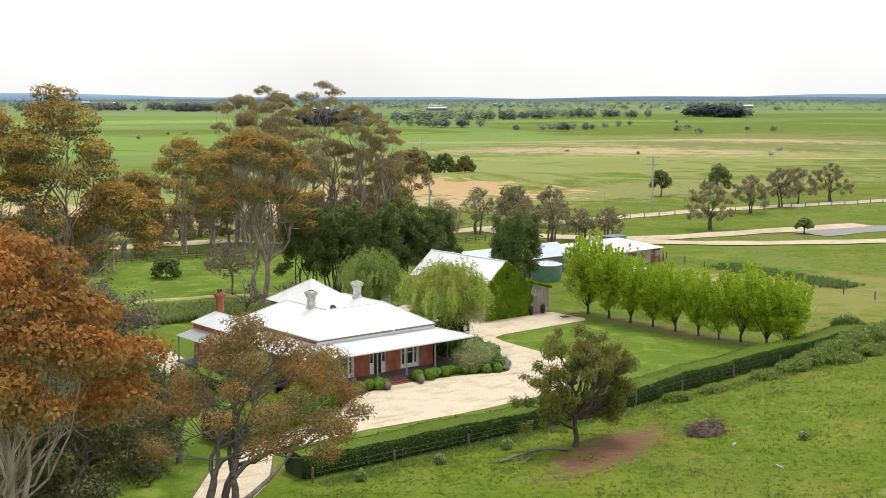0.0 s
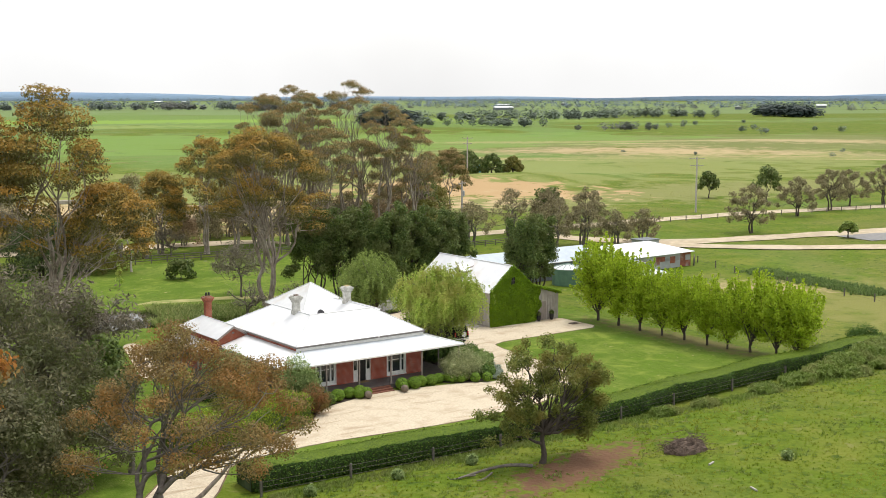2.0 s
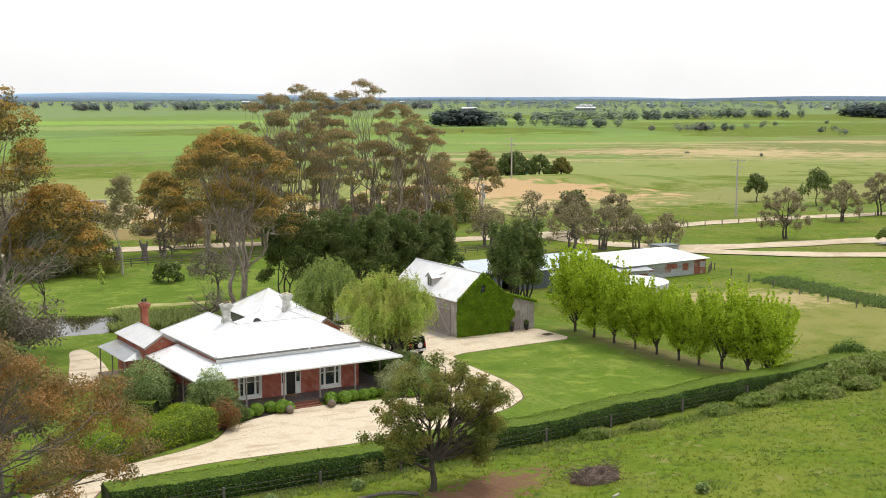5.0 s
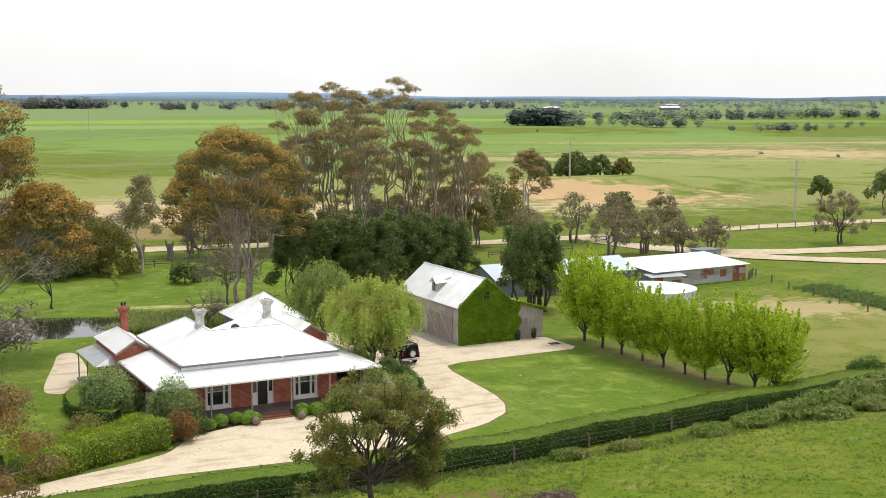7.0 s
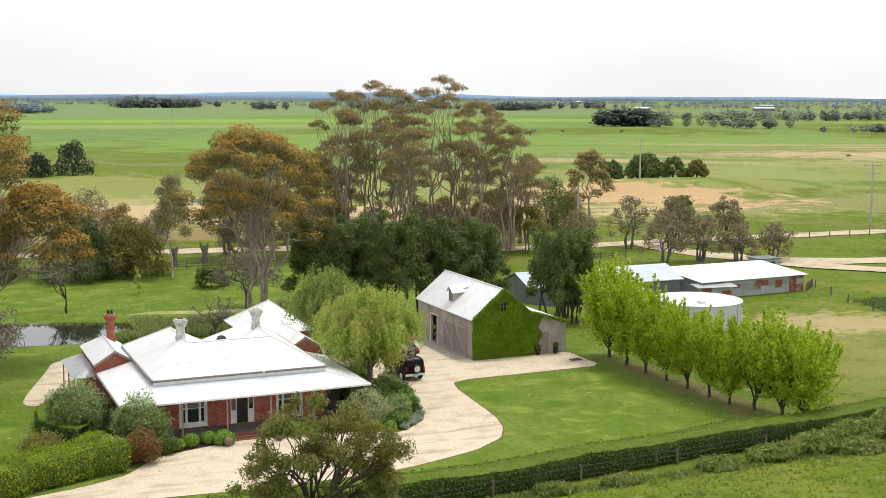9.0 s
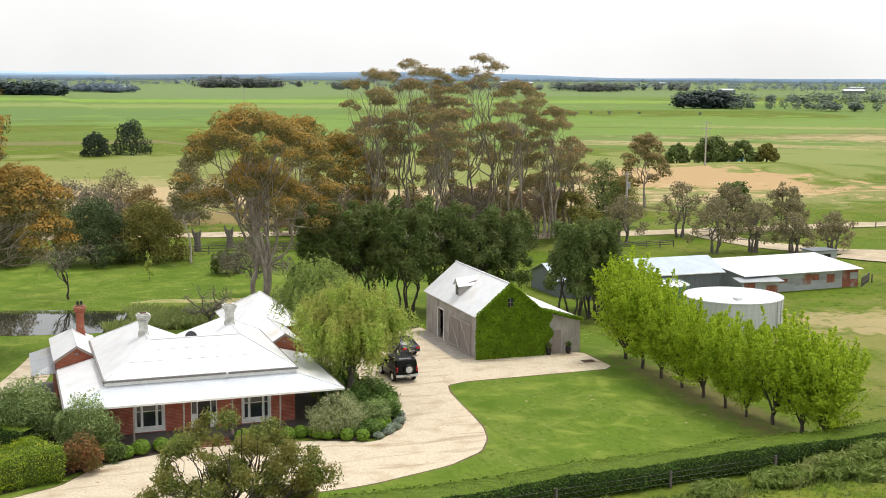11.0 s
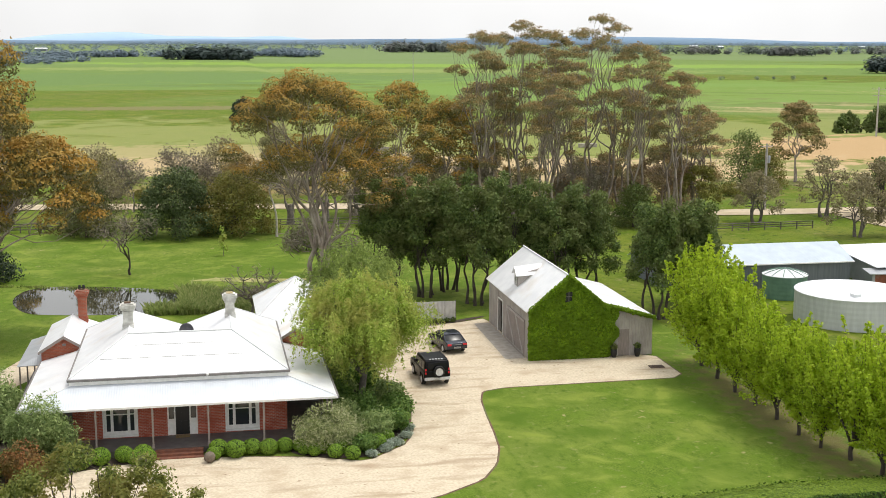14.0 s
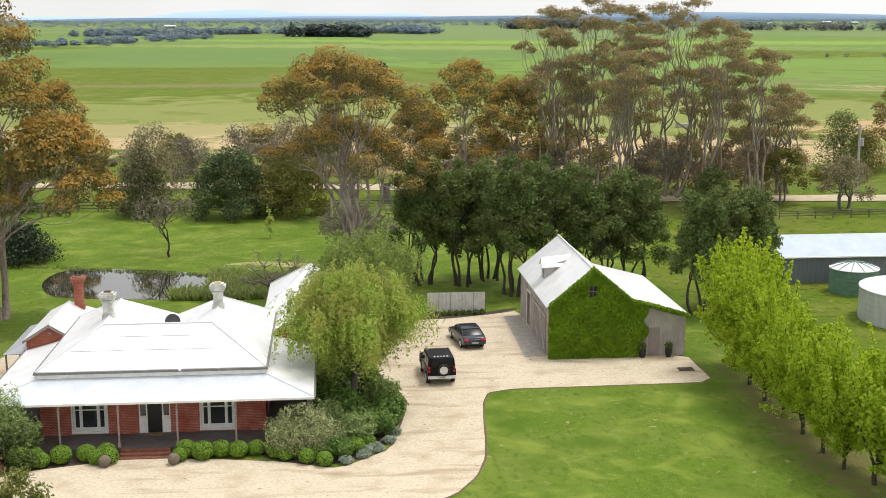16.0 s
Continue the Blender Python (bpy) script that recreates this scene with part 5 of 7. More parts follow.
for x_ in (SX0, SX1 - 0.15):
    bm_ = bmesh.new()
    pts_ = [(SY0 + 0.15, -0.1), (SY1 - 0.15, -0.1), (SY1 - 0.15, 2.75), ((SY0 + SY1) / 2, 4.1), (SY0 + 0.15, 2.75)]
    a_ = [bm_.verts.new((x_, y, z)) for y, z in pts_]
    b_ = [bm_.verts.new((x_ + 0.15, y, z)) for y, z in pts_]
    bm_.faces.new(a_), bm_.faces.new(b_[::-1])
    for i_ in range(5):
        bm_.faces.new((a_[i_ - 1], b_[i_ - 1], b_[i_], a_[i_]))
    bmesh.ops.recalc_face_normals(bm_, faces=bm_.faces)
    part("wall", bm_, M_SHED, shed)
YM = (SY0 + SY1) / 2
M_SROOF = roofmat("shed_roof_iron", (0.46, 0.53, 0.6), (0.39, 0.45, 0.51), 0, 0.4)
M_RUST = surface("rust_red_iron", (0.3, 0.1, 0.055), (0.19, 0.065, 0.04), 1.5, 0.8, 0.2, c3=(0.32, 0.26, 0.23), scale3=0.8, lo3=0.5, hi3=0.65)
part("roof", slab([(SX0 - 0.3, SY0 - 0.3, 2.7), (SX1 + 0.3, SY0 - 0.3, 2.7), (SX1 + 0.3, YM, 4.2), (SX0 - 0.3, YM, 4.2)], 0.05), M_SROOF, shed)
part("roof", slab([(SX0 - 0.3, SY1 + 0.3, 2.7), (SX1 + 0.3, SY1 + 0.3, 2.7), (SX1 + 0.3, YM, 4.2), (SX0 - 0.3, YM, 4.2)], 0.05), M_SROOF, shed)
part("gutter", boxes((SX0 - 0.3, SX1 + 0.3, SY0 - 0.42, SY0 - 0.3, 2.58, 2.7)), M_WHITE, shed)

shed2 = thing("shed", (0, 0, GZ), "low patched shed of rusty and grey iron sheets", "shed")
part("roof", slab([(76.2, 41.4, 2.35), (94.3, 42.3, 2.35), (94.3, 52.6, 3.0), (76.2, 52.0, 3.0)], 0.06), M_ROOF_F, shed2, "white low-pitched iron roof")
rng_ = random.Random(4)
for i_ in range(14):
    x_ = 77.0 + i_ * 1.2
    y_ = 42.2 + i_ * 0.05
    part("wall_sheet", boxes((x_, x_ + 1.22, y_ + 0.02 * (i_ % 2), y_ + 0.06 + 0.02 * (i_ % 2), -0.1, 2.34)), M_RUST if i_ > 11 else M_IRON, shed2)
    part("wall_sheet", boxes((x_, x_ + 1.18, y_ - 0.05, y_ - 0.01, 0.5 + 0.8 * rng_.random(), 1.5 + 0.5 * rng_.random())), (M_RUST if i_ in (4, 7, 8, 10, 12) else M_RUSTY if i_ > 4 else M_IRON), shed2)
part("side_wall", boxes((93.8, 93.95, 42.9, 52.4, -0.1, 2.34)), M_RUST, shed2, "rust-red iron side wall")
part("side_wall", boxes((76.8, 76.95, 42.2, 52.0, -0.1, 2.34)), M_IRON, shed2)
part("back_wall", boxes((77.0, 93.8, 52.2, 52.35, -0.1, 2.9)), M_IRON, shed2)
part("lean_to", slab([(74.8, 40.2, 1.9), (80.5, 39.4, 1.9), (81.0, 42.0, 2.1), (75.2, 42.6, 2.1)], 0.05), M_IRON, shed2)
part("lean_to_wall", boxes((75.2, 80.4, 40.4, 40.5, -0.1, 1.85)), M_IRON, shed2)
part("rust_sheet", boxes((75.5, 77.0, 40.35, 40.39, 0.2, 1.8)), M_RUST, shed2, "rust-red patch sheet")
part("rust_sheet", boxes((78.6, 80.2, 40.35, 40.39, 0.1, 1.3)), M_RUST, shed2, "rust-red patch sheet")
box_hut = thing("hut", (99.5, 58.5, GZ), "small grey iron hut with flat roof and dark door", "hut")
part("wall", boxes((-1.9, 1.9, -1.4, 1.4, 0, 2.3)), M_IRON, box_hut)
part("roof", boxes((-2.1, 2.1, -1.6, 1.6, 2.3, 2.42)), M_SHED, box_hut)
part("door", boxes((-0.3, 0.9, -1.43, -1.4, 0.05, 1.9)), M_BLACK, box_hut)


def rail_fence(line, gap, hgt, rails, label, group=""):
    """Posts with rails between them along a line."""
    fc = thing("fence", (line[0][0], line[0][1], ground_z(*line[0])), label, "fence", group)
    ox, oy, oz = fc.location
    pts = []
    for (ax, ay), (bx, by) in zip(line, line[1:]):
        n = max(1, round(math.hypot(bx - ax, by - ay) / gap))
        pts += [(ax + (bx - ax) * i / n, ay + (by - ay) * i / n) for i in range(n)]
    pts.append(line[-1])
    me = None
    for x, y in pts:
        if me is None:
            p = part("post", boxes((-0.07, 0.07, -0.07, 0.07, -0.2, hgt), bevel=0.01), M_FENCE, fc)
            me = p.data
        else:
            p = new("post", me)
            p.parent = fc
        p.location = (x - ox, y - oy, ground_z(x, y) - oz)
    for (ax, ay), (bx, by) in zip(pts, pts[1:]):
        for r in rails:
            za, zb = ground_z(ax, ay) - oz + hgt * r, ground_z(bx, by) - oz + hgt * r
            V, F = tubes([(np.array([(ax - ox, ay - oy, za), (bx - ox, by - oy, zb)]), [0.06, 0.06] if rails[0] > 0.3 else [0.012, 0.012])], 4)
            fast("rail" if rails[0] > 0.3 else "wire", V, F, M_FENCE, fc)
    return fc


rail_fence([(-46, 91.5), (-22, 88.9), (24, 86.8), (48, 83.5)], 2.6, 1.25, (0.35, 0.65, 0.95), "weathered grey post-and-rail fence behind the garden")
rail_fence([(73, 81.5), (90, 82)], 2.4, 1.1, (0.4, 0.7, 0.95), "weathered grey post-and-rail fence near the road")
rail_fence([(94.2, 42.4), (97.6, 45.4)], 1.2, 1.2, (0.4, 0.7, 0.95), "dark timber rail pen beside the shed")
rail_fence([(97.4, 44.5), (93, 33), (89, 15), (86, -6)], 5.5, 1.1, (0.3, 0.6, 0.9), "thin wire fence with timber posts")
rail_fence([(108, 92.5), (150, 91.5), (200, 84), (260, 72)], 4.5, 1.1, (0.3, 0.6, 0.9), "thin wire fence along the dirt road")
rail_fence([(-17.2, -22.4), (-3.8, -22.9), (8.4, -23.0), (22, -21.6), (38, -20.4)], 6.5, 1.1, (0.3, 0.6, 0.9), "grey timber posts and wire in front of the hedge")


def power_pole(x, y, h, arm, label, turn=0.0):
    p = thing("power_pole", (x, y, ground_z(x, y)), label, "power pole")
    p.rotation_euler = (0, 0, radians(turn))
    V, F = tubes([(np.array([(0, 0, -0.2), (0, 0, h * 0.5), (0, 0, h)]), [0.24, 0.21, 0.16])], 8)
    fast("pole", V, F, M_POLE, p, True)
    part("cross_arm", boxes((-arm, arm, -0.06, 0.06, h - 0.5, h - 0.36)), M_POLE, p)
    if arm > 1.4:
        part("cross_arm", boxes((-arm * 0.9, arm * 0.9, 0.1, 0.22, h - 2.1, h - 1.95)), M_POLE, p)
    for x_ in (-arm + 0.1, 0.0, arm - 0.1):
        part("insulator", cyl(bmesh.new(), x_, 0, h - 0.36, h - 0.18, 0.06, 0.04, 8), M_BLACK, p)
    return p


power_pole(161, 103.2, 12.8, 1.7, "weathered timber power pole beside the road", -44)
power_pole(166, 197, 11.6, 1.5, "weathered timber power pole in the paddock", -35)
tp_ = power_pole(91.5, 100.5, 10.3, 1.2, "timber power pole with a grey transformer", 20)
part("transformer", cyl(bmesh.new(), 0.42, 0, 7.3, 8.4, 0.3, 0.3, 14), M_IRON, tp_)
power_pole(129.7, 651, 17, 0.4, "far timber pole in the paddock")
power_pole(-60, 250, 12, 1.2, "far timber power pole")

# ---- trees ----
R = np.random.default_rng
# the broad orange gum behind the house
rg = R(11)
cl = umbrella(rg, 21.9, 7.8, 16.4, 34, 1.3, 0.8, cx=-0.6)
cl += umbrella(rg, 16.0, 6.8, 11.6, 17, 1.3, 0.8, cx=-0.4)
cl += [((-8.2, 0.5, 14.2), (1.3, 1.3, 0.9)), ((-7.2, -1.0, 12.4), (1.2, 1.2, 0.9)), ((6.9, -0.6, 10.8), (1.5, 1.3, 1.0)), ((5.4, -2.0, 9.6), (1.3, 1.2, 0.9)), ((7.6, 0.4, 13.0), (1.3, 1.3, 0.9))]
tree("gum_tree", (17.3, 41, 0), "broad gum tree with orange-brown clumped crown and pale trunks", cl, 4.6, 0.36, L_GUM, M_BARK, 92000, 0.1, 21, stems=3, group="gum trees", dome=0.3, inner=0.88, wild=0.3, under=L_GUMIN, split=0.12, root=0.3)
# the tall thin-trunked gums beyond
TALL = [(44.6, 93.5, 26.3, 4.6), (50.7, 96, 27.9, 4.4), (57, 100, 26.3, 4.4), (62.5, 95.5, 28.7, 5.2), (67.0, 90, 24.6, 4.4), (73.0, 91.1, 20.8, 4.6), (54, 89, 20.5, 4.4), (60, 103, 22, 4.6), (47, 100, 19, 4.4), (79, 97, 14.5, 3.6), (69, 101, 18, 4.4)]
for i, (x, y, h, r) in enumerate(TALL):
    rg = R(40 + i)
    heads = [(rg.uniform(-0.8, 0.8), rg.uniform(-0.8, 0.8), h - 0.9)]
    for k in range(9):
        a = k * 2.4 + rg.uniform(-0.5, 0.5)
        f = (k + rg.uniform(0, 1)) / 9
        w = r * (0.45 + 0.65 * f) * rg.uniform(0.8, 1.15)
        heads.append((w * math.cos(a), w * math.sin(a), h * (0.945 - 0.4 * f ** 1.3)))
    cl = []
    for hx_, hy_, hz_ in heads:
        b = rg.uniform(0.75, 1.1)
        cl.append(((hx_, hy_, hz_), (b * 1.3, b * 1.3, b * 0.75)))
        for q in range(4):
            a = q * 1.57 + rg.uniform(-0.5, 0.5)
            cl.append(((hx_ + 1.5 * b * math.cos(a), hy_ + 1.5 * b * math.sin(a), hz_ - rg.uniform(0.15, 0.8)), (b, b, b * 0.62)))
    for k in range(6):
        a = rg.uniform(0, 6.28)
        w = r * 1.05 * math.sqrt(rg.uniform(0.05, 1))
        b = rg.uniform(0.8, 1.4)
        cl.append(((w * math.cos(a), w * math.sin(a), h * rg.uniform(0.25, 0.6)), (b, b, b * rg.uniform(0.7, 1.0))))
    tree("gum_tree", (x, y, 0), "tall slender gum tree with sparse olive-brown foliage", cl, h * 0.3, 0.25, L_GUM2, M_BARK, 21000, 0.135, 60 + i, stems=4 if i % 2 else 3, group="gum trees", twigs=1, inner=0.2, dome=0.55, wild=0.65, under=L_TALLIN, split=0.2, root=0.9)
# gums at the far corner of the garden
for i, (x, y, h, r) in enumerate([(-12.2, 31.2, 27.4, 5.3), (-19, 33.5, 26, 5.8), (-26, 29, 22, 5.0)]):
    rg = R(90 + i)
    cl = umbrella(rg, h, r, h * 0.55, 18, 1.8, 0.75)
    for k in range(9):
        a = rg.uniform(0, 6.28)
        cl.append(((r * math.cos(a) * 0.9, r * math.sin(a) * 0.9, rg.uniform(h * 0.4, h * 0.8)), (1.5, 1.5, 1.0)))
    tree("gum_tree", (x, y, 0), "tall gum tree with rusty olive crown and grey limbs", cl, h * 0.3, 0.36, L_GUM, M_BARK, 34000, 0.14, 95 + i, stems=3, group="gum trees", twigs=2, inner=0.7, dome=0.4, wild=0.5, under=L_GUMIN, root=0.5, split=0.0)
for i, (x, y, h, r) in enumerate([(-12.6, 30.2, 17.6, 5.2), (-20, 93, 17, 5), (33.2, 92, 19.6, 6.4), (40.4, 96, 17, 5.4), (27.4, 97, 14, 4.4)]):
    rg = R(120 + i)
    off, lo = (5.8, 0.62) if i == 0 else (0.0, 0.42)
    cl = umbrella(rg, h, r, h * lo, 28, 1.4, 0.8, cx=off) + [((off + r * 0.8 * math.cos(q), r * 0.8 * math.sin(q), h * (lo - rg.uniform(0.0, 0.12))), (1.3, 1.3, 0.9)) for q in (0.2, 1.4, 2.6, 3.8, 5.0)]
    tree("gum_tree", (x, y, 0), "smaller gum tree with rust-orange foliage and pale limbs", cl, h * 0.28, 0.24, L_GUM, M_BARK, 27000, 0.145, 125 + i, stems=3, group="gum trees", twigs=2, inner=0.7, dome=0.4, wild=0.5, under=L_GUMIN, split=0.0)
# dark evergreens behind the barn
EVG = [(23.8, 41.5, 11.8, 3.6), (27.6, 40.5, 12.2, 3.9), (31.5, 36, 12.4, 3.7), (35.5, 37, 12.2, 3.9), (39.5, 36.5, 11.6, 3.8), (43.0, 38, 10.6, 3.4), (46.4, 27.5, 11.0, 3.0), (50.2, 29.5, 10.8, 3.2), (30.3, 42.5, 11.8, 3.6), (52.5, 34, 9.5, 3.0)]
for i, (x, y, h, r) in enumerate(EVG):
    rg = R(140 + i)
    cl = umbrella(rg, h * 0.92, r, h * 0.28, 24, 1.0, 0.9)
    for j in range(4):
        a, hh = j * 1.7 + rg.uniform(0, 1), h * rg.uniform(0.84, 0.98)
        for k in range(5):
            f = k / 4
            cl.append(((r * 0.5 * math.cos(a) + rg.normal(0, 0.3), r * 0.5 * math.sin(a) + rg.normal(0, 0.3), h * 0.5 + (hh - h * 0.5) * f), (1.05 - 0.3 * f, 1.05 - 0.3 * f, 1.0 - 0.25 * f)))
    tree("evergreen_tree", (x, y, 0 if x < 50 else ground_z(x, y)), "dark green bushy evergreen tree with slim trunks", cl, h * 0.25, 0.16, L_DARK, M_BARKD, 23000, 0.14, 150 + i, stems=5, group="evergreens behind the barn", twigs=1, dome=0.3, root=0.8, inner=0.15, wild=0.9, long=2.0)
# dense dark bushes by the fence
for i, (x, y, h, r, m) in enumerate([(3.0, 82.5, 9.2, 5.8, L_HOLLY), (10.2, 83.5, 8.6, 5.4, L_OLIVE), (-7.4, 87, 12.0, 5.0, L_OLD), (-8, 84, 8.5, 3.2, L_MOSS), (-16.5, 55.5, 4.6, 3.4, L_PINE), (-26, 88, 9, 4, L_DARK), (9.5, 118, 10.2, 5.2, L_OLD), (66, 88, 6.4, 3.0, L_DARK), (98.8, 124, 11.2, 4.2, L_DARK), (104, 126, 8, 3.6, L_OLIVE)]):
    cl = umbrella(R(170 + i), h, r, h * 0.1, 30, 1.3, 0.85) + [((r * 0.75 * math.cos(q), r * 0.75 * math.sin(q), 1.0), (1.3, 1.3, 1.0)) for q in (0.4, 1.5, 2.6, 3.7, 4.8, 5.9)] + [((0, 0, h * f), (r * 0.62, r * 0.62, h * 0.2)) for f in (0.25, 0.45, 0.65)]
    tree("bushy_tree", (x, y, 0 if x < 50 else ground_z(x, y)), "low dense " + ("brown-grey twiggy tree by the fence" if m is L_OLD else "dark evergreen tree by the fence"), cl, h * 0.18, 0.2, m, M_BARKD, 22000 if i < 2 else 9000, 0.17, 180 + i, stems=2, twigs=1, dome=0.0, wild=0.8)
# saplings and small trees on the back lawn
bare_tree("bare_tree", (-1.5, 57, 0), "young leafless tree on the back lawn", 6.2, 0.7, 0.16, M_BARKD, 7, fork=0.45, depth=3)
bare_tree("bare_tree", (18.2, 50, 0), "grey leafless spreading tree behind the house", 7.0, 1.5, 0.2, M_BARKG, 8, fork=0.22)
bare_tree("bare_tree", (10.6, 33.5, 0), "pruned leafless fruit tree", 4.8, 1.2, 0.2, M_BARKG, 9, fork=0.25, depth=3)
bare_tree("bare_tree", (17.5, 36, 0), "pruned leafless fruit tree", 3.6, 1.4, 0.15, M_BARKD, 19, fork=0.25, depth=3)
cl = umbrella(R(5), 3.3, 0.35, 0.9, 7, 0.32, 1.2)
tree("sapling", (8.4, 67, 0), "slender young tree with pale new leaves", cl, 0.9, 0.04, L_WILLOW, M_BARKG, 300, 0.2, 6)
tree("round_tree", (18.2, 69, 0), "small round dark evergreen tree", umbrella(R(15), 3.3, 1.8, 0.8, 10, 0.9, 0.9), 0.8, 0.1, L_DARK, M_BARKD, 1800, 0.26, 16, dome=0.0)
cl = umbrella(R(25), 14.5, 2.7, 6.0, 14, 1.25, 0.9)
tree("gum_tree", (15.4, 80, 0), "slim young gum tree with white trunk", cl, 5.5, 0.17, L_TALLIN, surface("white_gum_bark", (0.5, 0.46, 0.4), (0.36, 0.32, 0.28), 2.0, 0.8, 0.2), 9000, 0.17, 26, inner=0.3, group="gum trees")
# stumps on the fence line
for x_, y_ in ((22.8, 92.5), (17.9, 90.8)):
    s_ = thing("tree_stump", (x_, y_, 0), "tall grey dead tree stump", "stump", "dead stumps")
    V_, F_ = tubes([(np.array([(0, 0, -0.1), (0.05, 0, 1.2), (-0.1, 0.1, 2.6)]), [0.6, 0.48, 0.4]), (np.array([(-0.1, 0, 1.6), (-0.5, 0, 2.5), (-0.7, 0.1, 3.3)]), [0.3, 0.22, 0.1]), (np.array([(0.1, 0, 1.6), (0.4, 0, 2.4), (0.5, 0.1, 3.0)]), [0.28, 0.2, 0.1])], 8)
    fast("stump_wood", V_, F_, M_BARKG, s_, True)


def weeping(name, at, label, h, r, leaf, strands, seed, bark=M_BARKG):
    """A willow: limbs arch out and trail long leafy strands."""
    rng = np.random.default_rng(seed)
    ob = thing(name, at, label, "tree")
    paths, P, N = [], [], []
    p, rr = limb(rng, (0, 0, -0.15), (0.2, 0, h * 0.4), 0.28, 0.2, 0.04)
    paths.append((p, rr))
    tops = []
    for i in range(26):
        a = i * 2.4 + rng.uniform(-0.3, 0.3)
        f = math.sqrt((i + 0.5) / 26)
        e = np.array([math.cos(a) * r * 0.75 * f, math.sin(a) * r * 0.75 * f, h * (0.97 - 0.3 * f ** 2) * rng.uniform(0.86, 1.0)])
        q, qr = limb(rng, p[-1 - (i % 3)], e, 0.1, 0.02, 0.08, 7, -0.18)
        paths.append((q, qr))
        tops.append(q)
    for k in range(strands):
        q = tops[k % len(tops)]
        s = q[rng.integers(2, 7)] + rng.normal(0, 0.42, 3)
        out = unit(np.array([s[0], s[1], 0.0]) + 1e-3)
        L = rng.uniform(0.5, 1.0) * min(s[2] * 0.7, 2.6 if leaf is L_WILLOW else 1.6)
        t = np.sort(rng.uniform(0, 1, 26))[:, None]
        pts = s + out * (t * 0.9 * rng.uniform(0.2, 1.0)) + np.array([0, 0, 0.25]) * np.sin(t * 2.2) - np.array([0, 0, 1.0]) * L * t ** 1.5 + rng.normal(0, 0.07, (26, 3))
        P.append(pts)
        N.append(np.tile(out, (26, 1)))
    P, N = np.concatenate(P), np.concatenate(N)
    P[:, 2] = np.maximum(P[:, 2], 0.5)
    V, F = tubes(paths)
    fast("trunk", V, F, bark, ob, True)
    V, F = leaves(rng, P, N, 0.085, 2.8, 0.2, 0.8)
    fast("crown", V, F, leaf, ob)
    return ob


weeping("willow_tree", (16.7, 4.6, 0), "weeping willow in fresh yellow-green leaf", 9.9, 6.0, L_WILLOW, 2900, 31)
weeping("birch_tree", (17.2, 17.5, 0), "feathery birch in soft green leaf", 9.6, 4.2, L_WILLOW2, 1100, 32)
weeping("birch_tree", (19.2, 22.5, 0), "feathery birch in soft green leaf", 8.6, 3.8, L_WILLOW2, 850, 33)

# the row of pear trees along the lawn
ROW = [(43.9, 11.0), (43.6, 7.3), (43.4, 3.7), (43.4, 0.4), (43.4, -2.8), (43.3, -6.1), (43.5, -8.7), (44.2, -11.1), (44.6, -14.0), (44.9, -16.4)]
PSIZE = [1.36, 1.24, 1.14, 1.0, 1.1, 1.03, 0.9, 1.18, 1.1, 1.08]


def pear_tree(at, seed):
    """An upright pear: limbs fork low and rise in many leafy shoots."""
    rng = np.random.default_rng(seed)
    ob = thing("pear_tree", (*at, 0), "upright pear tree in bright lime-green spring leaf", "tree", "row of pear trees")
    paths, P, N = [limb(rng, (0, 0, -0.15), (0, 0, 0.85), 0.13, 0.1, 0.02)], [], []
    arms = []
    for i in range(8):
        a = i * 2.4 + rng.uniform(-0.2, 0.2)
        e = np.array([math.cos(a) * rng.uniform(0.5, 1.0), math.sin(a) * rng.uniform(0.5, 1.0), rng.uniform(3.0, 4.2)])
        q = limb(rng, (0, 0, rng.uniform(0.55, 0.85)), e, 0.07, 0.03, 0.05, 6)
        arms.append(q[0])
        paths.append(q)
    for k in range(88):
        q = arms[k % 8]
        s = q[rng.integers(1, 6)]
        a = math.atan2(s[1], s[0]) + rng.normal(0, 0.55)
        side = k % 3 == 0
        r = 2.15 * math.sqrt(rng.uniform(0.02, 1)) if not side else rng.uniform(1.4, 2.2)
        top = rng.uniform(1.5, 4.4) if side else 6.7 - 1.3 * (r / 2.15) ** 2 + rng.normal(0, 0.45)
        e = np.array([r * math.cos(a), r * math.sin(a), max(top, s[2] + 0.25)])
        p, rr = limb(rng, s, e, 0.022, 0.006, 0.05, 7, 0.06)
        paths.append((p, rr))
        t = rng.uniform(0.12, 1.04, 130 if side else 190)
        c = np.stack([np.interp(t, np.linspace(0, 1, 7), p[:, j]) for j in range(3)], -1)
        off = rng.normal(0, 1, c.shape) * (0.26 * (1.15 - t))[:, None]
        P.append(c + off)
        N.append(unit(off + 0.4 * unit(c * (1, 1, 0) + 1e-3)))
    V, F = tubes(paths, 5)
    fast("trunk", V, F, M_BARKD, ob, True)
    V, F = leaves(rng, np.concatenate(P), np.concatenate(N), 0.125, 1.5, 0.3, 0.7)
    fast("crown", V, F, L_PEAR, ob)
    return ob


pears = [pear_tree(ROW[v], 200 + v) for v in range(3)]
for i in range(10):
    x, y = ROW[i]
    s = PSIZE[i]
    if i < 3:
        pears[i].scale = (s * 1.12, s * 1.12, s)
        pears[i].rotation_euler = (0, 0, i * 1.1)
    else:
        c = copy_thing(pears[i % 3], pose(x, y, 0, 0, 0, 77 * i))
        c.scale = (s * (1.2 if i > 7 else 1.12), s * (1.2 if i > 7 else 1.12), s)
        c.location = (x, y, 0)

# the paddock tree before the hedge
rq = R(229)
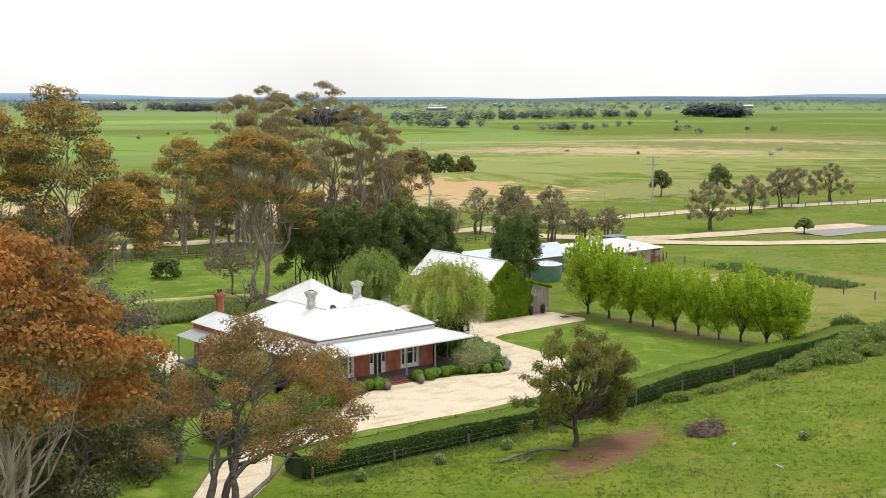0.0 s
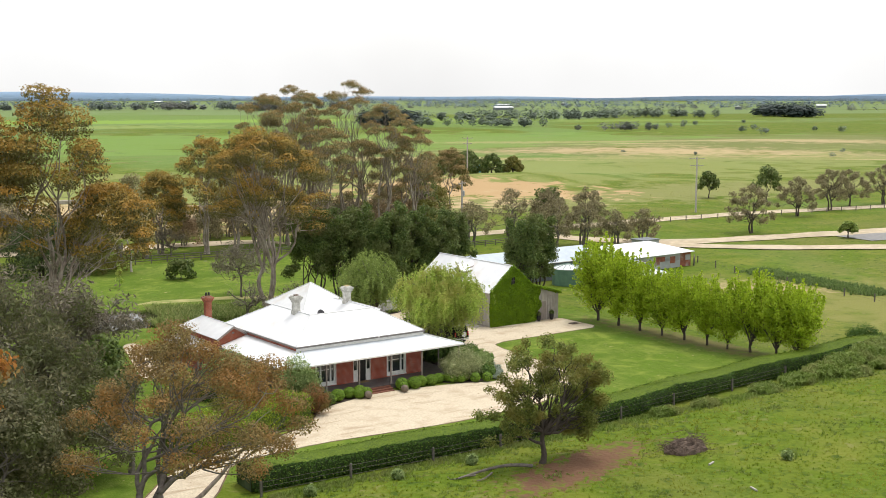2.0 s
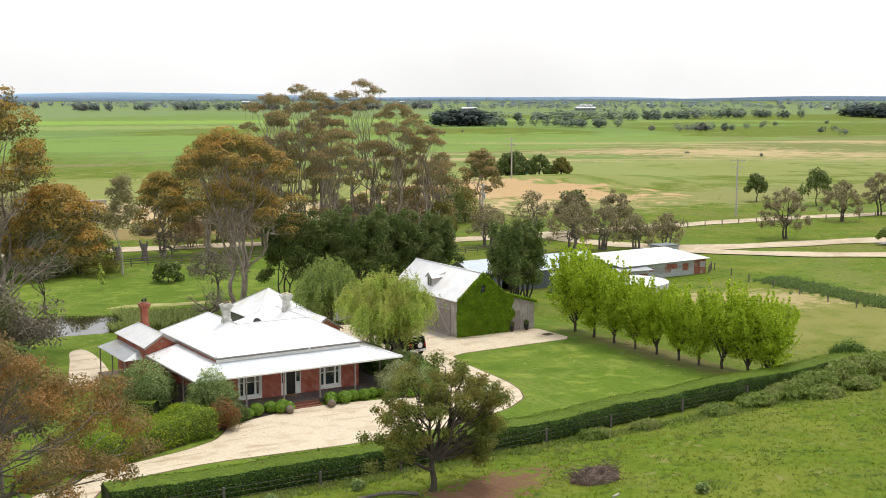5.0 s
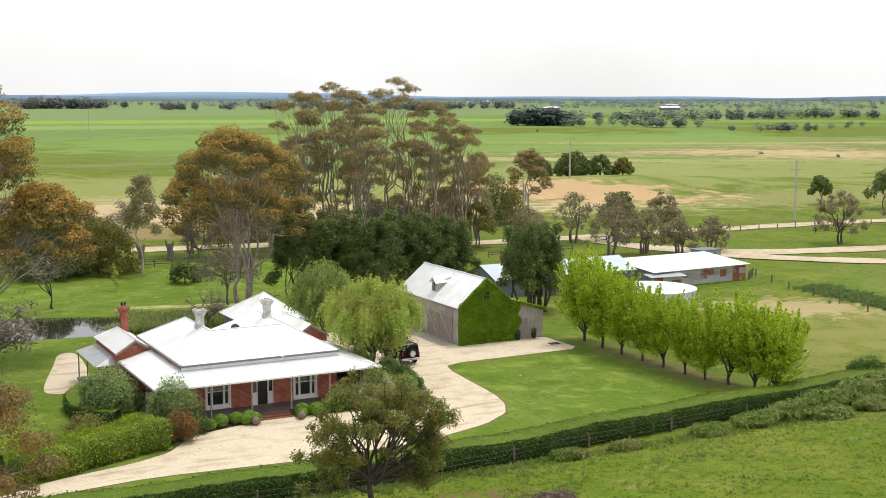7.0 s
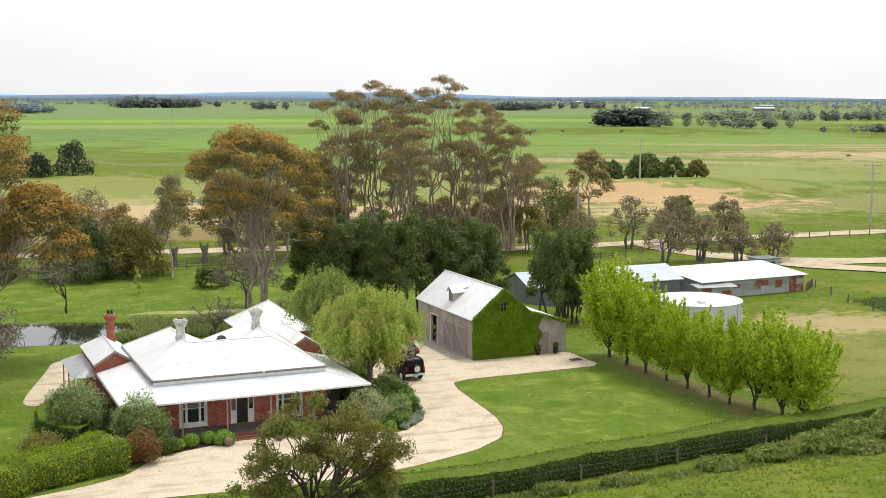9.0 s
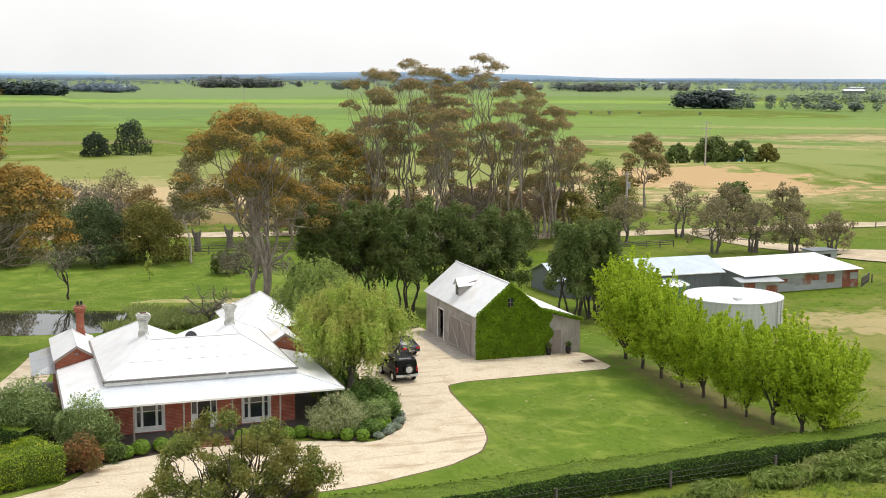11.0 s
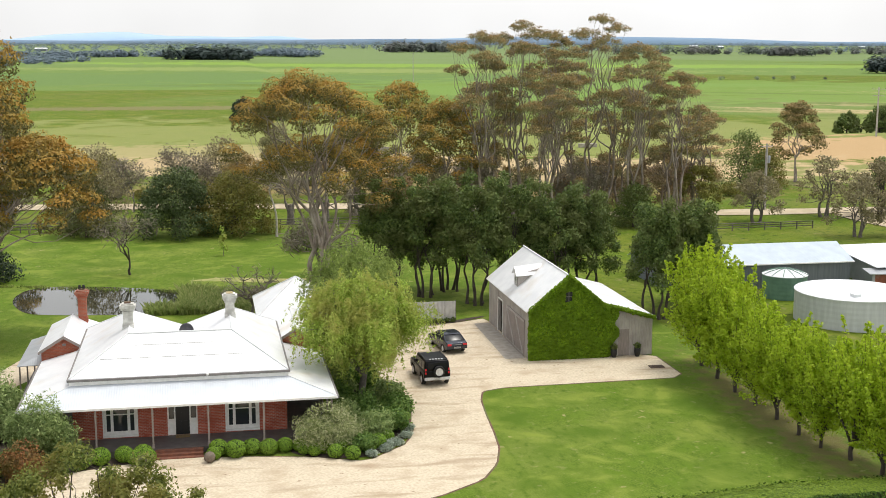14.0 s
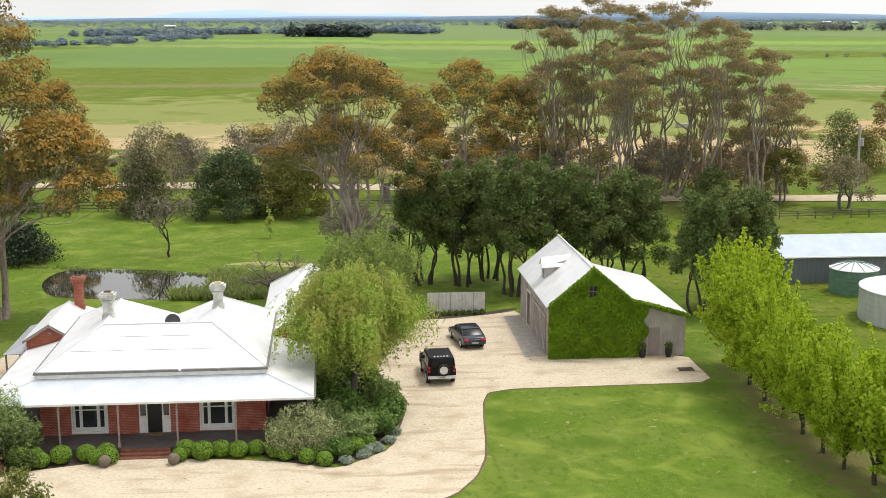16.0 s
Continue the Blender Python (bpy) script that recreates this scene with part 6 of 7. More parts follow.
SPOT = [(-3.0, 6.2), (-2.2, 7.3), (-1.1, 8.2), (-0.1, 8.5), (-2.6, 5.1), (-3.4, 4.5), (1.8, 8.0), (3.0, 8.3), (4.2, 7.6), (5.0, 6.7), (3.3, 6.9), (4.8, 5.7), (3.6, 4.6), (4.7, 4.3), (4.8, 3.1), (3.7, 2.7), (2.8, 3.6), (4.3, 2.0), (2.5, 2.5), (-2.6, 3.5), (-1.6, 4.0), (-3.0, 2.8), (0.0, 6.7), (0.8, 5.2), (-1.0, 5.7), (1.4, 7.2), (2.4, 5.4)]
cl = []
for x, z in SPOT:
    for k in range(4):
        b = rq.uniform(0.4, 0.8)
        cl.append(((x * 0.9 + rq.normal(0, 0.5), rq.normal(0, 1.1), z * 0.9 + rq.normal(0, 0.4)), (b, b, b * rq.uniform(0.7, 1.1))))
tree("paddock_tree", (1.1, -29.0, 0.62), "lone olive-leaved tree in the paddock with a dark slender trunk", cl, 2.2, 0.25, L_PADD, M_BARKD, 60000, 0.075, 221, stems=1, twigs=1, inner=0.1, dome=0.15, wild=0.9, long=2.2)

# gums in the near corner of the garden
cl = umbrella(R(231), 12.4, 7.0, 4.0, 34, 1.2, 0.65, cx=1.8)
cl += [((7.6, 0.5, 8.0), (1.8, 1.5, 0.9)), ((9.2, 0.2, 6.8), (1.3, 1.2, 0.7)), ((5.4, -1, 9.6), (1.7, 1.5, 0.9)), ((1.6, 0, 12.0), (1.4, 1.4, 1.0)), ((8.2, 1, 9.0), (1.4, 1.3, 0.8)), ((6.5, -0.5, 5.2), (1.5, 1.3, 0.8)), ((3.4, -1.2, 5.0), (1.5, 1.3, 0.9)), ((9.8, 0.2, 5.4), (1.2, 1.1, 0.6))]
near_gum = tree("gum_tree", (-27, -28.0, 0.6), "sprawling gum tree with rusty olive foliage and leaning pale limbs", cl, 3.2, 0.34, L_NEAR, M_BARKG, 56000, 0.085, 232, stems=3, group="gum trees", twigs=4, inner=0.3, root=0.5, dome=0.45)
near_limb = limb(R(236), (0.3, 0.2, 0.9), (10.3, 0.5, 5.1), 0.2, 0.03, 0.05, 9, -0.05)
V, F = tubes([near_limb, limb(R(237), near_limb[0][5], (8.5, 1.1, 6.5), 0.07, 0.015, 0.08, 6)], 7)
fast("leaning_limb", V, F, M_BARK, near_gum, True)
cl = umbrella(R(241), 21.0, 5.6, 14.2, 34, 1.35, 0.6)
cl += [((4.4, 0.4, 13.4), (1.4, 1.3, 0.8)), ((5.4, -0.8, 15.6), (1.4, 1.3, 0.8))]
tree("gum_tree", (-46.8, -46.5, 0.65), "gum tree with bright orange-brown foliage", cl, 5.0, 0.36, L_ORANGE, M_BARK, 46000, 0.12, 242, stems=2, group="gum trees", twigs=2, inner=0.5, dome=0.6, under=L_NEAR, split=-0.1)
cl = umbrella(R(246), 10.0, 4.6, 3.6, 18, 1.35, 0.7)
tree("gum_tree", (-34.5, -24.5, 0.3), "sprawling gum tree with olive-brown foliage", cl, 2.5, 0.28, L_MOSS, M_BARKG, 22000, 0.125, 247, stems=3, group="gum trees", twigs=3, inner=0.3)
bare_tree("gnarled_tree", (-31, -18.5, 0), "gnarled grey tree with thin new growth", 9.0, 1.3, 0.3, M_BARKG, 251, fork=0.2, twig=L_MOSS, thick=26)
GNARL = [(-14, 13.5, 9.2), (-20.5, 12, 9.6), (-26, 8, 10.2), (-18, 20.5, 9.6), (-25.5, 18, 10.5), (-33, 14, 10), (-31, 2, 9.5), (-24.5, -1, 8.2), (-36, -6, 9.5), (-27.5, -9.5, 8.6), (-22, -12.5, 6.6), (-34, -14, 9.0)]
for i, (x, y, h) in enumerate(GNARL):
    bare_tree("gnarled_tree", (x, y, 0), "gnarled " + ("mossy green" if i > 6 else "grey-brown") + " tree with tangled twiggy crown", h, 1.5, 0.3, M_BARKG, 252 + i, fork=0.2, twig=L_MOSS if i % 3 or i > 6 else L_GREY, thick=26 if i > 6 else 18, group="gnarled garden trees")
tree("round_tree", (-17, 6, 0), "dark glossy evergreen tree", umbrella(R(256), 6.2, 2.4, 1.6, 12, 1.1, 0.9), 1.5, 0.16, L_DARK, M_BARKD, 3000, 0.24, 257, dome=0.0)

# grey-brown undergrowth below the tall gums
rgu = R(880)
for i in range(9):
    x = 36 + i * 5.4 + rgu.uniform(-2.0, 2.0)
    y = rgu.uniform(100, 116)
    h = rgu.uniform(5.5, 9.5)
    tree("scrub_tree", (x, y, ground_z(x, y)), "dense grey-brown twiggy tree below the tall gums", umbrella(R(881 + i), h, min(4.2, h * 0.42), h * 0.1, 28, 1.05, 0.85), h * 0.2, 0.15, (L_BROWN, L_OLD, L_BROWN, L_TALLIN)[i % 4], M_BARKG, 4000, 0.2, 1500 + i, stems=3, twigs=1, inner=0.2, dome=0.0, wild=0.9, group="undergrowth below the gums")
# the scrubby belt along the road
rgs = R(900)
for i in range(23):
    x = -34 + i * 5.3 + rgs.uniform(-2, 2)
    y = (114 if i % 3 else 97) + rgs.uniform(-4, 12)
    h = rgs.uniform(4.5, 9.0)
    if i % 4 == 1:
        tree("scrub_tree", (x, y, ground_z(x, y)), "scrubby olive-brown tree in the roadside belt", umbrella(R(910 + i), h, h * 0.42, h * 0.3, 14, h * 0.13, 0.75), h * 0.3, 0.16, L_GUM2 if i % 8 == 1 else L_OLIVE, M_BARKG, 3600, 0.22, 940 + i, stems=2, twigs=2, inner=0.2, group="roadside scrub")
    else:
        bare_tree("scrub_tree", (x, y, ground_z(x, y)), "grey-brown twiggy tree in the roadside belt", h, 1.3, 0.16, M_BARKG, 910 + i, fork=0.2, twig=L_GREY if i % 3 else None, group="roadside scrub")
for i in range(20):
    x, y = -30 + i * 7 + rgs.uniform(-3, 3), 122 + rgs.uniform(-6, 26)
    r = rgs.uniform(1.2, 2.8)
    shrub("scrub_bush", (x, y, ground_z(x, y)), "low " + ("brown-grey" if i % 2 else "dark green") + " bush in rough grass", (r, r, r * 0.5), L_GREY if i % 2 else L_OLIVE, 500, 0.36, 970 + i, group="roadside bushes")
# scattered old trees in the right-hand paddock
for i, (x, y, h, w, m) in enumerate([(137.8, 67.6, 10, 1.2, L_OLD), (173, 84, 9.0, 1.2, L_OLD), (190, 88, 10, 1.15, L_OLD), (203, 92, 9.5, 1.2, L_OLD), (214, 90, 10, 1.15, L_OLD), (98.5, 73, 8.2, 0.9, None), (103.5, 70, 6.5, 1.0, None), (110, 69.5, 6.5, 1.0, None), (92.5, 74, 8.8, 0.8, None), (105, 90, 9, 1.2, L_MOSS), (97, 92, 9.5, 1.1, None), (118, 93, 8.5, 1.2, L_MOSS), (84.5, 88.2, 8, 1.2, None)]):
    rg = R(260 + i)
    r = h * (0.56 if m else 0.5)
    cl = umbrella(rg, h, r, h * 0.2, 26, 0.9, 0.85) + [((r * 0.7 * rg.uniform(-1, 1), r * 0.7 * rg.uniform(-1, 1), h * rg.uniform(0.3, 0.75)), (0.8, 0.8, 0.7)) for _ in range(10)]
    tree("old_tree", (x, y, ground_z(x, y)), "old " + ("twiggy grey-brown tree with crooked limbs" if m is None else "grey-brown tree with thin mossy crown"), cl, h * 0.22, 0.26, L_OLD, M_BARKD if m else M_BARKG, 6500 if m else 3600, 0.16, 700 + i, stems=2 if m else 4, group="old trees by the road", twigs=3, inner=0.1, dome=0.2, wild=0.95, long=2.4, root=0.5)
for i, (x, y, h, r) in enumerate([(193, 128, 7.5, 3.0), (197, 112, 9.5, 3.6), (146, 51, 3.4, 1.7), (110, 96, 9, 3.2)]):
    tree("round_tree", (x, y, ground_z(x, y)), "rounded dark green tree beside the road", umbrella(R(280 + i), h, r, h * 0.35, 12, h * 0.16, 0.85), h * 0.25, 0.2, L_DARK if i != 2 else L_WILLOW2, M_BARKD, 2400, 0.34, 285 + i, dome=0.0)
# gum and brown roadside trees between the road and the dry hump
cl = umbrella(R(291), 15.4, 4.8, 7.0, 24, 1.4, 0.75) + [((-2.0, 0, 5.0), (1.4, 1.4, 1.0)), ((2.2, 0.6, 5.6), (1.4, 1.4, 1.0))] + [((4.4, 0, 8.2), (1.3, 1.3, 0.8)), ((-3.6, 0.5, 6.0), (1.3, 1.3, 0.8))]
tree("gum_tree", (113.8, 134.7, ground_z(113.8, 134.7)), "slender gum tree with rusty crown beyond the road", cl, 4.5, 0.24, L_GUM2, M_BARK, 13000, 0.2, 292, stems=2, group="gum trees", twigs=1, dome=0.7, under=L_GUMIN)
cl = umbrella(R(293), 10.4, 5.8, 3.0, 26, 1.3, 0.7)
tree("scrub_tree", (75.3, 101.5, ground_z(75.3, 101.5)), "broad brown twiggy tree with pale trunk by the road", cl, 3.0, 0.26, L_BROWN, M_BARK, 16000, 0.15, 294, stems=2, twigs=3, inner=0.2, dome=0.4, wild=0.9)
# trees and bushes of the middle distance
for i, (x, y, h, r) in enumerate([(30, 306, 11, 6), (19, 300, 7.5, 4.5), (178, 216, 7.2, 4.6), (187, 212, 6.2, 4.6), (171, 220, 6.0, 3.6), (182, 218, 7.8, 4.2), (193, 209, 5.2, 3.6)]):
    tree("round_tree", (x, y, ground_z(x, y)), "dark rounded tree in the middle of the paddocks", umbrella(R(300 + i), h, r, h * 0.1, 24, h * 0.17, 0.85) + [((r * 0.7 * math.cos(q), r * 0.7 * math.sin(q), h * 0.14), (h * 0.2, h * 0.2, h * 0.16)) for q in (0.4, 1.9, 3.4, 4.9)], h * 0.2, 0.3, [L_PINE, L_PINE, L_DARK, L_DARK, L_DARK, L_DARK, L_OLIVE][i], M_BARKD, 3600, 0.38, 310 + i, dome=0.0)

# ---- hedges and shrubs ----


def hedge(name, line, width, hgt, leaf, label, per_m=420, size=0.13, seed=1, rough=0.12, kind="", step=0.5, z=None):
    """A clipped hedge along a line: an inside coloured dark as in shade, and a skin of leaves."""
    rng = np.random.default_rng(seed)
    ob = thing(name, (line[0][0], line[0][1], 0), label, "hedge", "", kind)
    pts = []
    for (ax, ay), (bx, by) in zip(line, line[1:]):
        n = max(2, int(math.hypot(bx - ax, by - ay) / step))
        pts += [(ax + (bx - ax) * i / n, ay + (by - ay) * i / n) for i in range(n)]
    pts = np.array(pts + [line[-1]])
    for _ in range(8):
        pts[1:-1] = (pts[:-2] + 2 * pts[1:-1] + pts[2:]) / 4
    d = unit(np.gradient(pts, axis=0))
    nr = np.stack([-d[:, 1], d[:, 0]], -1)
    gz = height(pts[:, 0], pts[:, 1])
    k = len(pts)
    prof = [(-0.44, 0.0), (-0.5, 0.3), (-0.49, 0.8), (-0.4, 0.96), (-0.15, 1.0), (0.15, 1.0), (0.4, 0.96), (0.49, 0.8), (0.5, 0.3), (0.44, 0.0)]
    s = np.arange(k)
    wob = 1 + rough * (np.sin(s * 0.31) * 0.5 + np.sin(s * 0.83 + 1) * 0.35 + rng.normal(0, 0.25, k))
    topw = 1 + rough * 0.5 * (np.sin(s * 0.23 + 2) * 0.6 + rng.normal(0, 0.15, k))
    base = np.array([line[0][0], line[0][1]])
    cols = []
    for a, b in prof:
        c = pts + nr * (a * width * wob)[:, None] - base
        cols.append(np.column_stack([c, gz + b * hgt * topw]))
    G = np.stack(cols, 1)
    m = len(prof)
    V = (G * 1.0).reshape(-1, 3)
    core = G.copy()
    mid = core.mean(1, keepdims=True)
    core = mid + (core - mid) * 0.93
    core[:, :, 2] = np.maximum(core[:, :, 2], gz[:, None] - 0.05)
    i, j = np.meshgrid(np.arange(k - 1), np.arange(m - 1))
    a = (i * m + j).ravel()
    F = np.stack([a, a + 1, a + m + 1, a + m], -1)
    caps = np.array([[0, 2, 7, 9], [2, 4, 5, 7]])
    F = np.concatenate([F, caps, caps[:, ::-1] + (k - 1) * m])
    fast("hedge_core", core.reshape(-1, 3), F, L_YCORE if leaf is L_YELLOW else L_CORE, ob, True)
    length = np.linalg.norm(np.diff(pts, axis=0), axis=1).sum()
    n = int(length * per_m)
    ii, jj = rng.integers(0, k - 1, n), np.concatenate([rng.integers(0, m - 1, n - n // 4), rng.integers(3, 6, n // 4)])
    u, v = rng.random((n, 1)), rng.random((n, 1))
    P = (G[ii, jj] * (1 - u) + G[ii + 1, jj] * u) * (1 - v) + (G[ii, jj + 1] * (1 - u) + G[ii + 1, jj + 1] * u) * v
    N = unit(P - (mid[ii, 0] - np.array([0, 0, 0.3])))
    P = P + N * rng.normal(0, 0.05 + rough * 0.25, (n, 1))
    # Top skin and leaves get the lit tone, sides keep the shaded one.
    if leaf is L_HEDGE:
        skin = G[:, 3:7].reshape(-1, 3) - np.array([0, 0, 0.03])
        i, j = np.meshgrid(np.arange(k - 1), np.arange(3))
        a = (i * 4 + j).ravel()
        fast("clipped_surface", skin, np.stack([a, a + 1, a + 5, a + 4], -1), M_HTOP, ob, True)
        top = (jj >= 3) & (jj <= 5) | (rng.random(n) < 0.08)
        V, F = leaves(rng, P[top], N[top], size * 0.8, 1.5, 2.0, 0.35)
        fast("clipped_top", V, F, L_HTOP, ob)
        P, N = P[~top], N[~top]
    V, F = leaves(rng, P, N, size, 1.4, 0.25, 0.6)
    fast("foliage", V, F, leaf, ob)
    return ob


# Lit green for the top; insides darkened for shade behind the leaves.
M_HTOP = surface("lit_clipped_hedge_surface", (0.1, 0.165, 0.013), (0.17, 0.25, 0.02), 6.0, 0.95, 0.6, c3=(0.075, 0.125, 0.012), scale3=1.2, dist=0.05)
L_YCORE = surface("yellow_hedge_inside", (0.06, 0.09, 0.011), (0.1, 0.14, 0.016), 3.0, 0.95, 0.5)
L_CORE = surface("shade_dark_hedge_inside", (0.022, 0.04, 0.008), (0.036, 0.06, 0.011), 3.0, 0.95, 0.5)
hedge("boundary_hedge", [(-17.3, -20.2), (-10, -20.6), (-2, -21.0), (8, -21.2), (16, -20.9), (24, -20.0), (32, -19.3), (40, -18.9), (46, -18.6), (52, -18.0), (58, -17.0)], 2.5, 1.6, L_HEDGE, "long clipped boundary hedge with shade-toned sides and light-toned flat top", 1250, 0.1, 11, 0.16)
hedge("garden_hedge", [(-17.5, -9.9), (-13, -9.0), (-9, -7.6), (-6.0, -6.0)], 3.3, 2.1, L_YELLOW, "rounded yellow-green garden hedge by the drive", 1500, 0.1, 13, 0.3)
hedge("garden_hedge", [(-7.4, 10.6), (-9.0, 8), (-9.3, 4), (-8.4, 1.4), (-7.0, 0.4)], 1.3, 1.25, L_HEDGE, "clipped low green garden hedge", 500, 0.11, 14, 0.08)

shrub("blossom_shrub", (13.6, -3.2, 0), "wide arching shrub with pale blossom beside the verandah", (2.5, 1.7, 1.5), L_BLOSSOM, 8000, 0.1, 401, long=2.6)
shrub("sage_shrub", (-7.0, 2.8, 0), "large feathery grey-green shrub", (2.6, 2.2, 2.2), L_SAGE, 7000, 0.13, 402, long=3.2)
shrub("sage_shrub", (-3.4, -2.6, 0), "feathery silver-green shrub before the verandah", (2.1, 1.7, 2.1), L_SAGE, 7000, 0.12, 403, long=3.2)
shrub("bronze_shrub", (-3.9, -6.3, 0), "round bronze-red shrub at the drive's edge", (1.5, 1.3, 1.35), L_RED, 2600, 0.13, 404)
shrub("sage_shrub", (-10.5, -4.0, 0), "loose olive green shrub", (1.8, 1.8, 1.3), L_OLIVE, 2200, 0.14, 415)
shrub("dark_shrub", (-1.9, -4.6, 0), "low dark blue-green shrub", (1.0, 0.8, 0.75), L_DARK, 1000, 0.14, 405)
shrub("dark_shrub", (-5.6, -4.8, 0), "low dark green shrub under taller ones", (1.4, 1.2, 0.9), L_DARK, 1200, 0.14, 406)
for i, (x, y, r, h) in enumerate([(16.6, -2.0, 1.3, 1.0), (18.0, -0.5, 1.2, 0.85), (18.6, 2.2, 1.3, 0.9), (18.4, 5.0, 1.4, 1.0), (16.4, 1.2, 1.4, 1.2), (17.2, 8.6, 1.6, 1.2), (15.2, 0.0, 1.0, 1.1), (15.6, -4.2, 0.9, 0.6), (15.0, 3.4, 1.1, 1.3), (15.3, 6.0, 1.2, 1.3), (15.6, 8.6, 1.2, 1.2)]):
    shrub("bed_shrub", (x, y, 0.03), "fresh green leafy shrub in the mulched bed", (r, r, h), L_BED if i % 3 else L_SAGE, 1500, 0.17, 420 + i, group="shrubs of the drive bed", long=2.2)
for i, (x, y, r) in enumerate([(16.0, -5.2, 0.45), (17.0, -4.3, 0.5), (17.8, -3.3, 0.55), (18.6, -2.0, 0.5), (19.0, -0.6, 0.5), (17.2, -3.6, 0.45)]):
    shrub("silver_plant", (x, y, 0.03), "low silver-leaved edging plant", (r, r, 0.25), L_SILVER, 420, 0.1, 440 + i, group="silver edging plants")
for i in range(9):
    shrub("low_plant", (23.5 + i * 0.55, 28.6 + i * 0.05, 0.03), "small dark green plant below the screen", (0.3, 0.28, 0.24), L_DARK, 200, 0.1, 460 + i, group="plants below the screen")


def ball(name, x, y, r, seed):
    b = thing(name, (x, y, 0.02), "clipped round box ball in bright green leaf", "box ball", "box balls along the verandah")
    b.rotation_euler = (0, 0, seed * 0.7)
    b.scale = (r, r, r * 0.92)
    return b


BALLS = [(-2.2, -3.9, 0.62), (-1.0, -4.15, 0.5), (-1.5, -3.3, 0.5), (0.0, -3.6, 0.6), (1.35, -3.3, 0.55), (2.0, -3.9, 0.48), (2.45, -3.2, 0.55), (2.75, -3.85, 0.5), (6.6, -3.9, 0.45), (6.9, -3.2, 0.58), (7.9, -3.7, 0.62), (8.9, -3.3, 0.55), (9.9, -3.5, 0.55), (10.9, -3.2, 0.5), (11.8, -3.3, 0.45),
         (12.6, -4.3, 0.45), (13.8, -4.9, 0.48), (14.8, -5.4, 0.48), (14.2, -4.2, 0.5), (15.9, -4.3, 0.5), (16.6, -3.5, 0.52), (13.2, -4.0, 0.45), (17.3, -2.6, 0.45), (12.0, -3.9, 0.42)]
rngb = np.random.default_rng(77)
pb, nb = clump_points(rngb, (0, 0, 0.9), (1.0, 1.0, 0.95), 1900, 0.93)
pb = np.array([0, 0, 0.9]) + nb * rngb.uniform(0.94, 1.02, (len(nb), 1)) * np.array([1, 1, 0.95])
pb[:, 2] = np.maximum(pb[:, 2], 0.03)
vb, fb = leaves(rngb, pb, nb, 0.14, 1.2, 0.1, 0.4)
first_ball = None
for i, (x, y, r) in enumerate(BALLS):
    b = ball("box_ball", x, y, r, i)
    if first_ball is None:
        bm = bmesh.new()
        bmesh.ops.create_icosphere(bm, subdivisions=3, radius=0.93, matrix=Matrix.Translation((0, 0, 0.9)))
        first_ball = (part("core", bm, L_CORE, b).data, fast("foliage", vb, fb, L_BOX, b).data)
    else:
        for nm, me in zip(("core", "foliage"), first_ball):
            o2 = new(nm, me)
            o2.parent = b
for x, y in ((2.55, -4.45), (6.35, -4.45)):
    s = thing("stone_ball", (x, y, 0.03), "weathered brown stone ball beside the steps", "stone ball", "stone balls")
    bm = bmesh.new()
    bmesh.ops.create_icosphere(bm, subdivisions=3, radius=0.34, matrix=Matrix.Translation((0, 0, 0.33)))
    for v in bm.verts:
        v.co += v.co.normalized() * 0.015 * noise.noise(v.co * 6)
    part("stone", bm, surface("brown_stone", (0.2, 0.16, 0.12), (0.13, 0.105, 0.08), 8.0, 0.9, 0.4), s)

# ---- rough growth, reeds and tufts ----


def scatter(name, P, per, size, tall, leaf, label, seed, category):
    """Grassy tufts: blades that splay from each point."""
    rng = np.random.default_rng(seed)
    n = len(P)
    Q = np.repeat(P, per, 0)
    a = rng.uniform(0, 2 * np.pi, (n * per, 1))
    out = np.concatenate([np.cos(a), np.sin(a), np.zeros_like(a)], 1)
    side = np.concatenate([-np.sin(a), np.cos(a), np.zeros_like(a)], 1)
    h = tall * rng.uniform(0.5, 1.25, (n * per, 1)) * np.repeat(rng.uniform(0.5, 1.3, (n, 1)), per, 0)
    b = Q + out * rng.uniform(0, 0.5, (n * per, 1)) * size
    lean = out * h * rng.uniform(0.15, 0.8, (n * per, 1))
    w = side * size * 0.16
    up = np.array([0, 0, 1.0])
    V = np.stack([b - w, b + w, b + lean * 0.5 + up * h * 0.7 + w * 0.7, b + lean + up * h * 0.95], 1).reshape(-1, 3)
    ob = fast(name, V, np.arange(len(V)).reshape(-1, 4), leaf)
    return tagged(ob, label, category, "", "stuff")


def on_ground(x, y):
    return np.column_stack([x, y, height(x, y) - 0.02])


rg = R(500)
n = 26000
x, y = rg.uniform(-34, 78, n), rg.uniform(-62, -23, n)
keep = ((x - 2.5) / 7.5) ** 2 + ((y + 31.2 - 0.27 * (x - 2.5)) / 2.2) ** 2 > 1.0
x, y = x[keep], y[keep]
scatter("paddock_grass", on_ground(x, y), 4, 0.26, 0.12, L_GRASS, "uneven fresh green paddock grass", 501, "grass")
cx, cy = rg.uniform(-30, 70, 150), rg.uniform(-58, -24, 150)
k = rg.integers(0, 150, 2200)
x, y = cx[k] + rg.normal(0, 0.8, 2200), cy[k] + rg.normal(0, 0.5, 2200)
y = np.minimum(y, -23.0)
scatter("paddock_weeds", on_ground(x, y), 6, 0.3, 0.16, L_WEED, "rank grey-green weed tufts in the paddock", 502, "weeds")
x = rg.uniform(-17, 42, 2200)
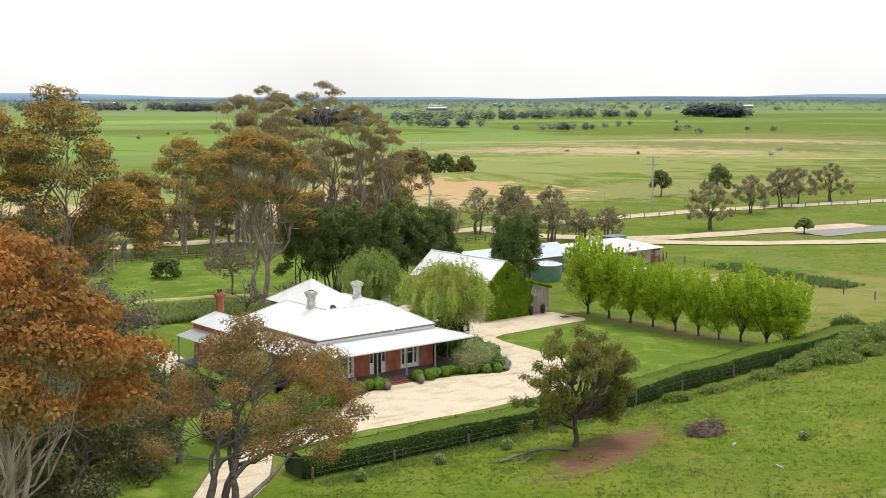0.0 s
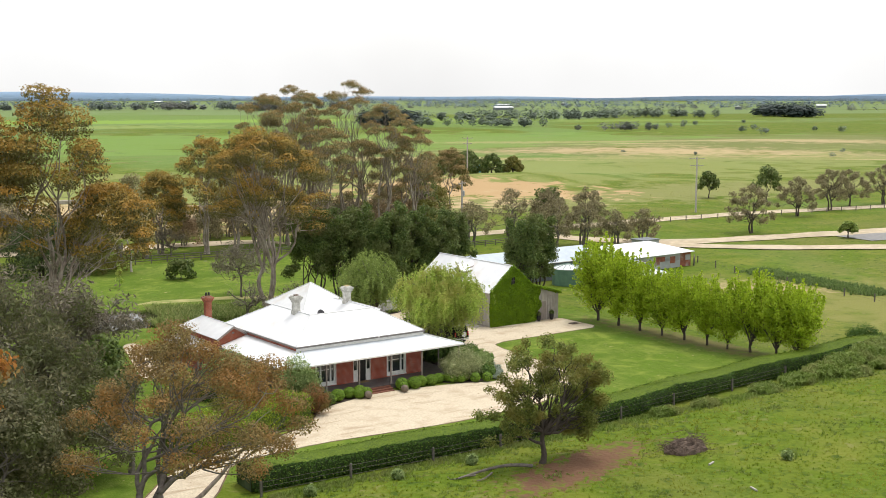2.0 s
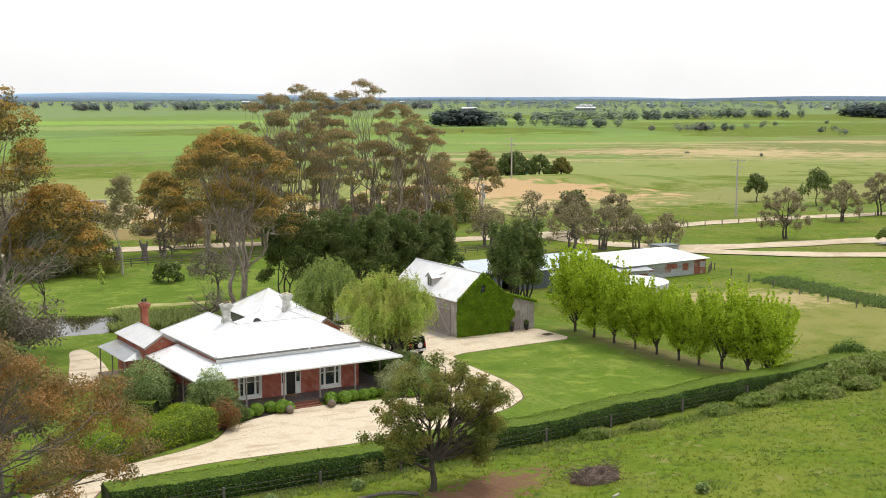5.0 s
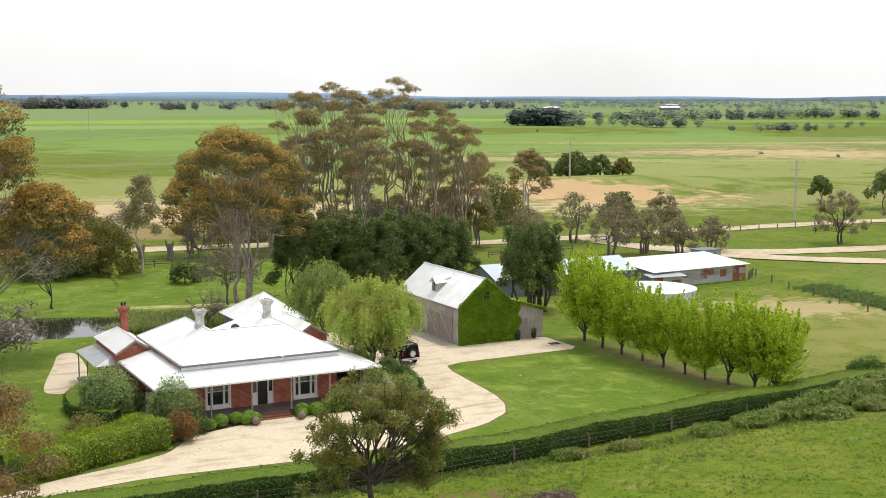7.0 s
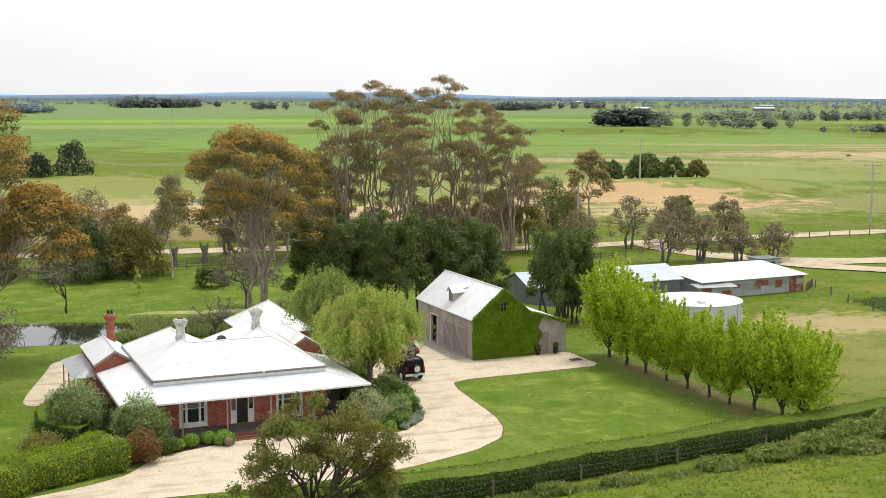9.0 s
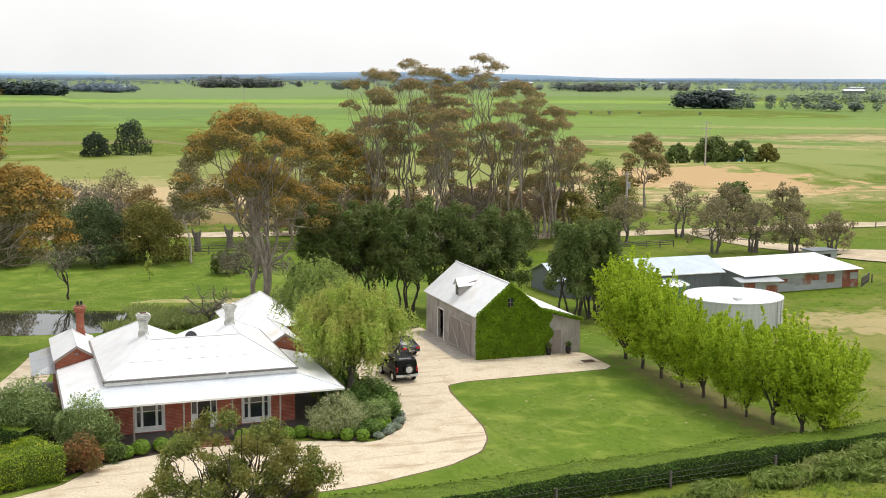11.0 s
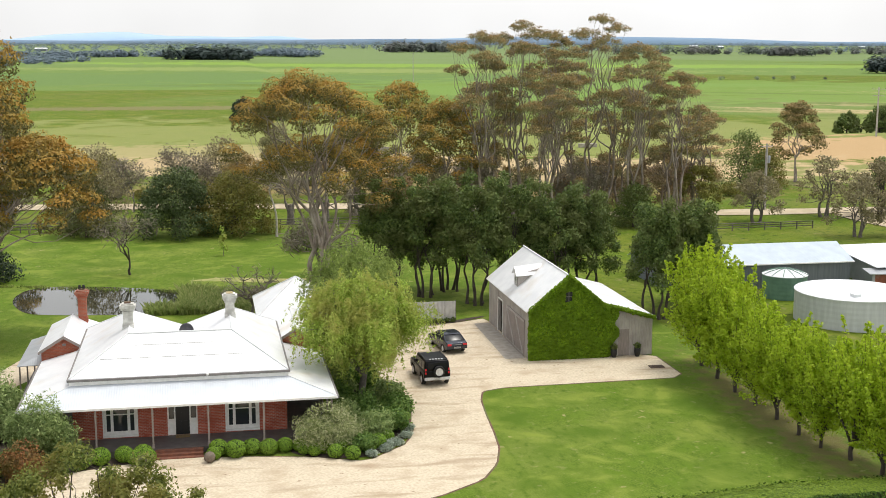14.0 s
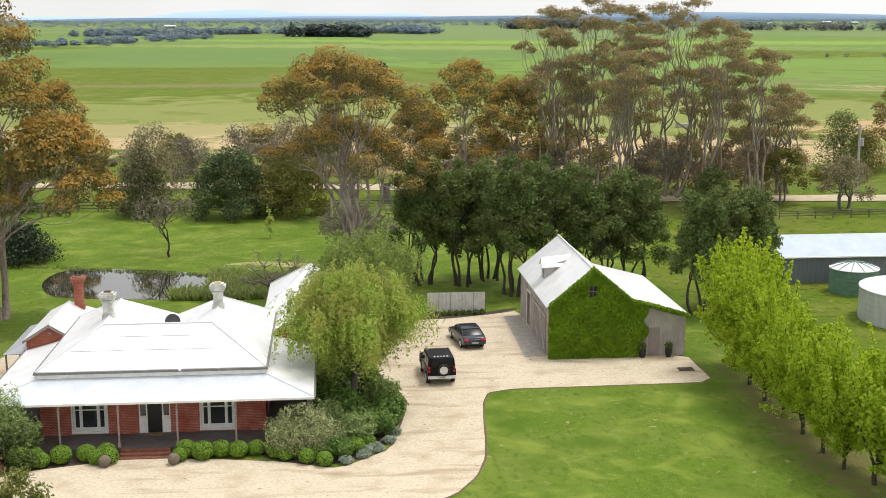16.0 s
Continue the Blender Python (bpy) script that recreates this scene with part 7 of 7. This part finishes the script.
scatter("hedge_grass", on_ground(x, -22.5 - rg.gamma(2.0, 0.45, 2200)), 5, 0.35, 0.26, L_WEED, "long rank grass at the foot of the hedge", 503, "grass")
x, y = rg.uniform(4.0, 14.5, 1500), rg.uniform(36.4, 47.5, 1500)
keep = y < 49.5 - x * 0.5
x2, y2 = rg.uniform(1, 6, 500), rg.uniform(-0.6, 1.6, 500)
scatter("reeds", np.column_stack([np.r_[x[keep], x2], np.r_[y[keep], 37.4 - x2 * 0.09 + y2], np.zeros(keep.sum() + 500)]), 7, 0.4, 0.8, L_REED, "tall green reeds at the pond's end", 504, "reeds")
x = rg.uniform(-26, 12, 500)
scatter("bank_grass", np.column_stack([x, 52.6 - np.clip(x + 13, 0, 40) * 0.33 + rg.normal(0, 0.4, 500), np.zeros(500)]), 5, 0.3, 0.22, L_WEED, "long grass on the pond's bank", 505, "grass")
t = rg.uniform(0, 1, 1800)
scatter("rushes", on_ground(97 - 3.5 * t + rg.normal(0, 1.3, 1800), 33 - 26 * t), 9, 0.5, 0.5, leafmat("rush_blades", (0.1, 0.16, 0.045), (0.16, 0.24, 0.07), (0.24, 0.32, 0.1), 0.35, 0.5), "grey-green rushes beside the fence", 506, "rushes")
x, y = rg.uniform(-40, 260, 5000), rg.uniform(112, 320, 5000)
keep = rg.random(5000) < 0.6 * np.exp(-((y - 130) / 30) ** 2) + 0.03
scatter("rough_grass", on_ground(x[keep], y[keep]), 6, 0.4, 0.25, leafmat("dry_rank_grass", (0.26, 0.27, 0.08), (0.33, 0.32, 0.11), (0.42, 0.38, 0.16), 0.45, 0.05, (0.26, 0.3, 0.08)), "rank dry grass beyond the road", 507, "grass")
for i, (x, y, r, h) in enumerate([(24, -23.4, 1.6, 0.3), (32, -23.0, 2.0, 0.4), (37, -22.6, 2.4, 0.5), (41, -22.2, 2.8, 0.7), (45, -21.6, 3.0, 0.9), (49.5, -21.0, 3.2, 1.0), (54, -20.2, 3.2, 1.05), (59, -19.2, 3.2, 0.9), (43.5, -24.0, 2.4, 0.5), (49, -23.4, 2.4, 0.55), (55, -22.6, 2.6, 0.5), (19, -23.6, 1.4, 0.35)]):
    shrub("bramble", (x, y, ground_z(x, y)), "grey-green tangle of brambles by the hedge", (r, r * 0.6, h), L_WEED, 2200, 0.19, 520 + i, category="bramble", group="brambles", long=4.0)
for i, (x, y) in enumerate([(-8.4, -25.2), (-2.4, -25.6), (-14.8, -24.6), (15.5, -38.5)]):
    shrub("thistle", (x, y, ground_z(x, y)), "small blue-green thistle clump", (0.45, 0.45, 0.38), L_SAGE, 260, 0.18, 540 + i, category="weed", group="thistles", long=2.5)


shrub("round_bush", (55.6, -16.4, 0), "rounded dark green bush ending the hedge", (2.4, 2.0, 1.25), L_HEDGE, 5200, 0.13, 551, category="bush")
for i, (x, y, r, h) in enumerate([(-15.8, -9.4, 1.7, 1.25), (-12.4, -8.8, 1.6, 1.3), (-9.4, -7.6, 1.5, 1.25), (-7.0, -6.4, 1.4, 1.3), (-14.0, -7.4, 1.5, 1.2), (-10.8, -6.2, 1.4, 1.1)]):
    shrub("garden_shrub", (x, y, 0), "lumpy yellow-green shrub in the garden hedge", (r, r * 0.9, h), L_YELLOW, 2600, 0.12, 560 + i, group="yellow-green shrubs")


def brush_pile():
    rng = np.random.default_rng(9)
    ob = thing("brush_pile", (11.5, -32.7, 0.62), "low heap of dead brushwood and soil", "brush pile")
    bm = bmesh.new()
    bmesh.ops.create_icosphere(bm, subdivisions=4, radius=1.0)
    for v in bm.verts:
        v.co = Vector((v.co.x * 1.9 * (1 + 0.25 * noise.noise(v.co * 2)), v.co.y * 1.2, max(-0.1, v.co.z * 0.72 + 0.3 * noise.noise(v.co * 4))))
    part("mound", bm, M_TWIG, ob)
    paths = [limb(rng, (rng.normal(0, 0.8), rng.normal(0, 0.45), 0.4), (rng.normal(0, 1.1), rng.normal(0, 0.65), rng.uniform(0.2, 0.8)), 0.03, 0.01, 0.12, 4) for _ in range(320)]
    V, F = tubes(paths, 4)
    fast("brushwood", V, F, M_TWIG, ob)


brush_pile()
log = thing("fallen_branch", (-3.4, -29.3, 0.66), "long grey fallen branch on bare soil", "branch")
rl = np.random.default_rng(12)
V, F = tubes([limb(rl, (-2.6, 0.6, 0.12), (3.2, -0.2, 0.14), 0.06, 0.13, 0.05, 8), limb(rl, (0.0, 0.2, 0.14), (-1.8, -0.5, 0.12), 0.08, 0.03, 0.08, 5), limb(rl, (-1.2, 0.4, 0.14), (-3.0, 1.2, 0.2), 0.06, 0.02, 0.08, 5)], 7)
fast("wood", V, F, M_BARKG, log, True)
for x, y, a in ((10.4, -36.1, 20), (8.4, -41.5, 70)):
    o3 = thing("timber_offcut", (x, y, ground_z(x, y)), "short pale timber offcut lying in grass", "timber", "timber offcuts")
    o3.rotation_euler = (0, 0, radians(a))
    part("timber", boxes((-0.4, 0.4, -0.06, 0.06, 0, 0.1), bevel=0.01), M_POLE, o3)

# ---- the far country ----


def woods(name, line, h, deep, count, leaf, seed, label="dark line of distant trees, haze mixed into their leaf colour", quads=90):
    rng = np.random.default_rng(seed)
    line = np.array(line, float)
    seg = np.linalg.norm(np.diff(line, axis=0), axis=1)
    cum = np.r_[0, np.cumsum(seg)]
    s = rng.uniform(0, cum[-1], count)
    k = np.clip(np.searchsorted(cum, s) - 1, 0, len(seg) - 1)
    p = line[k] + (line[k + 1] - line[k]) * ((s - cum[k]) / seg[k])[:, None] + rng.normal(0, deep, (count, 2))
    P, N = [], []
    for x, y in p:
        hh = h * rng.uniform(0.55, 1.15)
        q, d = clump_points(rng, (x, y, hh * 0.42), (hh * rng.uniform(0.4, 0.9), hh * rng.uniform(0.4, 0.9), hh * 0.5), int(quads * (1.5 if quads > 60 else 0.8)), 0.4)
        P.append(q), N.append(d)
    P, N = np.concatenate(P), np.concatenate(N)
    V, F = leaves(rng, P, N * 0.5, h * 0.16, 1.5, 0.9, 0.12)
    ob = fast(name, V, F, leaf)
    return tagged(ob, label, "trees", "", "stuff")


# Far leaf colours with distance haze painted in, bluest for the farthest.
L_FARP = leafmat("haze_tinted_pines", (0.04, 0.06, 0.055), (0.048, 0.072, 0.066), (0.058, 0.085, 0.077), 0.1)
L_FARG = leafmat("haze_tinted_green_trees", (0.13, 0.17, 0.13), (0.17, 0.215, 0.165), (0.21, 0.255, 0.2), 0.25, 0.01)
L_FAR2 = leafmat("haze_tinted_eucalypts", (0.14, 0.195, 0.25), (0.18, 0.235, 0.29), (0.22, 0.275, 0.32), 0.15)
woods("far_pines", [(508, 779), (540, 768)], 13.5, 4, 60, L_FARP, 600, "dark windbreak of distant pines")
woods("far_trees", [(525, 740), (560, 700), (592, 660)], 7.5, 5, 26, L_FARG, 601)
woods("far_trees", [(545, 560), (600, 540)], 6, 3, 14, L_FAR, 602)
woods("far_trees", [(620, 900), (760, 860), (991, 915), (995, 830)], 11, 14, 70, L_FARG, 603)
woods("far_pines", [(1120, 872), (1094, 792)], 15, 9, 44, L_FARP, 604, "dark windbreak of distant pines")
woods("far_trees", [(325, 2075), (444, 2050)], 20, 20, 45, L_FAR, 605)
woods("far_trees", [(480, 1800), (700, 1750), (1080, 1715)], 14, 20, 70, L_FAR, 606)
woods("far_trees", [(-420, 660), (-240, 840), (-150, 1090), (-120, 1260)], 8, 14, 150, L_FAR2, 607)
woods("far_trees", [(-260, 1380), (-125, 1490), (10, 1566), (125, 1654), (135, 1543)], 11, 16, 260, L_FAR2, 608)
woods("far_pines", [(-20, 1330), (60, 1300)], 16, 8, 40, L_FARP, 609, "dark windbreak of distant pines")
woods("far_trees", [(803, 1580), (850, 1560)], 14, 8, 24, L_FAR, 610)
woods("far_bushes", [(634, 441), (538, 430), (613, 472), (676, 441), (700, 520), (640, 600), (800, 640)], 4.5, 16, 12, L_FARG, 611, "scattered dark bushes in the far paddocks", 110)
woods("far_bushes", [(300, 260), (420, 250), (520, 300)], 2.0, 40, 5, L_FARG, 612, "scattered dark bushes in the far paddocks", 110)
woods("far_bushes", [(160, 490), (180, 470), (330, 640), (415, 599)], 2.6, 14, 8, L_FARG, 613, "scattered dark bushes in the far paddocks", 110)
rf = np.random.default_rng(620)
for i in range(46):
    dist = 1900 + 2300 * (i / 46) ** 0.7
    az = radians(rf.uniform(-28, 72))
    cx_, cy_ = -15 + dist * math.sin(az), -80 + dist * math.cos(az)
    ln = rf.uniform(250, 800)
    tx, ty = math.cos(az), -math.sin(az)
    woods("far_trees", [(cx_ - tx * ln, cy_ - ty * ln), (cx_, cy_ + rf.uniform(-60, 60)), (cx_ + tx * ln, cy_ + ty * ln)], rf.uniform(9, 14), 14, 70, L_FAR if dist < 2100 else L_FAR2, 630 + i, "line of distant trees in haze-tinted colour", 40)


def ridge_line(dist, hgt, colour, seed, az0=-34, az1=80):
    """Low hills that close the plain, with blue distance haze put into their colour."""
    rng = np.random.default_rng(seed)
    a = np.radians(np.linspace(az0, az1, 160))
    t = np.linspace(0, 1, 160)
    z = hgt * (0.5 + 0.28 * np.sin(t * 14 + seed) + 0.14 * np.sin(t * 37 + 2 * seed) + 0.04 * np.sin(t * 90))
    z = np.maximum(z, 2)
    xy = np.column_stack([-10 + dist * np.sin(a), -80 + dist * np.cos(a)])
    back = np.column_stack([-10 + (dist + 120) * np.sin(a), -80 + (dist + 120) * np.cos(a)])
    V = np.concatenate([np.column_stack([xy, np.full(160, -3.0)]), np.column_stack([xy, z]), np.column_stack([back, z * 0.6])])
    i = np.arange(159)
    F = np.concatenate([np.stack([i, i + 1, i + 161, i + 160], -1), np.stack([i + 160, i + 161, i + 321, i + 320], -1)])
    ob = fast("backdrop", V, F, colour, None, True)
    return tagged(ob, "low hills on the horizon, painted in blue haze", "hills", "", "structure")


# Hill colours carry the air's haze, paler with range.
M_HILL1 = surface("haze_blue_woodland", (0.22, 0.31, 0.44), (0.26, 0.35, 0.48), 0.01, 1.0, 0.0)
M_HILL2 = surface("haze_paled_hills", (0.34, 0.48, 0.68), (0.38, 0.52, 0.71), 0.004, 1.0, 0.0)
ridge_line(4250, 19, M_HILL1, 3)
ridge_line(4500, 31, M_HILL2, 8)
ridge_line(4580, 44, surface("haze_paled_mountains", (0.54, 0.7, 0.86), (0.57, 0.73, 0.88), 0.003, 1.0, 0.0), 5, -34, 14)
rs = random.Random(8)
for i in range(14):
    dist = rs.uniform(1700, 3200)
    az = radians(rs.uniform(-15, 62))
    w = rs.uniform(7, 18)
    f = thing("far_shed", (-15 + dist * math.sin(az), -80 + dist * math.cos(az), 0), "far white-roofed farm shed", "shed", "far farm sheds")
    f.rotation_euler = (0, 0, rs.uniform(0, 3))
    part("wall", boxes((-w, w, -5, 5, -0.5, 3.6)), M_SHED, f)
    part("roof", prism([(-5.5, 3.6), (5.5, 3.6), (0, 5.6)], -w - 0.5, w + 0.5), M_TROOF, f).rotation_euler = (0, 0, radians(90))
for x, y, a in ((196, 235, 20), (97, 208, 0), (44, 190, 10)):
    f = thing("field_trough", (x, y, ground_z(x, y)), "small pale concrete trough in the paddock", "trough", "paddock troughs")
    part("trough", boxes((-2.2, 2.2, -0.6, 0.6, 0, 0.9), bevel=0.05), M_CONC, f)
tt = thing("field_tank", (206, 243, ground_z(206, 243)), "small teal round tank in the paddock", "tank")
part("tank_body", spin([(1.7, -0.1), (1.7, 2.2), (1.2, 2.6), (0.1, 2.8)], 20), surface("teal_plastic", (0.05, 0.26, 0.28), (0.04, 0.2, 0.22), 2.0, 0.5, 0.05), tt)

# ---- cars ----
M_CARB = plain("black_car_paint", (0.006, 0.006, 0.007), 0.3)
M_CARB.node_tree.nodes["Principled BSDF"].inputs["Specular IOR Level"].default_value = 0.15
M_CARG = surface("grey_blue_car_paint", (0.06, 0.066, 0.085), (0.05, 0.055, 0.07), 3.0, 0.22, 0.0, metallic=0.6)
M_TYRE = plain("tyre_rubber", (0.015, 0.015, 0.015), 0.85)
M_RIM = plain("silver_alloy", (0.72, 0.72, 0.73), 0.35, 0.0)
M_SILV = plain("silver_trim", (0.45, 0.45, 0.45), 0.4, 0.6)
M_TAIL = plain("red_lamp", (0.7, 0.02, 0.03), 0.25)
M_LAMP = plain("clear_lamp", (0.7, 0.7, 0.72), 0.1)
M_CGLASS = glassmat("car_glass", (0.012, 0.014, 0.017), 0.22)
M_CGLASS.node_tree.nodes["Principled BSDF"].inputs["Specular IOR Level"].default_value = 0.2
M_PLATE = plain("plate_white", (0.65, 0.65, 0.62), 0.5)


def shell(side, half, tuck, bevel=0.05):
    """A car form: the side view (y, z) drawn across, drawn in towards the top by tuck(z)."""
    bm = bmesh.new()
    L = [bm.verts.new((-half * tuck(z, y), y, z)) for y, z in side]
    Rr = [bm.verts.new((half * tuck(z, y), y, z)) for y, z in side]
    bm.faces.new(L), bm.faces.new(Rr[::-1])
    for i in range(len(L)):
        bm.faces.new((L[i - 1], Rr[i - 1], Rr[i], L[i]))
    bmesh.ops.recalc_face_normals(bm, faces=bm.faces)
    if bevel:
        bmesh.ops.bevel(bm, geom=bm.edges[:], offset=bevel, segments=3, affect="EDGES", profile=0.5)
    for f in bm.faces:
        f.smooth = True
    return bm


def wheel(parent, x, y, r, w, name="wheel", turn=None):
    wh = new(name)
    wh.parent = parent
    wh.location = (x, y, r) if turn is None else (x, y, turn)
    wh.rotation_euler = (0, radians(90), 0) if turn is None else (radians(90), 0, 0)
    t = part("tyre", spin([(r * 0.62, -w * 0.3), (r * 0.62, -w / 2), (r * 0.93, -w / 2), (r, -w * 0.3), (r, w * 0.3), (r * 0.93, w / 2), (r * 0.62, w / 2)], 28, False), M_TYRE, wh)
    bm = cyl(bmesh.new(), 0, 0, -w * 0.42, w * 0.42, r * 0.2, r * 0.2, 14)
    for i in range(5):
        a = i * 2 * math.pi / 5
        c = bmesh.ops.create_cube(bm, size=1.0, matrix=Matrix.Rotation(a, 4, "Z") @ Matrix.Translation((r * 0.38, 0, 0)) @ Matrix.Diagonal((r * 0.5, r * 0.22, w * 0.8, 1)))
    part("rim", bm, M_RIM, wh)
    part("rim_ring", spin([(r * 0.56, -w * 0.44), (r * 0.68, -w * 0.53), (r * 0.68, -w * 0.2), (r * 0.56, -w * 0.2)], 24), M_RIM, wh)
    part("rim_ring", spin([(r * 0.56, w * 0.2), (r * 0.68, w * 0.2), (r * 0.68, w * 0.53), (r * 0.56, w * 0.44)], 24), M_RIM, wh)
    part("hub_disc", cyl(bmesh.new(), 0, 0, -w * 0.3, w * 0.3, r * 0.63, r * 0.63, 24), M_TYRE, wh)
    return wh


def suv(at, turn):
    c = thing("off_road_car", at, "black boxy off-road car with spare wheel on the tailgate", "car")
    c.rotation_euler = (0, 0, radians(turn))
    body = [(0.05, 0.55), (0.0, 0.7), (0.0, 1.16), (4.45, 1.16), (4.62, 1.02), (4.66, 0.6), (4.5, 0.45), (4.3, 0.45), (4.2, 0.8), (3.9, 0.92), (3.5, 0.92), (3.2, 0.8), (3.1, 0.42), (1.45, 0.42), (1.35, 0.8), (1.05, 0.92), (0.65, 0.92), (0.35, 0.8), (0.25, 0.5)]
    part("body", shell(body, 0.98, lambda z, y: 1.0, 0.04), M_CARB, c)
    part("cabin", shell([(0.02, 1.14), (0.06, 1.5), (0.12, 1.9), (2.75, 1.9), (3.25, 1.2), (3.25, 1.14)], 0.95, lambda z, y: 1 - 0.12 * max(0, z - 1.2), 0.06), M_CARB, c)
    part("roof_panel", boxes((-0.76, 0.76, 0.25, 2.65, 1.9, 1.93), bevel=0.01), M_CARB, c)
    for i in range(5):
        part("roof_slat", boxes((-0.5 + i * 0.22, -0.4 + i * 0.22, 0.3, 0.5, 1.93, 1.97)), M_RIM, c)
    for s in (-1, 1):
        part("roof_rail", boxes((s * 0.8 - 0.03, s * 0.8 + 0.03, 0.3, 2.6, 1.92, 1.98), bevel=0.01), M_BLACK, c)
        for a, b in ((0.3, 0.95), (1.1, 1.95), (2.05, 2.75)):
            bm = bmesh.new()
            xs = lambda z: s * (0.95 * (1 - 0.12 * (z - 1.2)) + 0.006)
            vs = [bm.verts.new((xs(z), y, z)) for y, z in ((a, 1.24), (b + (0.2 if b > 2.5 else 0), 1.24), (b, 1.8), (a, 1.8))]
            f = bm.faces.new(vs if s > 0 else vs[::-1])
            r = bmesh.ops.extrude_face_region(bm, geom=[f])
            bmesh.ops.translate(bm, verts=[v for v in r["geom"] if isinstance(v, bmesh.types.BMVert)], vec=(-s * 0.02, 0, 0))
            part("side_window", bm, M_CGLASS, c)
        for z0 in (0.95, 1.2):
            part("tail_light", boxes((s * 0.86 - 0.06, s * 0.86 + 0.06, -0.02, 0.02, z0, z0 + 0.15), bevel=0.01), M_TAIL, c)
        part("headlight", cyl(bmesh.new(), 0, 0, 0, 0.05, 0.12, 0.12, 16), M_LAMP, c).matrix_basis = pose(s * 0.72, 4.62, 0.9, -90)
        part("mirror", boxes((s * 1.02 - 0.08, s * 1.02 + 0.08, 2.75, 2.9, 1.2, 1.42), bevel=0.03), M_BLACK, c)
        part("wheel_arch", boxes((s * 0.99 - 0.03, s * 0.99 + 0.03, 0.3, 1.4, 0.9, 0.98), (s * 0.99 - 0.03, s * 0.99 + 0.03, 3.15, 4.25, 0.9, 0.98), bevel=0.015), M_BLACK, c)
        wheel(c, s * 0.86, 0.86, 0.4, 0.26)
        wheel(c, s * 0.86, 3.7, 0.4, 0.26)
    part("rear_window", boxes((-0.7, 0.7, 0.0, 0.03, 1.32, 1.78), bevel=0.01), M_CGLASS, c)
    part("windscreen", slab([(-0.8, 2.78, 1.86), (0.8, 2.78, 1.86), (0.86, 3.24, 1.22), (-0.86, 3.24, 1.22)], 0.03), M_CGLASS, c)
    part("bonnet", boxes((-0.82, 0.82, 3.3, 4.5, 1.15, 1.2), bevel=0.03), M_CARB, c)
    part("rear_bumper", boxes((-0.95, 0.95, -0.1, 0.08, 0.5, 0.7), bevel=0.03), M_RIM, c, "silver rear bumper")
    part("front_bumper", boxes((-0.95, 0.95, 4.58, 4.76, 0.5, 0.75), bevel=0.03), M_BLACK, c)
    part("number_plate", boxes((-0.26, 0.26, -0.115, -0.1, 0.53, 0.65)), M_PLATE, c)
    part("plate_bar", boxes((-0.2, 0.2, -0.12, -0.115, 0.57, 0.61)), M_BLACK, c)
    wheel(c, 0.1, -0.14, 0.42, 0.24, "spare_wheel", 1.14)


def sedan(at, turn):
    c = thing("sedan_car", at, "blue-grey metallic sedan parked on gravel", "car")
    c.rotation_euler = (0, 0, radians(turn))
    body = [(0.06, 0.4), (0.0, 0.6), (0.06, 0.92), (0.5, 1.0), (1.2, 1.0), (3.3, 0.98), (4.3, 0.82), (4.72, 0.66), (4.76, 0.45), (4.6, 0.28), (4.3, 0.28), (4.22, 0.55), (4.0, 0.68), (3.75, 0.68), (3.5, 0.55), (3.42, 0.26), (1.4, 0.26), (1.32, 0.55), (1.1, 0.68), (0.85, 0.68), (0.6, 0.55), (0.52, 0.3)]
    part("body", shell(body, 0.92, lambda z, y: 1 - 0.1 * max(0, z - 0.7) - 0.05 * (y > 4.2 or y < 0.2), 0.06), M_CARG, c)
    part("cabin", shell([(0.55, 0.97), (1.2, 1.36), (1.7, 1.43), (2.5, 1.43), (2.9, 1.33), (3.6, 0.95)], 0.86, lambda z, y: 1 - 0.42 * max(0, z - 1.0), 0.05), M_CGLASS, c, "dark tinted cabin glass")
    part("roof", shell([(1.15, 1.38), (1.3, 1.42), (1.75, 1.465), (2.4, 1.465), (2.8, 1.4), (2.75, 1.37), (1.7, 1.43)], 0.72, lambda z, y: 1.0, 0.015), M_CARG, c)
    for s in (-1, 1):
        part("pillar", slab([(s * 0.72, 1.2, 1.38), (s * 0.66, 1.22, 1.4), (s * 0.8, 0.55, 1.02), (s * 0.86, 0.56, 1.0)], 0.03), M_CARG, c)
        part("door_pillar", boxes((s * 0.8 - 0.03, s * 0.8 + 0.02, 1.95, 2.07, 0.98, 1.25)), M_BLACK, c)
        part("tail_light", boxes((s * 0.66 - 0.17, s * 0.66 + 0.17, -0.01, 0.1, 0.7, 0.86), bevel=0.03), M_TAIL, c)
        part("headlight", boxes((s * 0.66 - 0.16, s * 0.66 + 0.16, 4.55, 4.7, 0.58, 0.72), bevel=0.03), M_LAMP, c)
        part("mirror", boxes((s * 0.98 - 0.1, s * 0.98 + 0.08, 3.0, 3.12, 0.98, 1.12), bevel=0.03), M_CARG, c)
        wheel(c, s * 0.8, 0.98, 0.33, 0.22)
        wheel(c, s * 0.8, 3.86, 0.33, 0.22)
    part("boot_trim", boxes((-0.4, 0.4, -0.02, 0.03, 0.78, 0.8)), M_SILV, c)
    part("number_plate", boxes((-0.26, 0.26, -0.03, 0.0, 0.5, 0.61)), M_PLATE, c)
    part("plate_bar", boxes((-0.2, 0.2, -0.035, -0.03, 0.535, 0.575)), M_BLACK, c)


suv((22.7, 9.0, 0.03), 3)
sedan((26.0, 17.8, 0.03), 9)
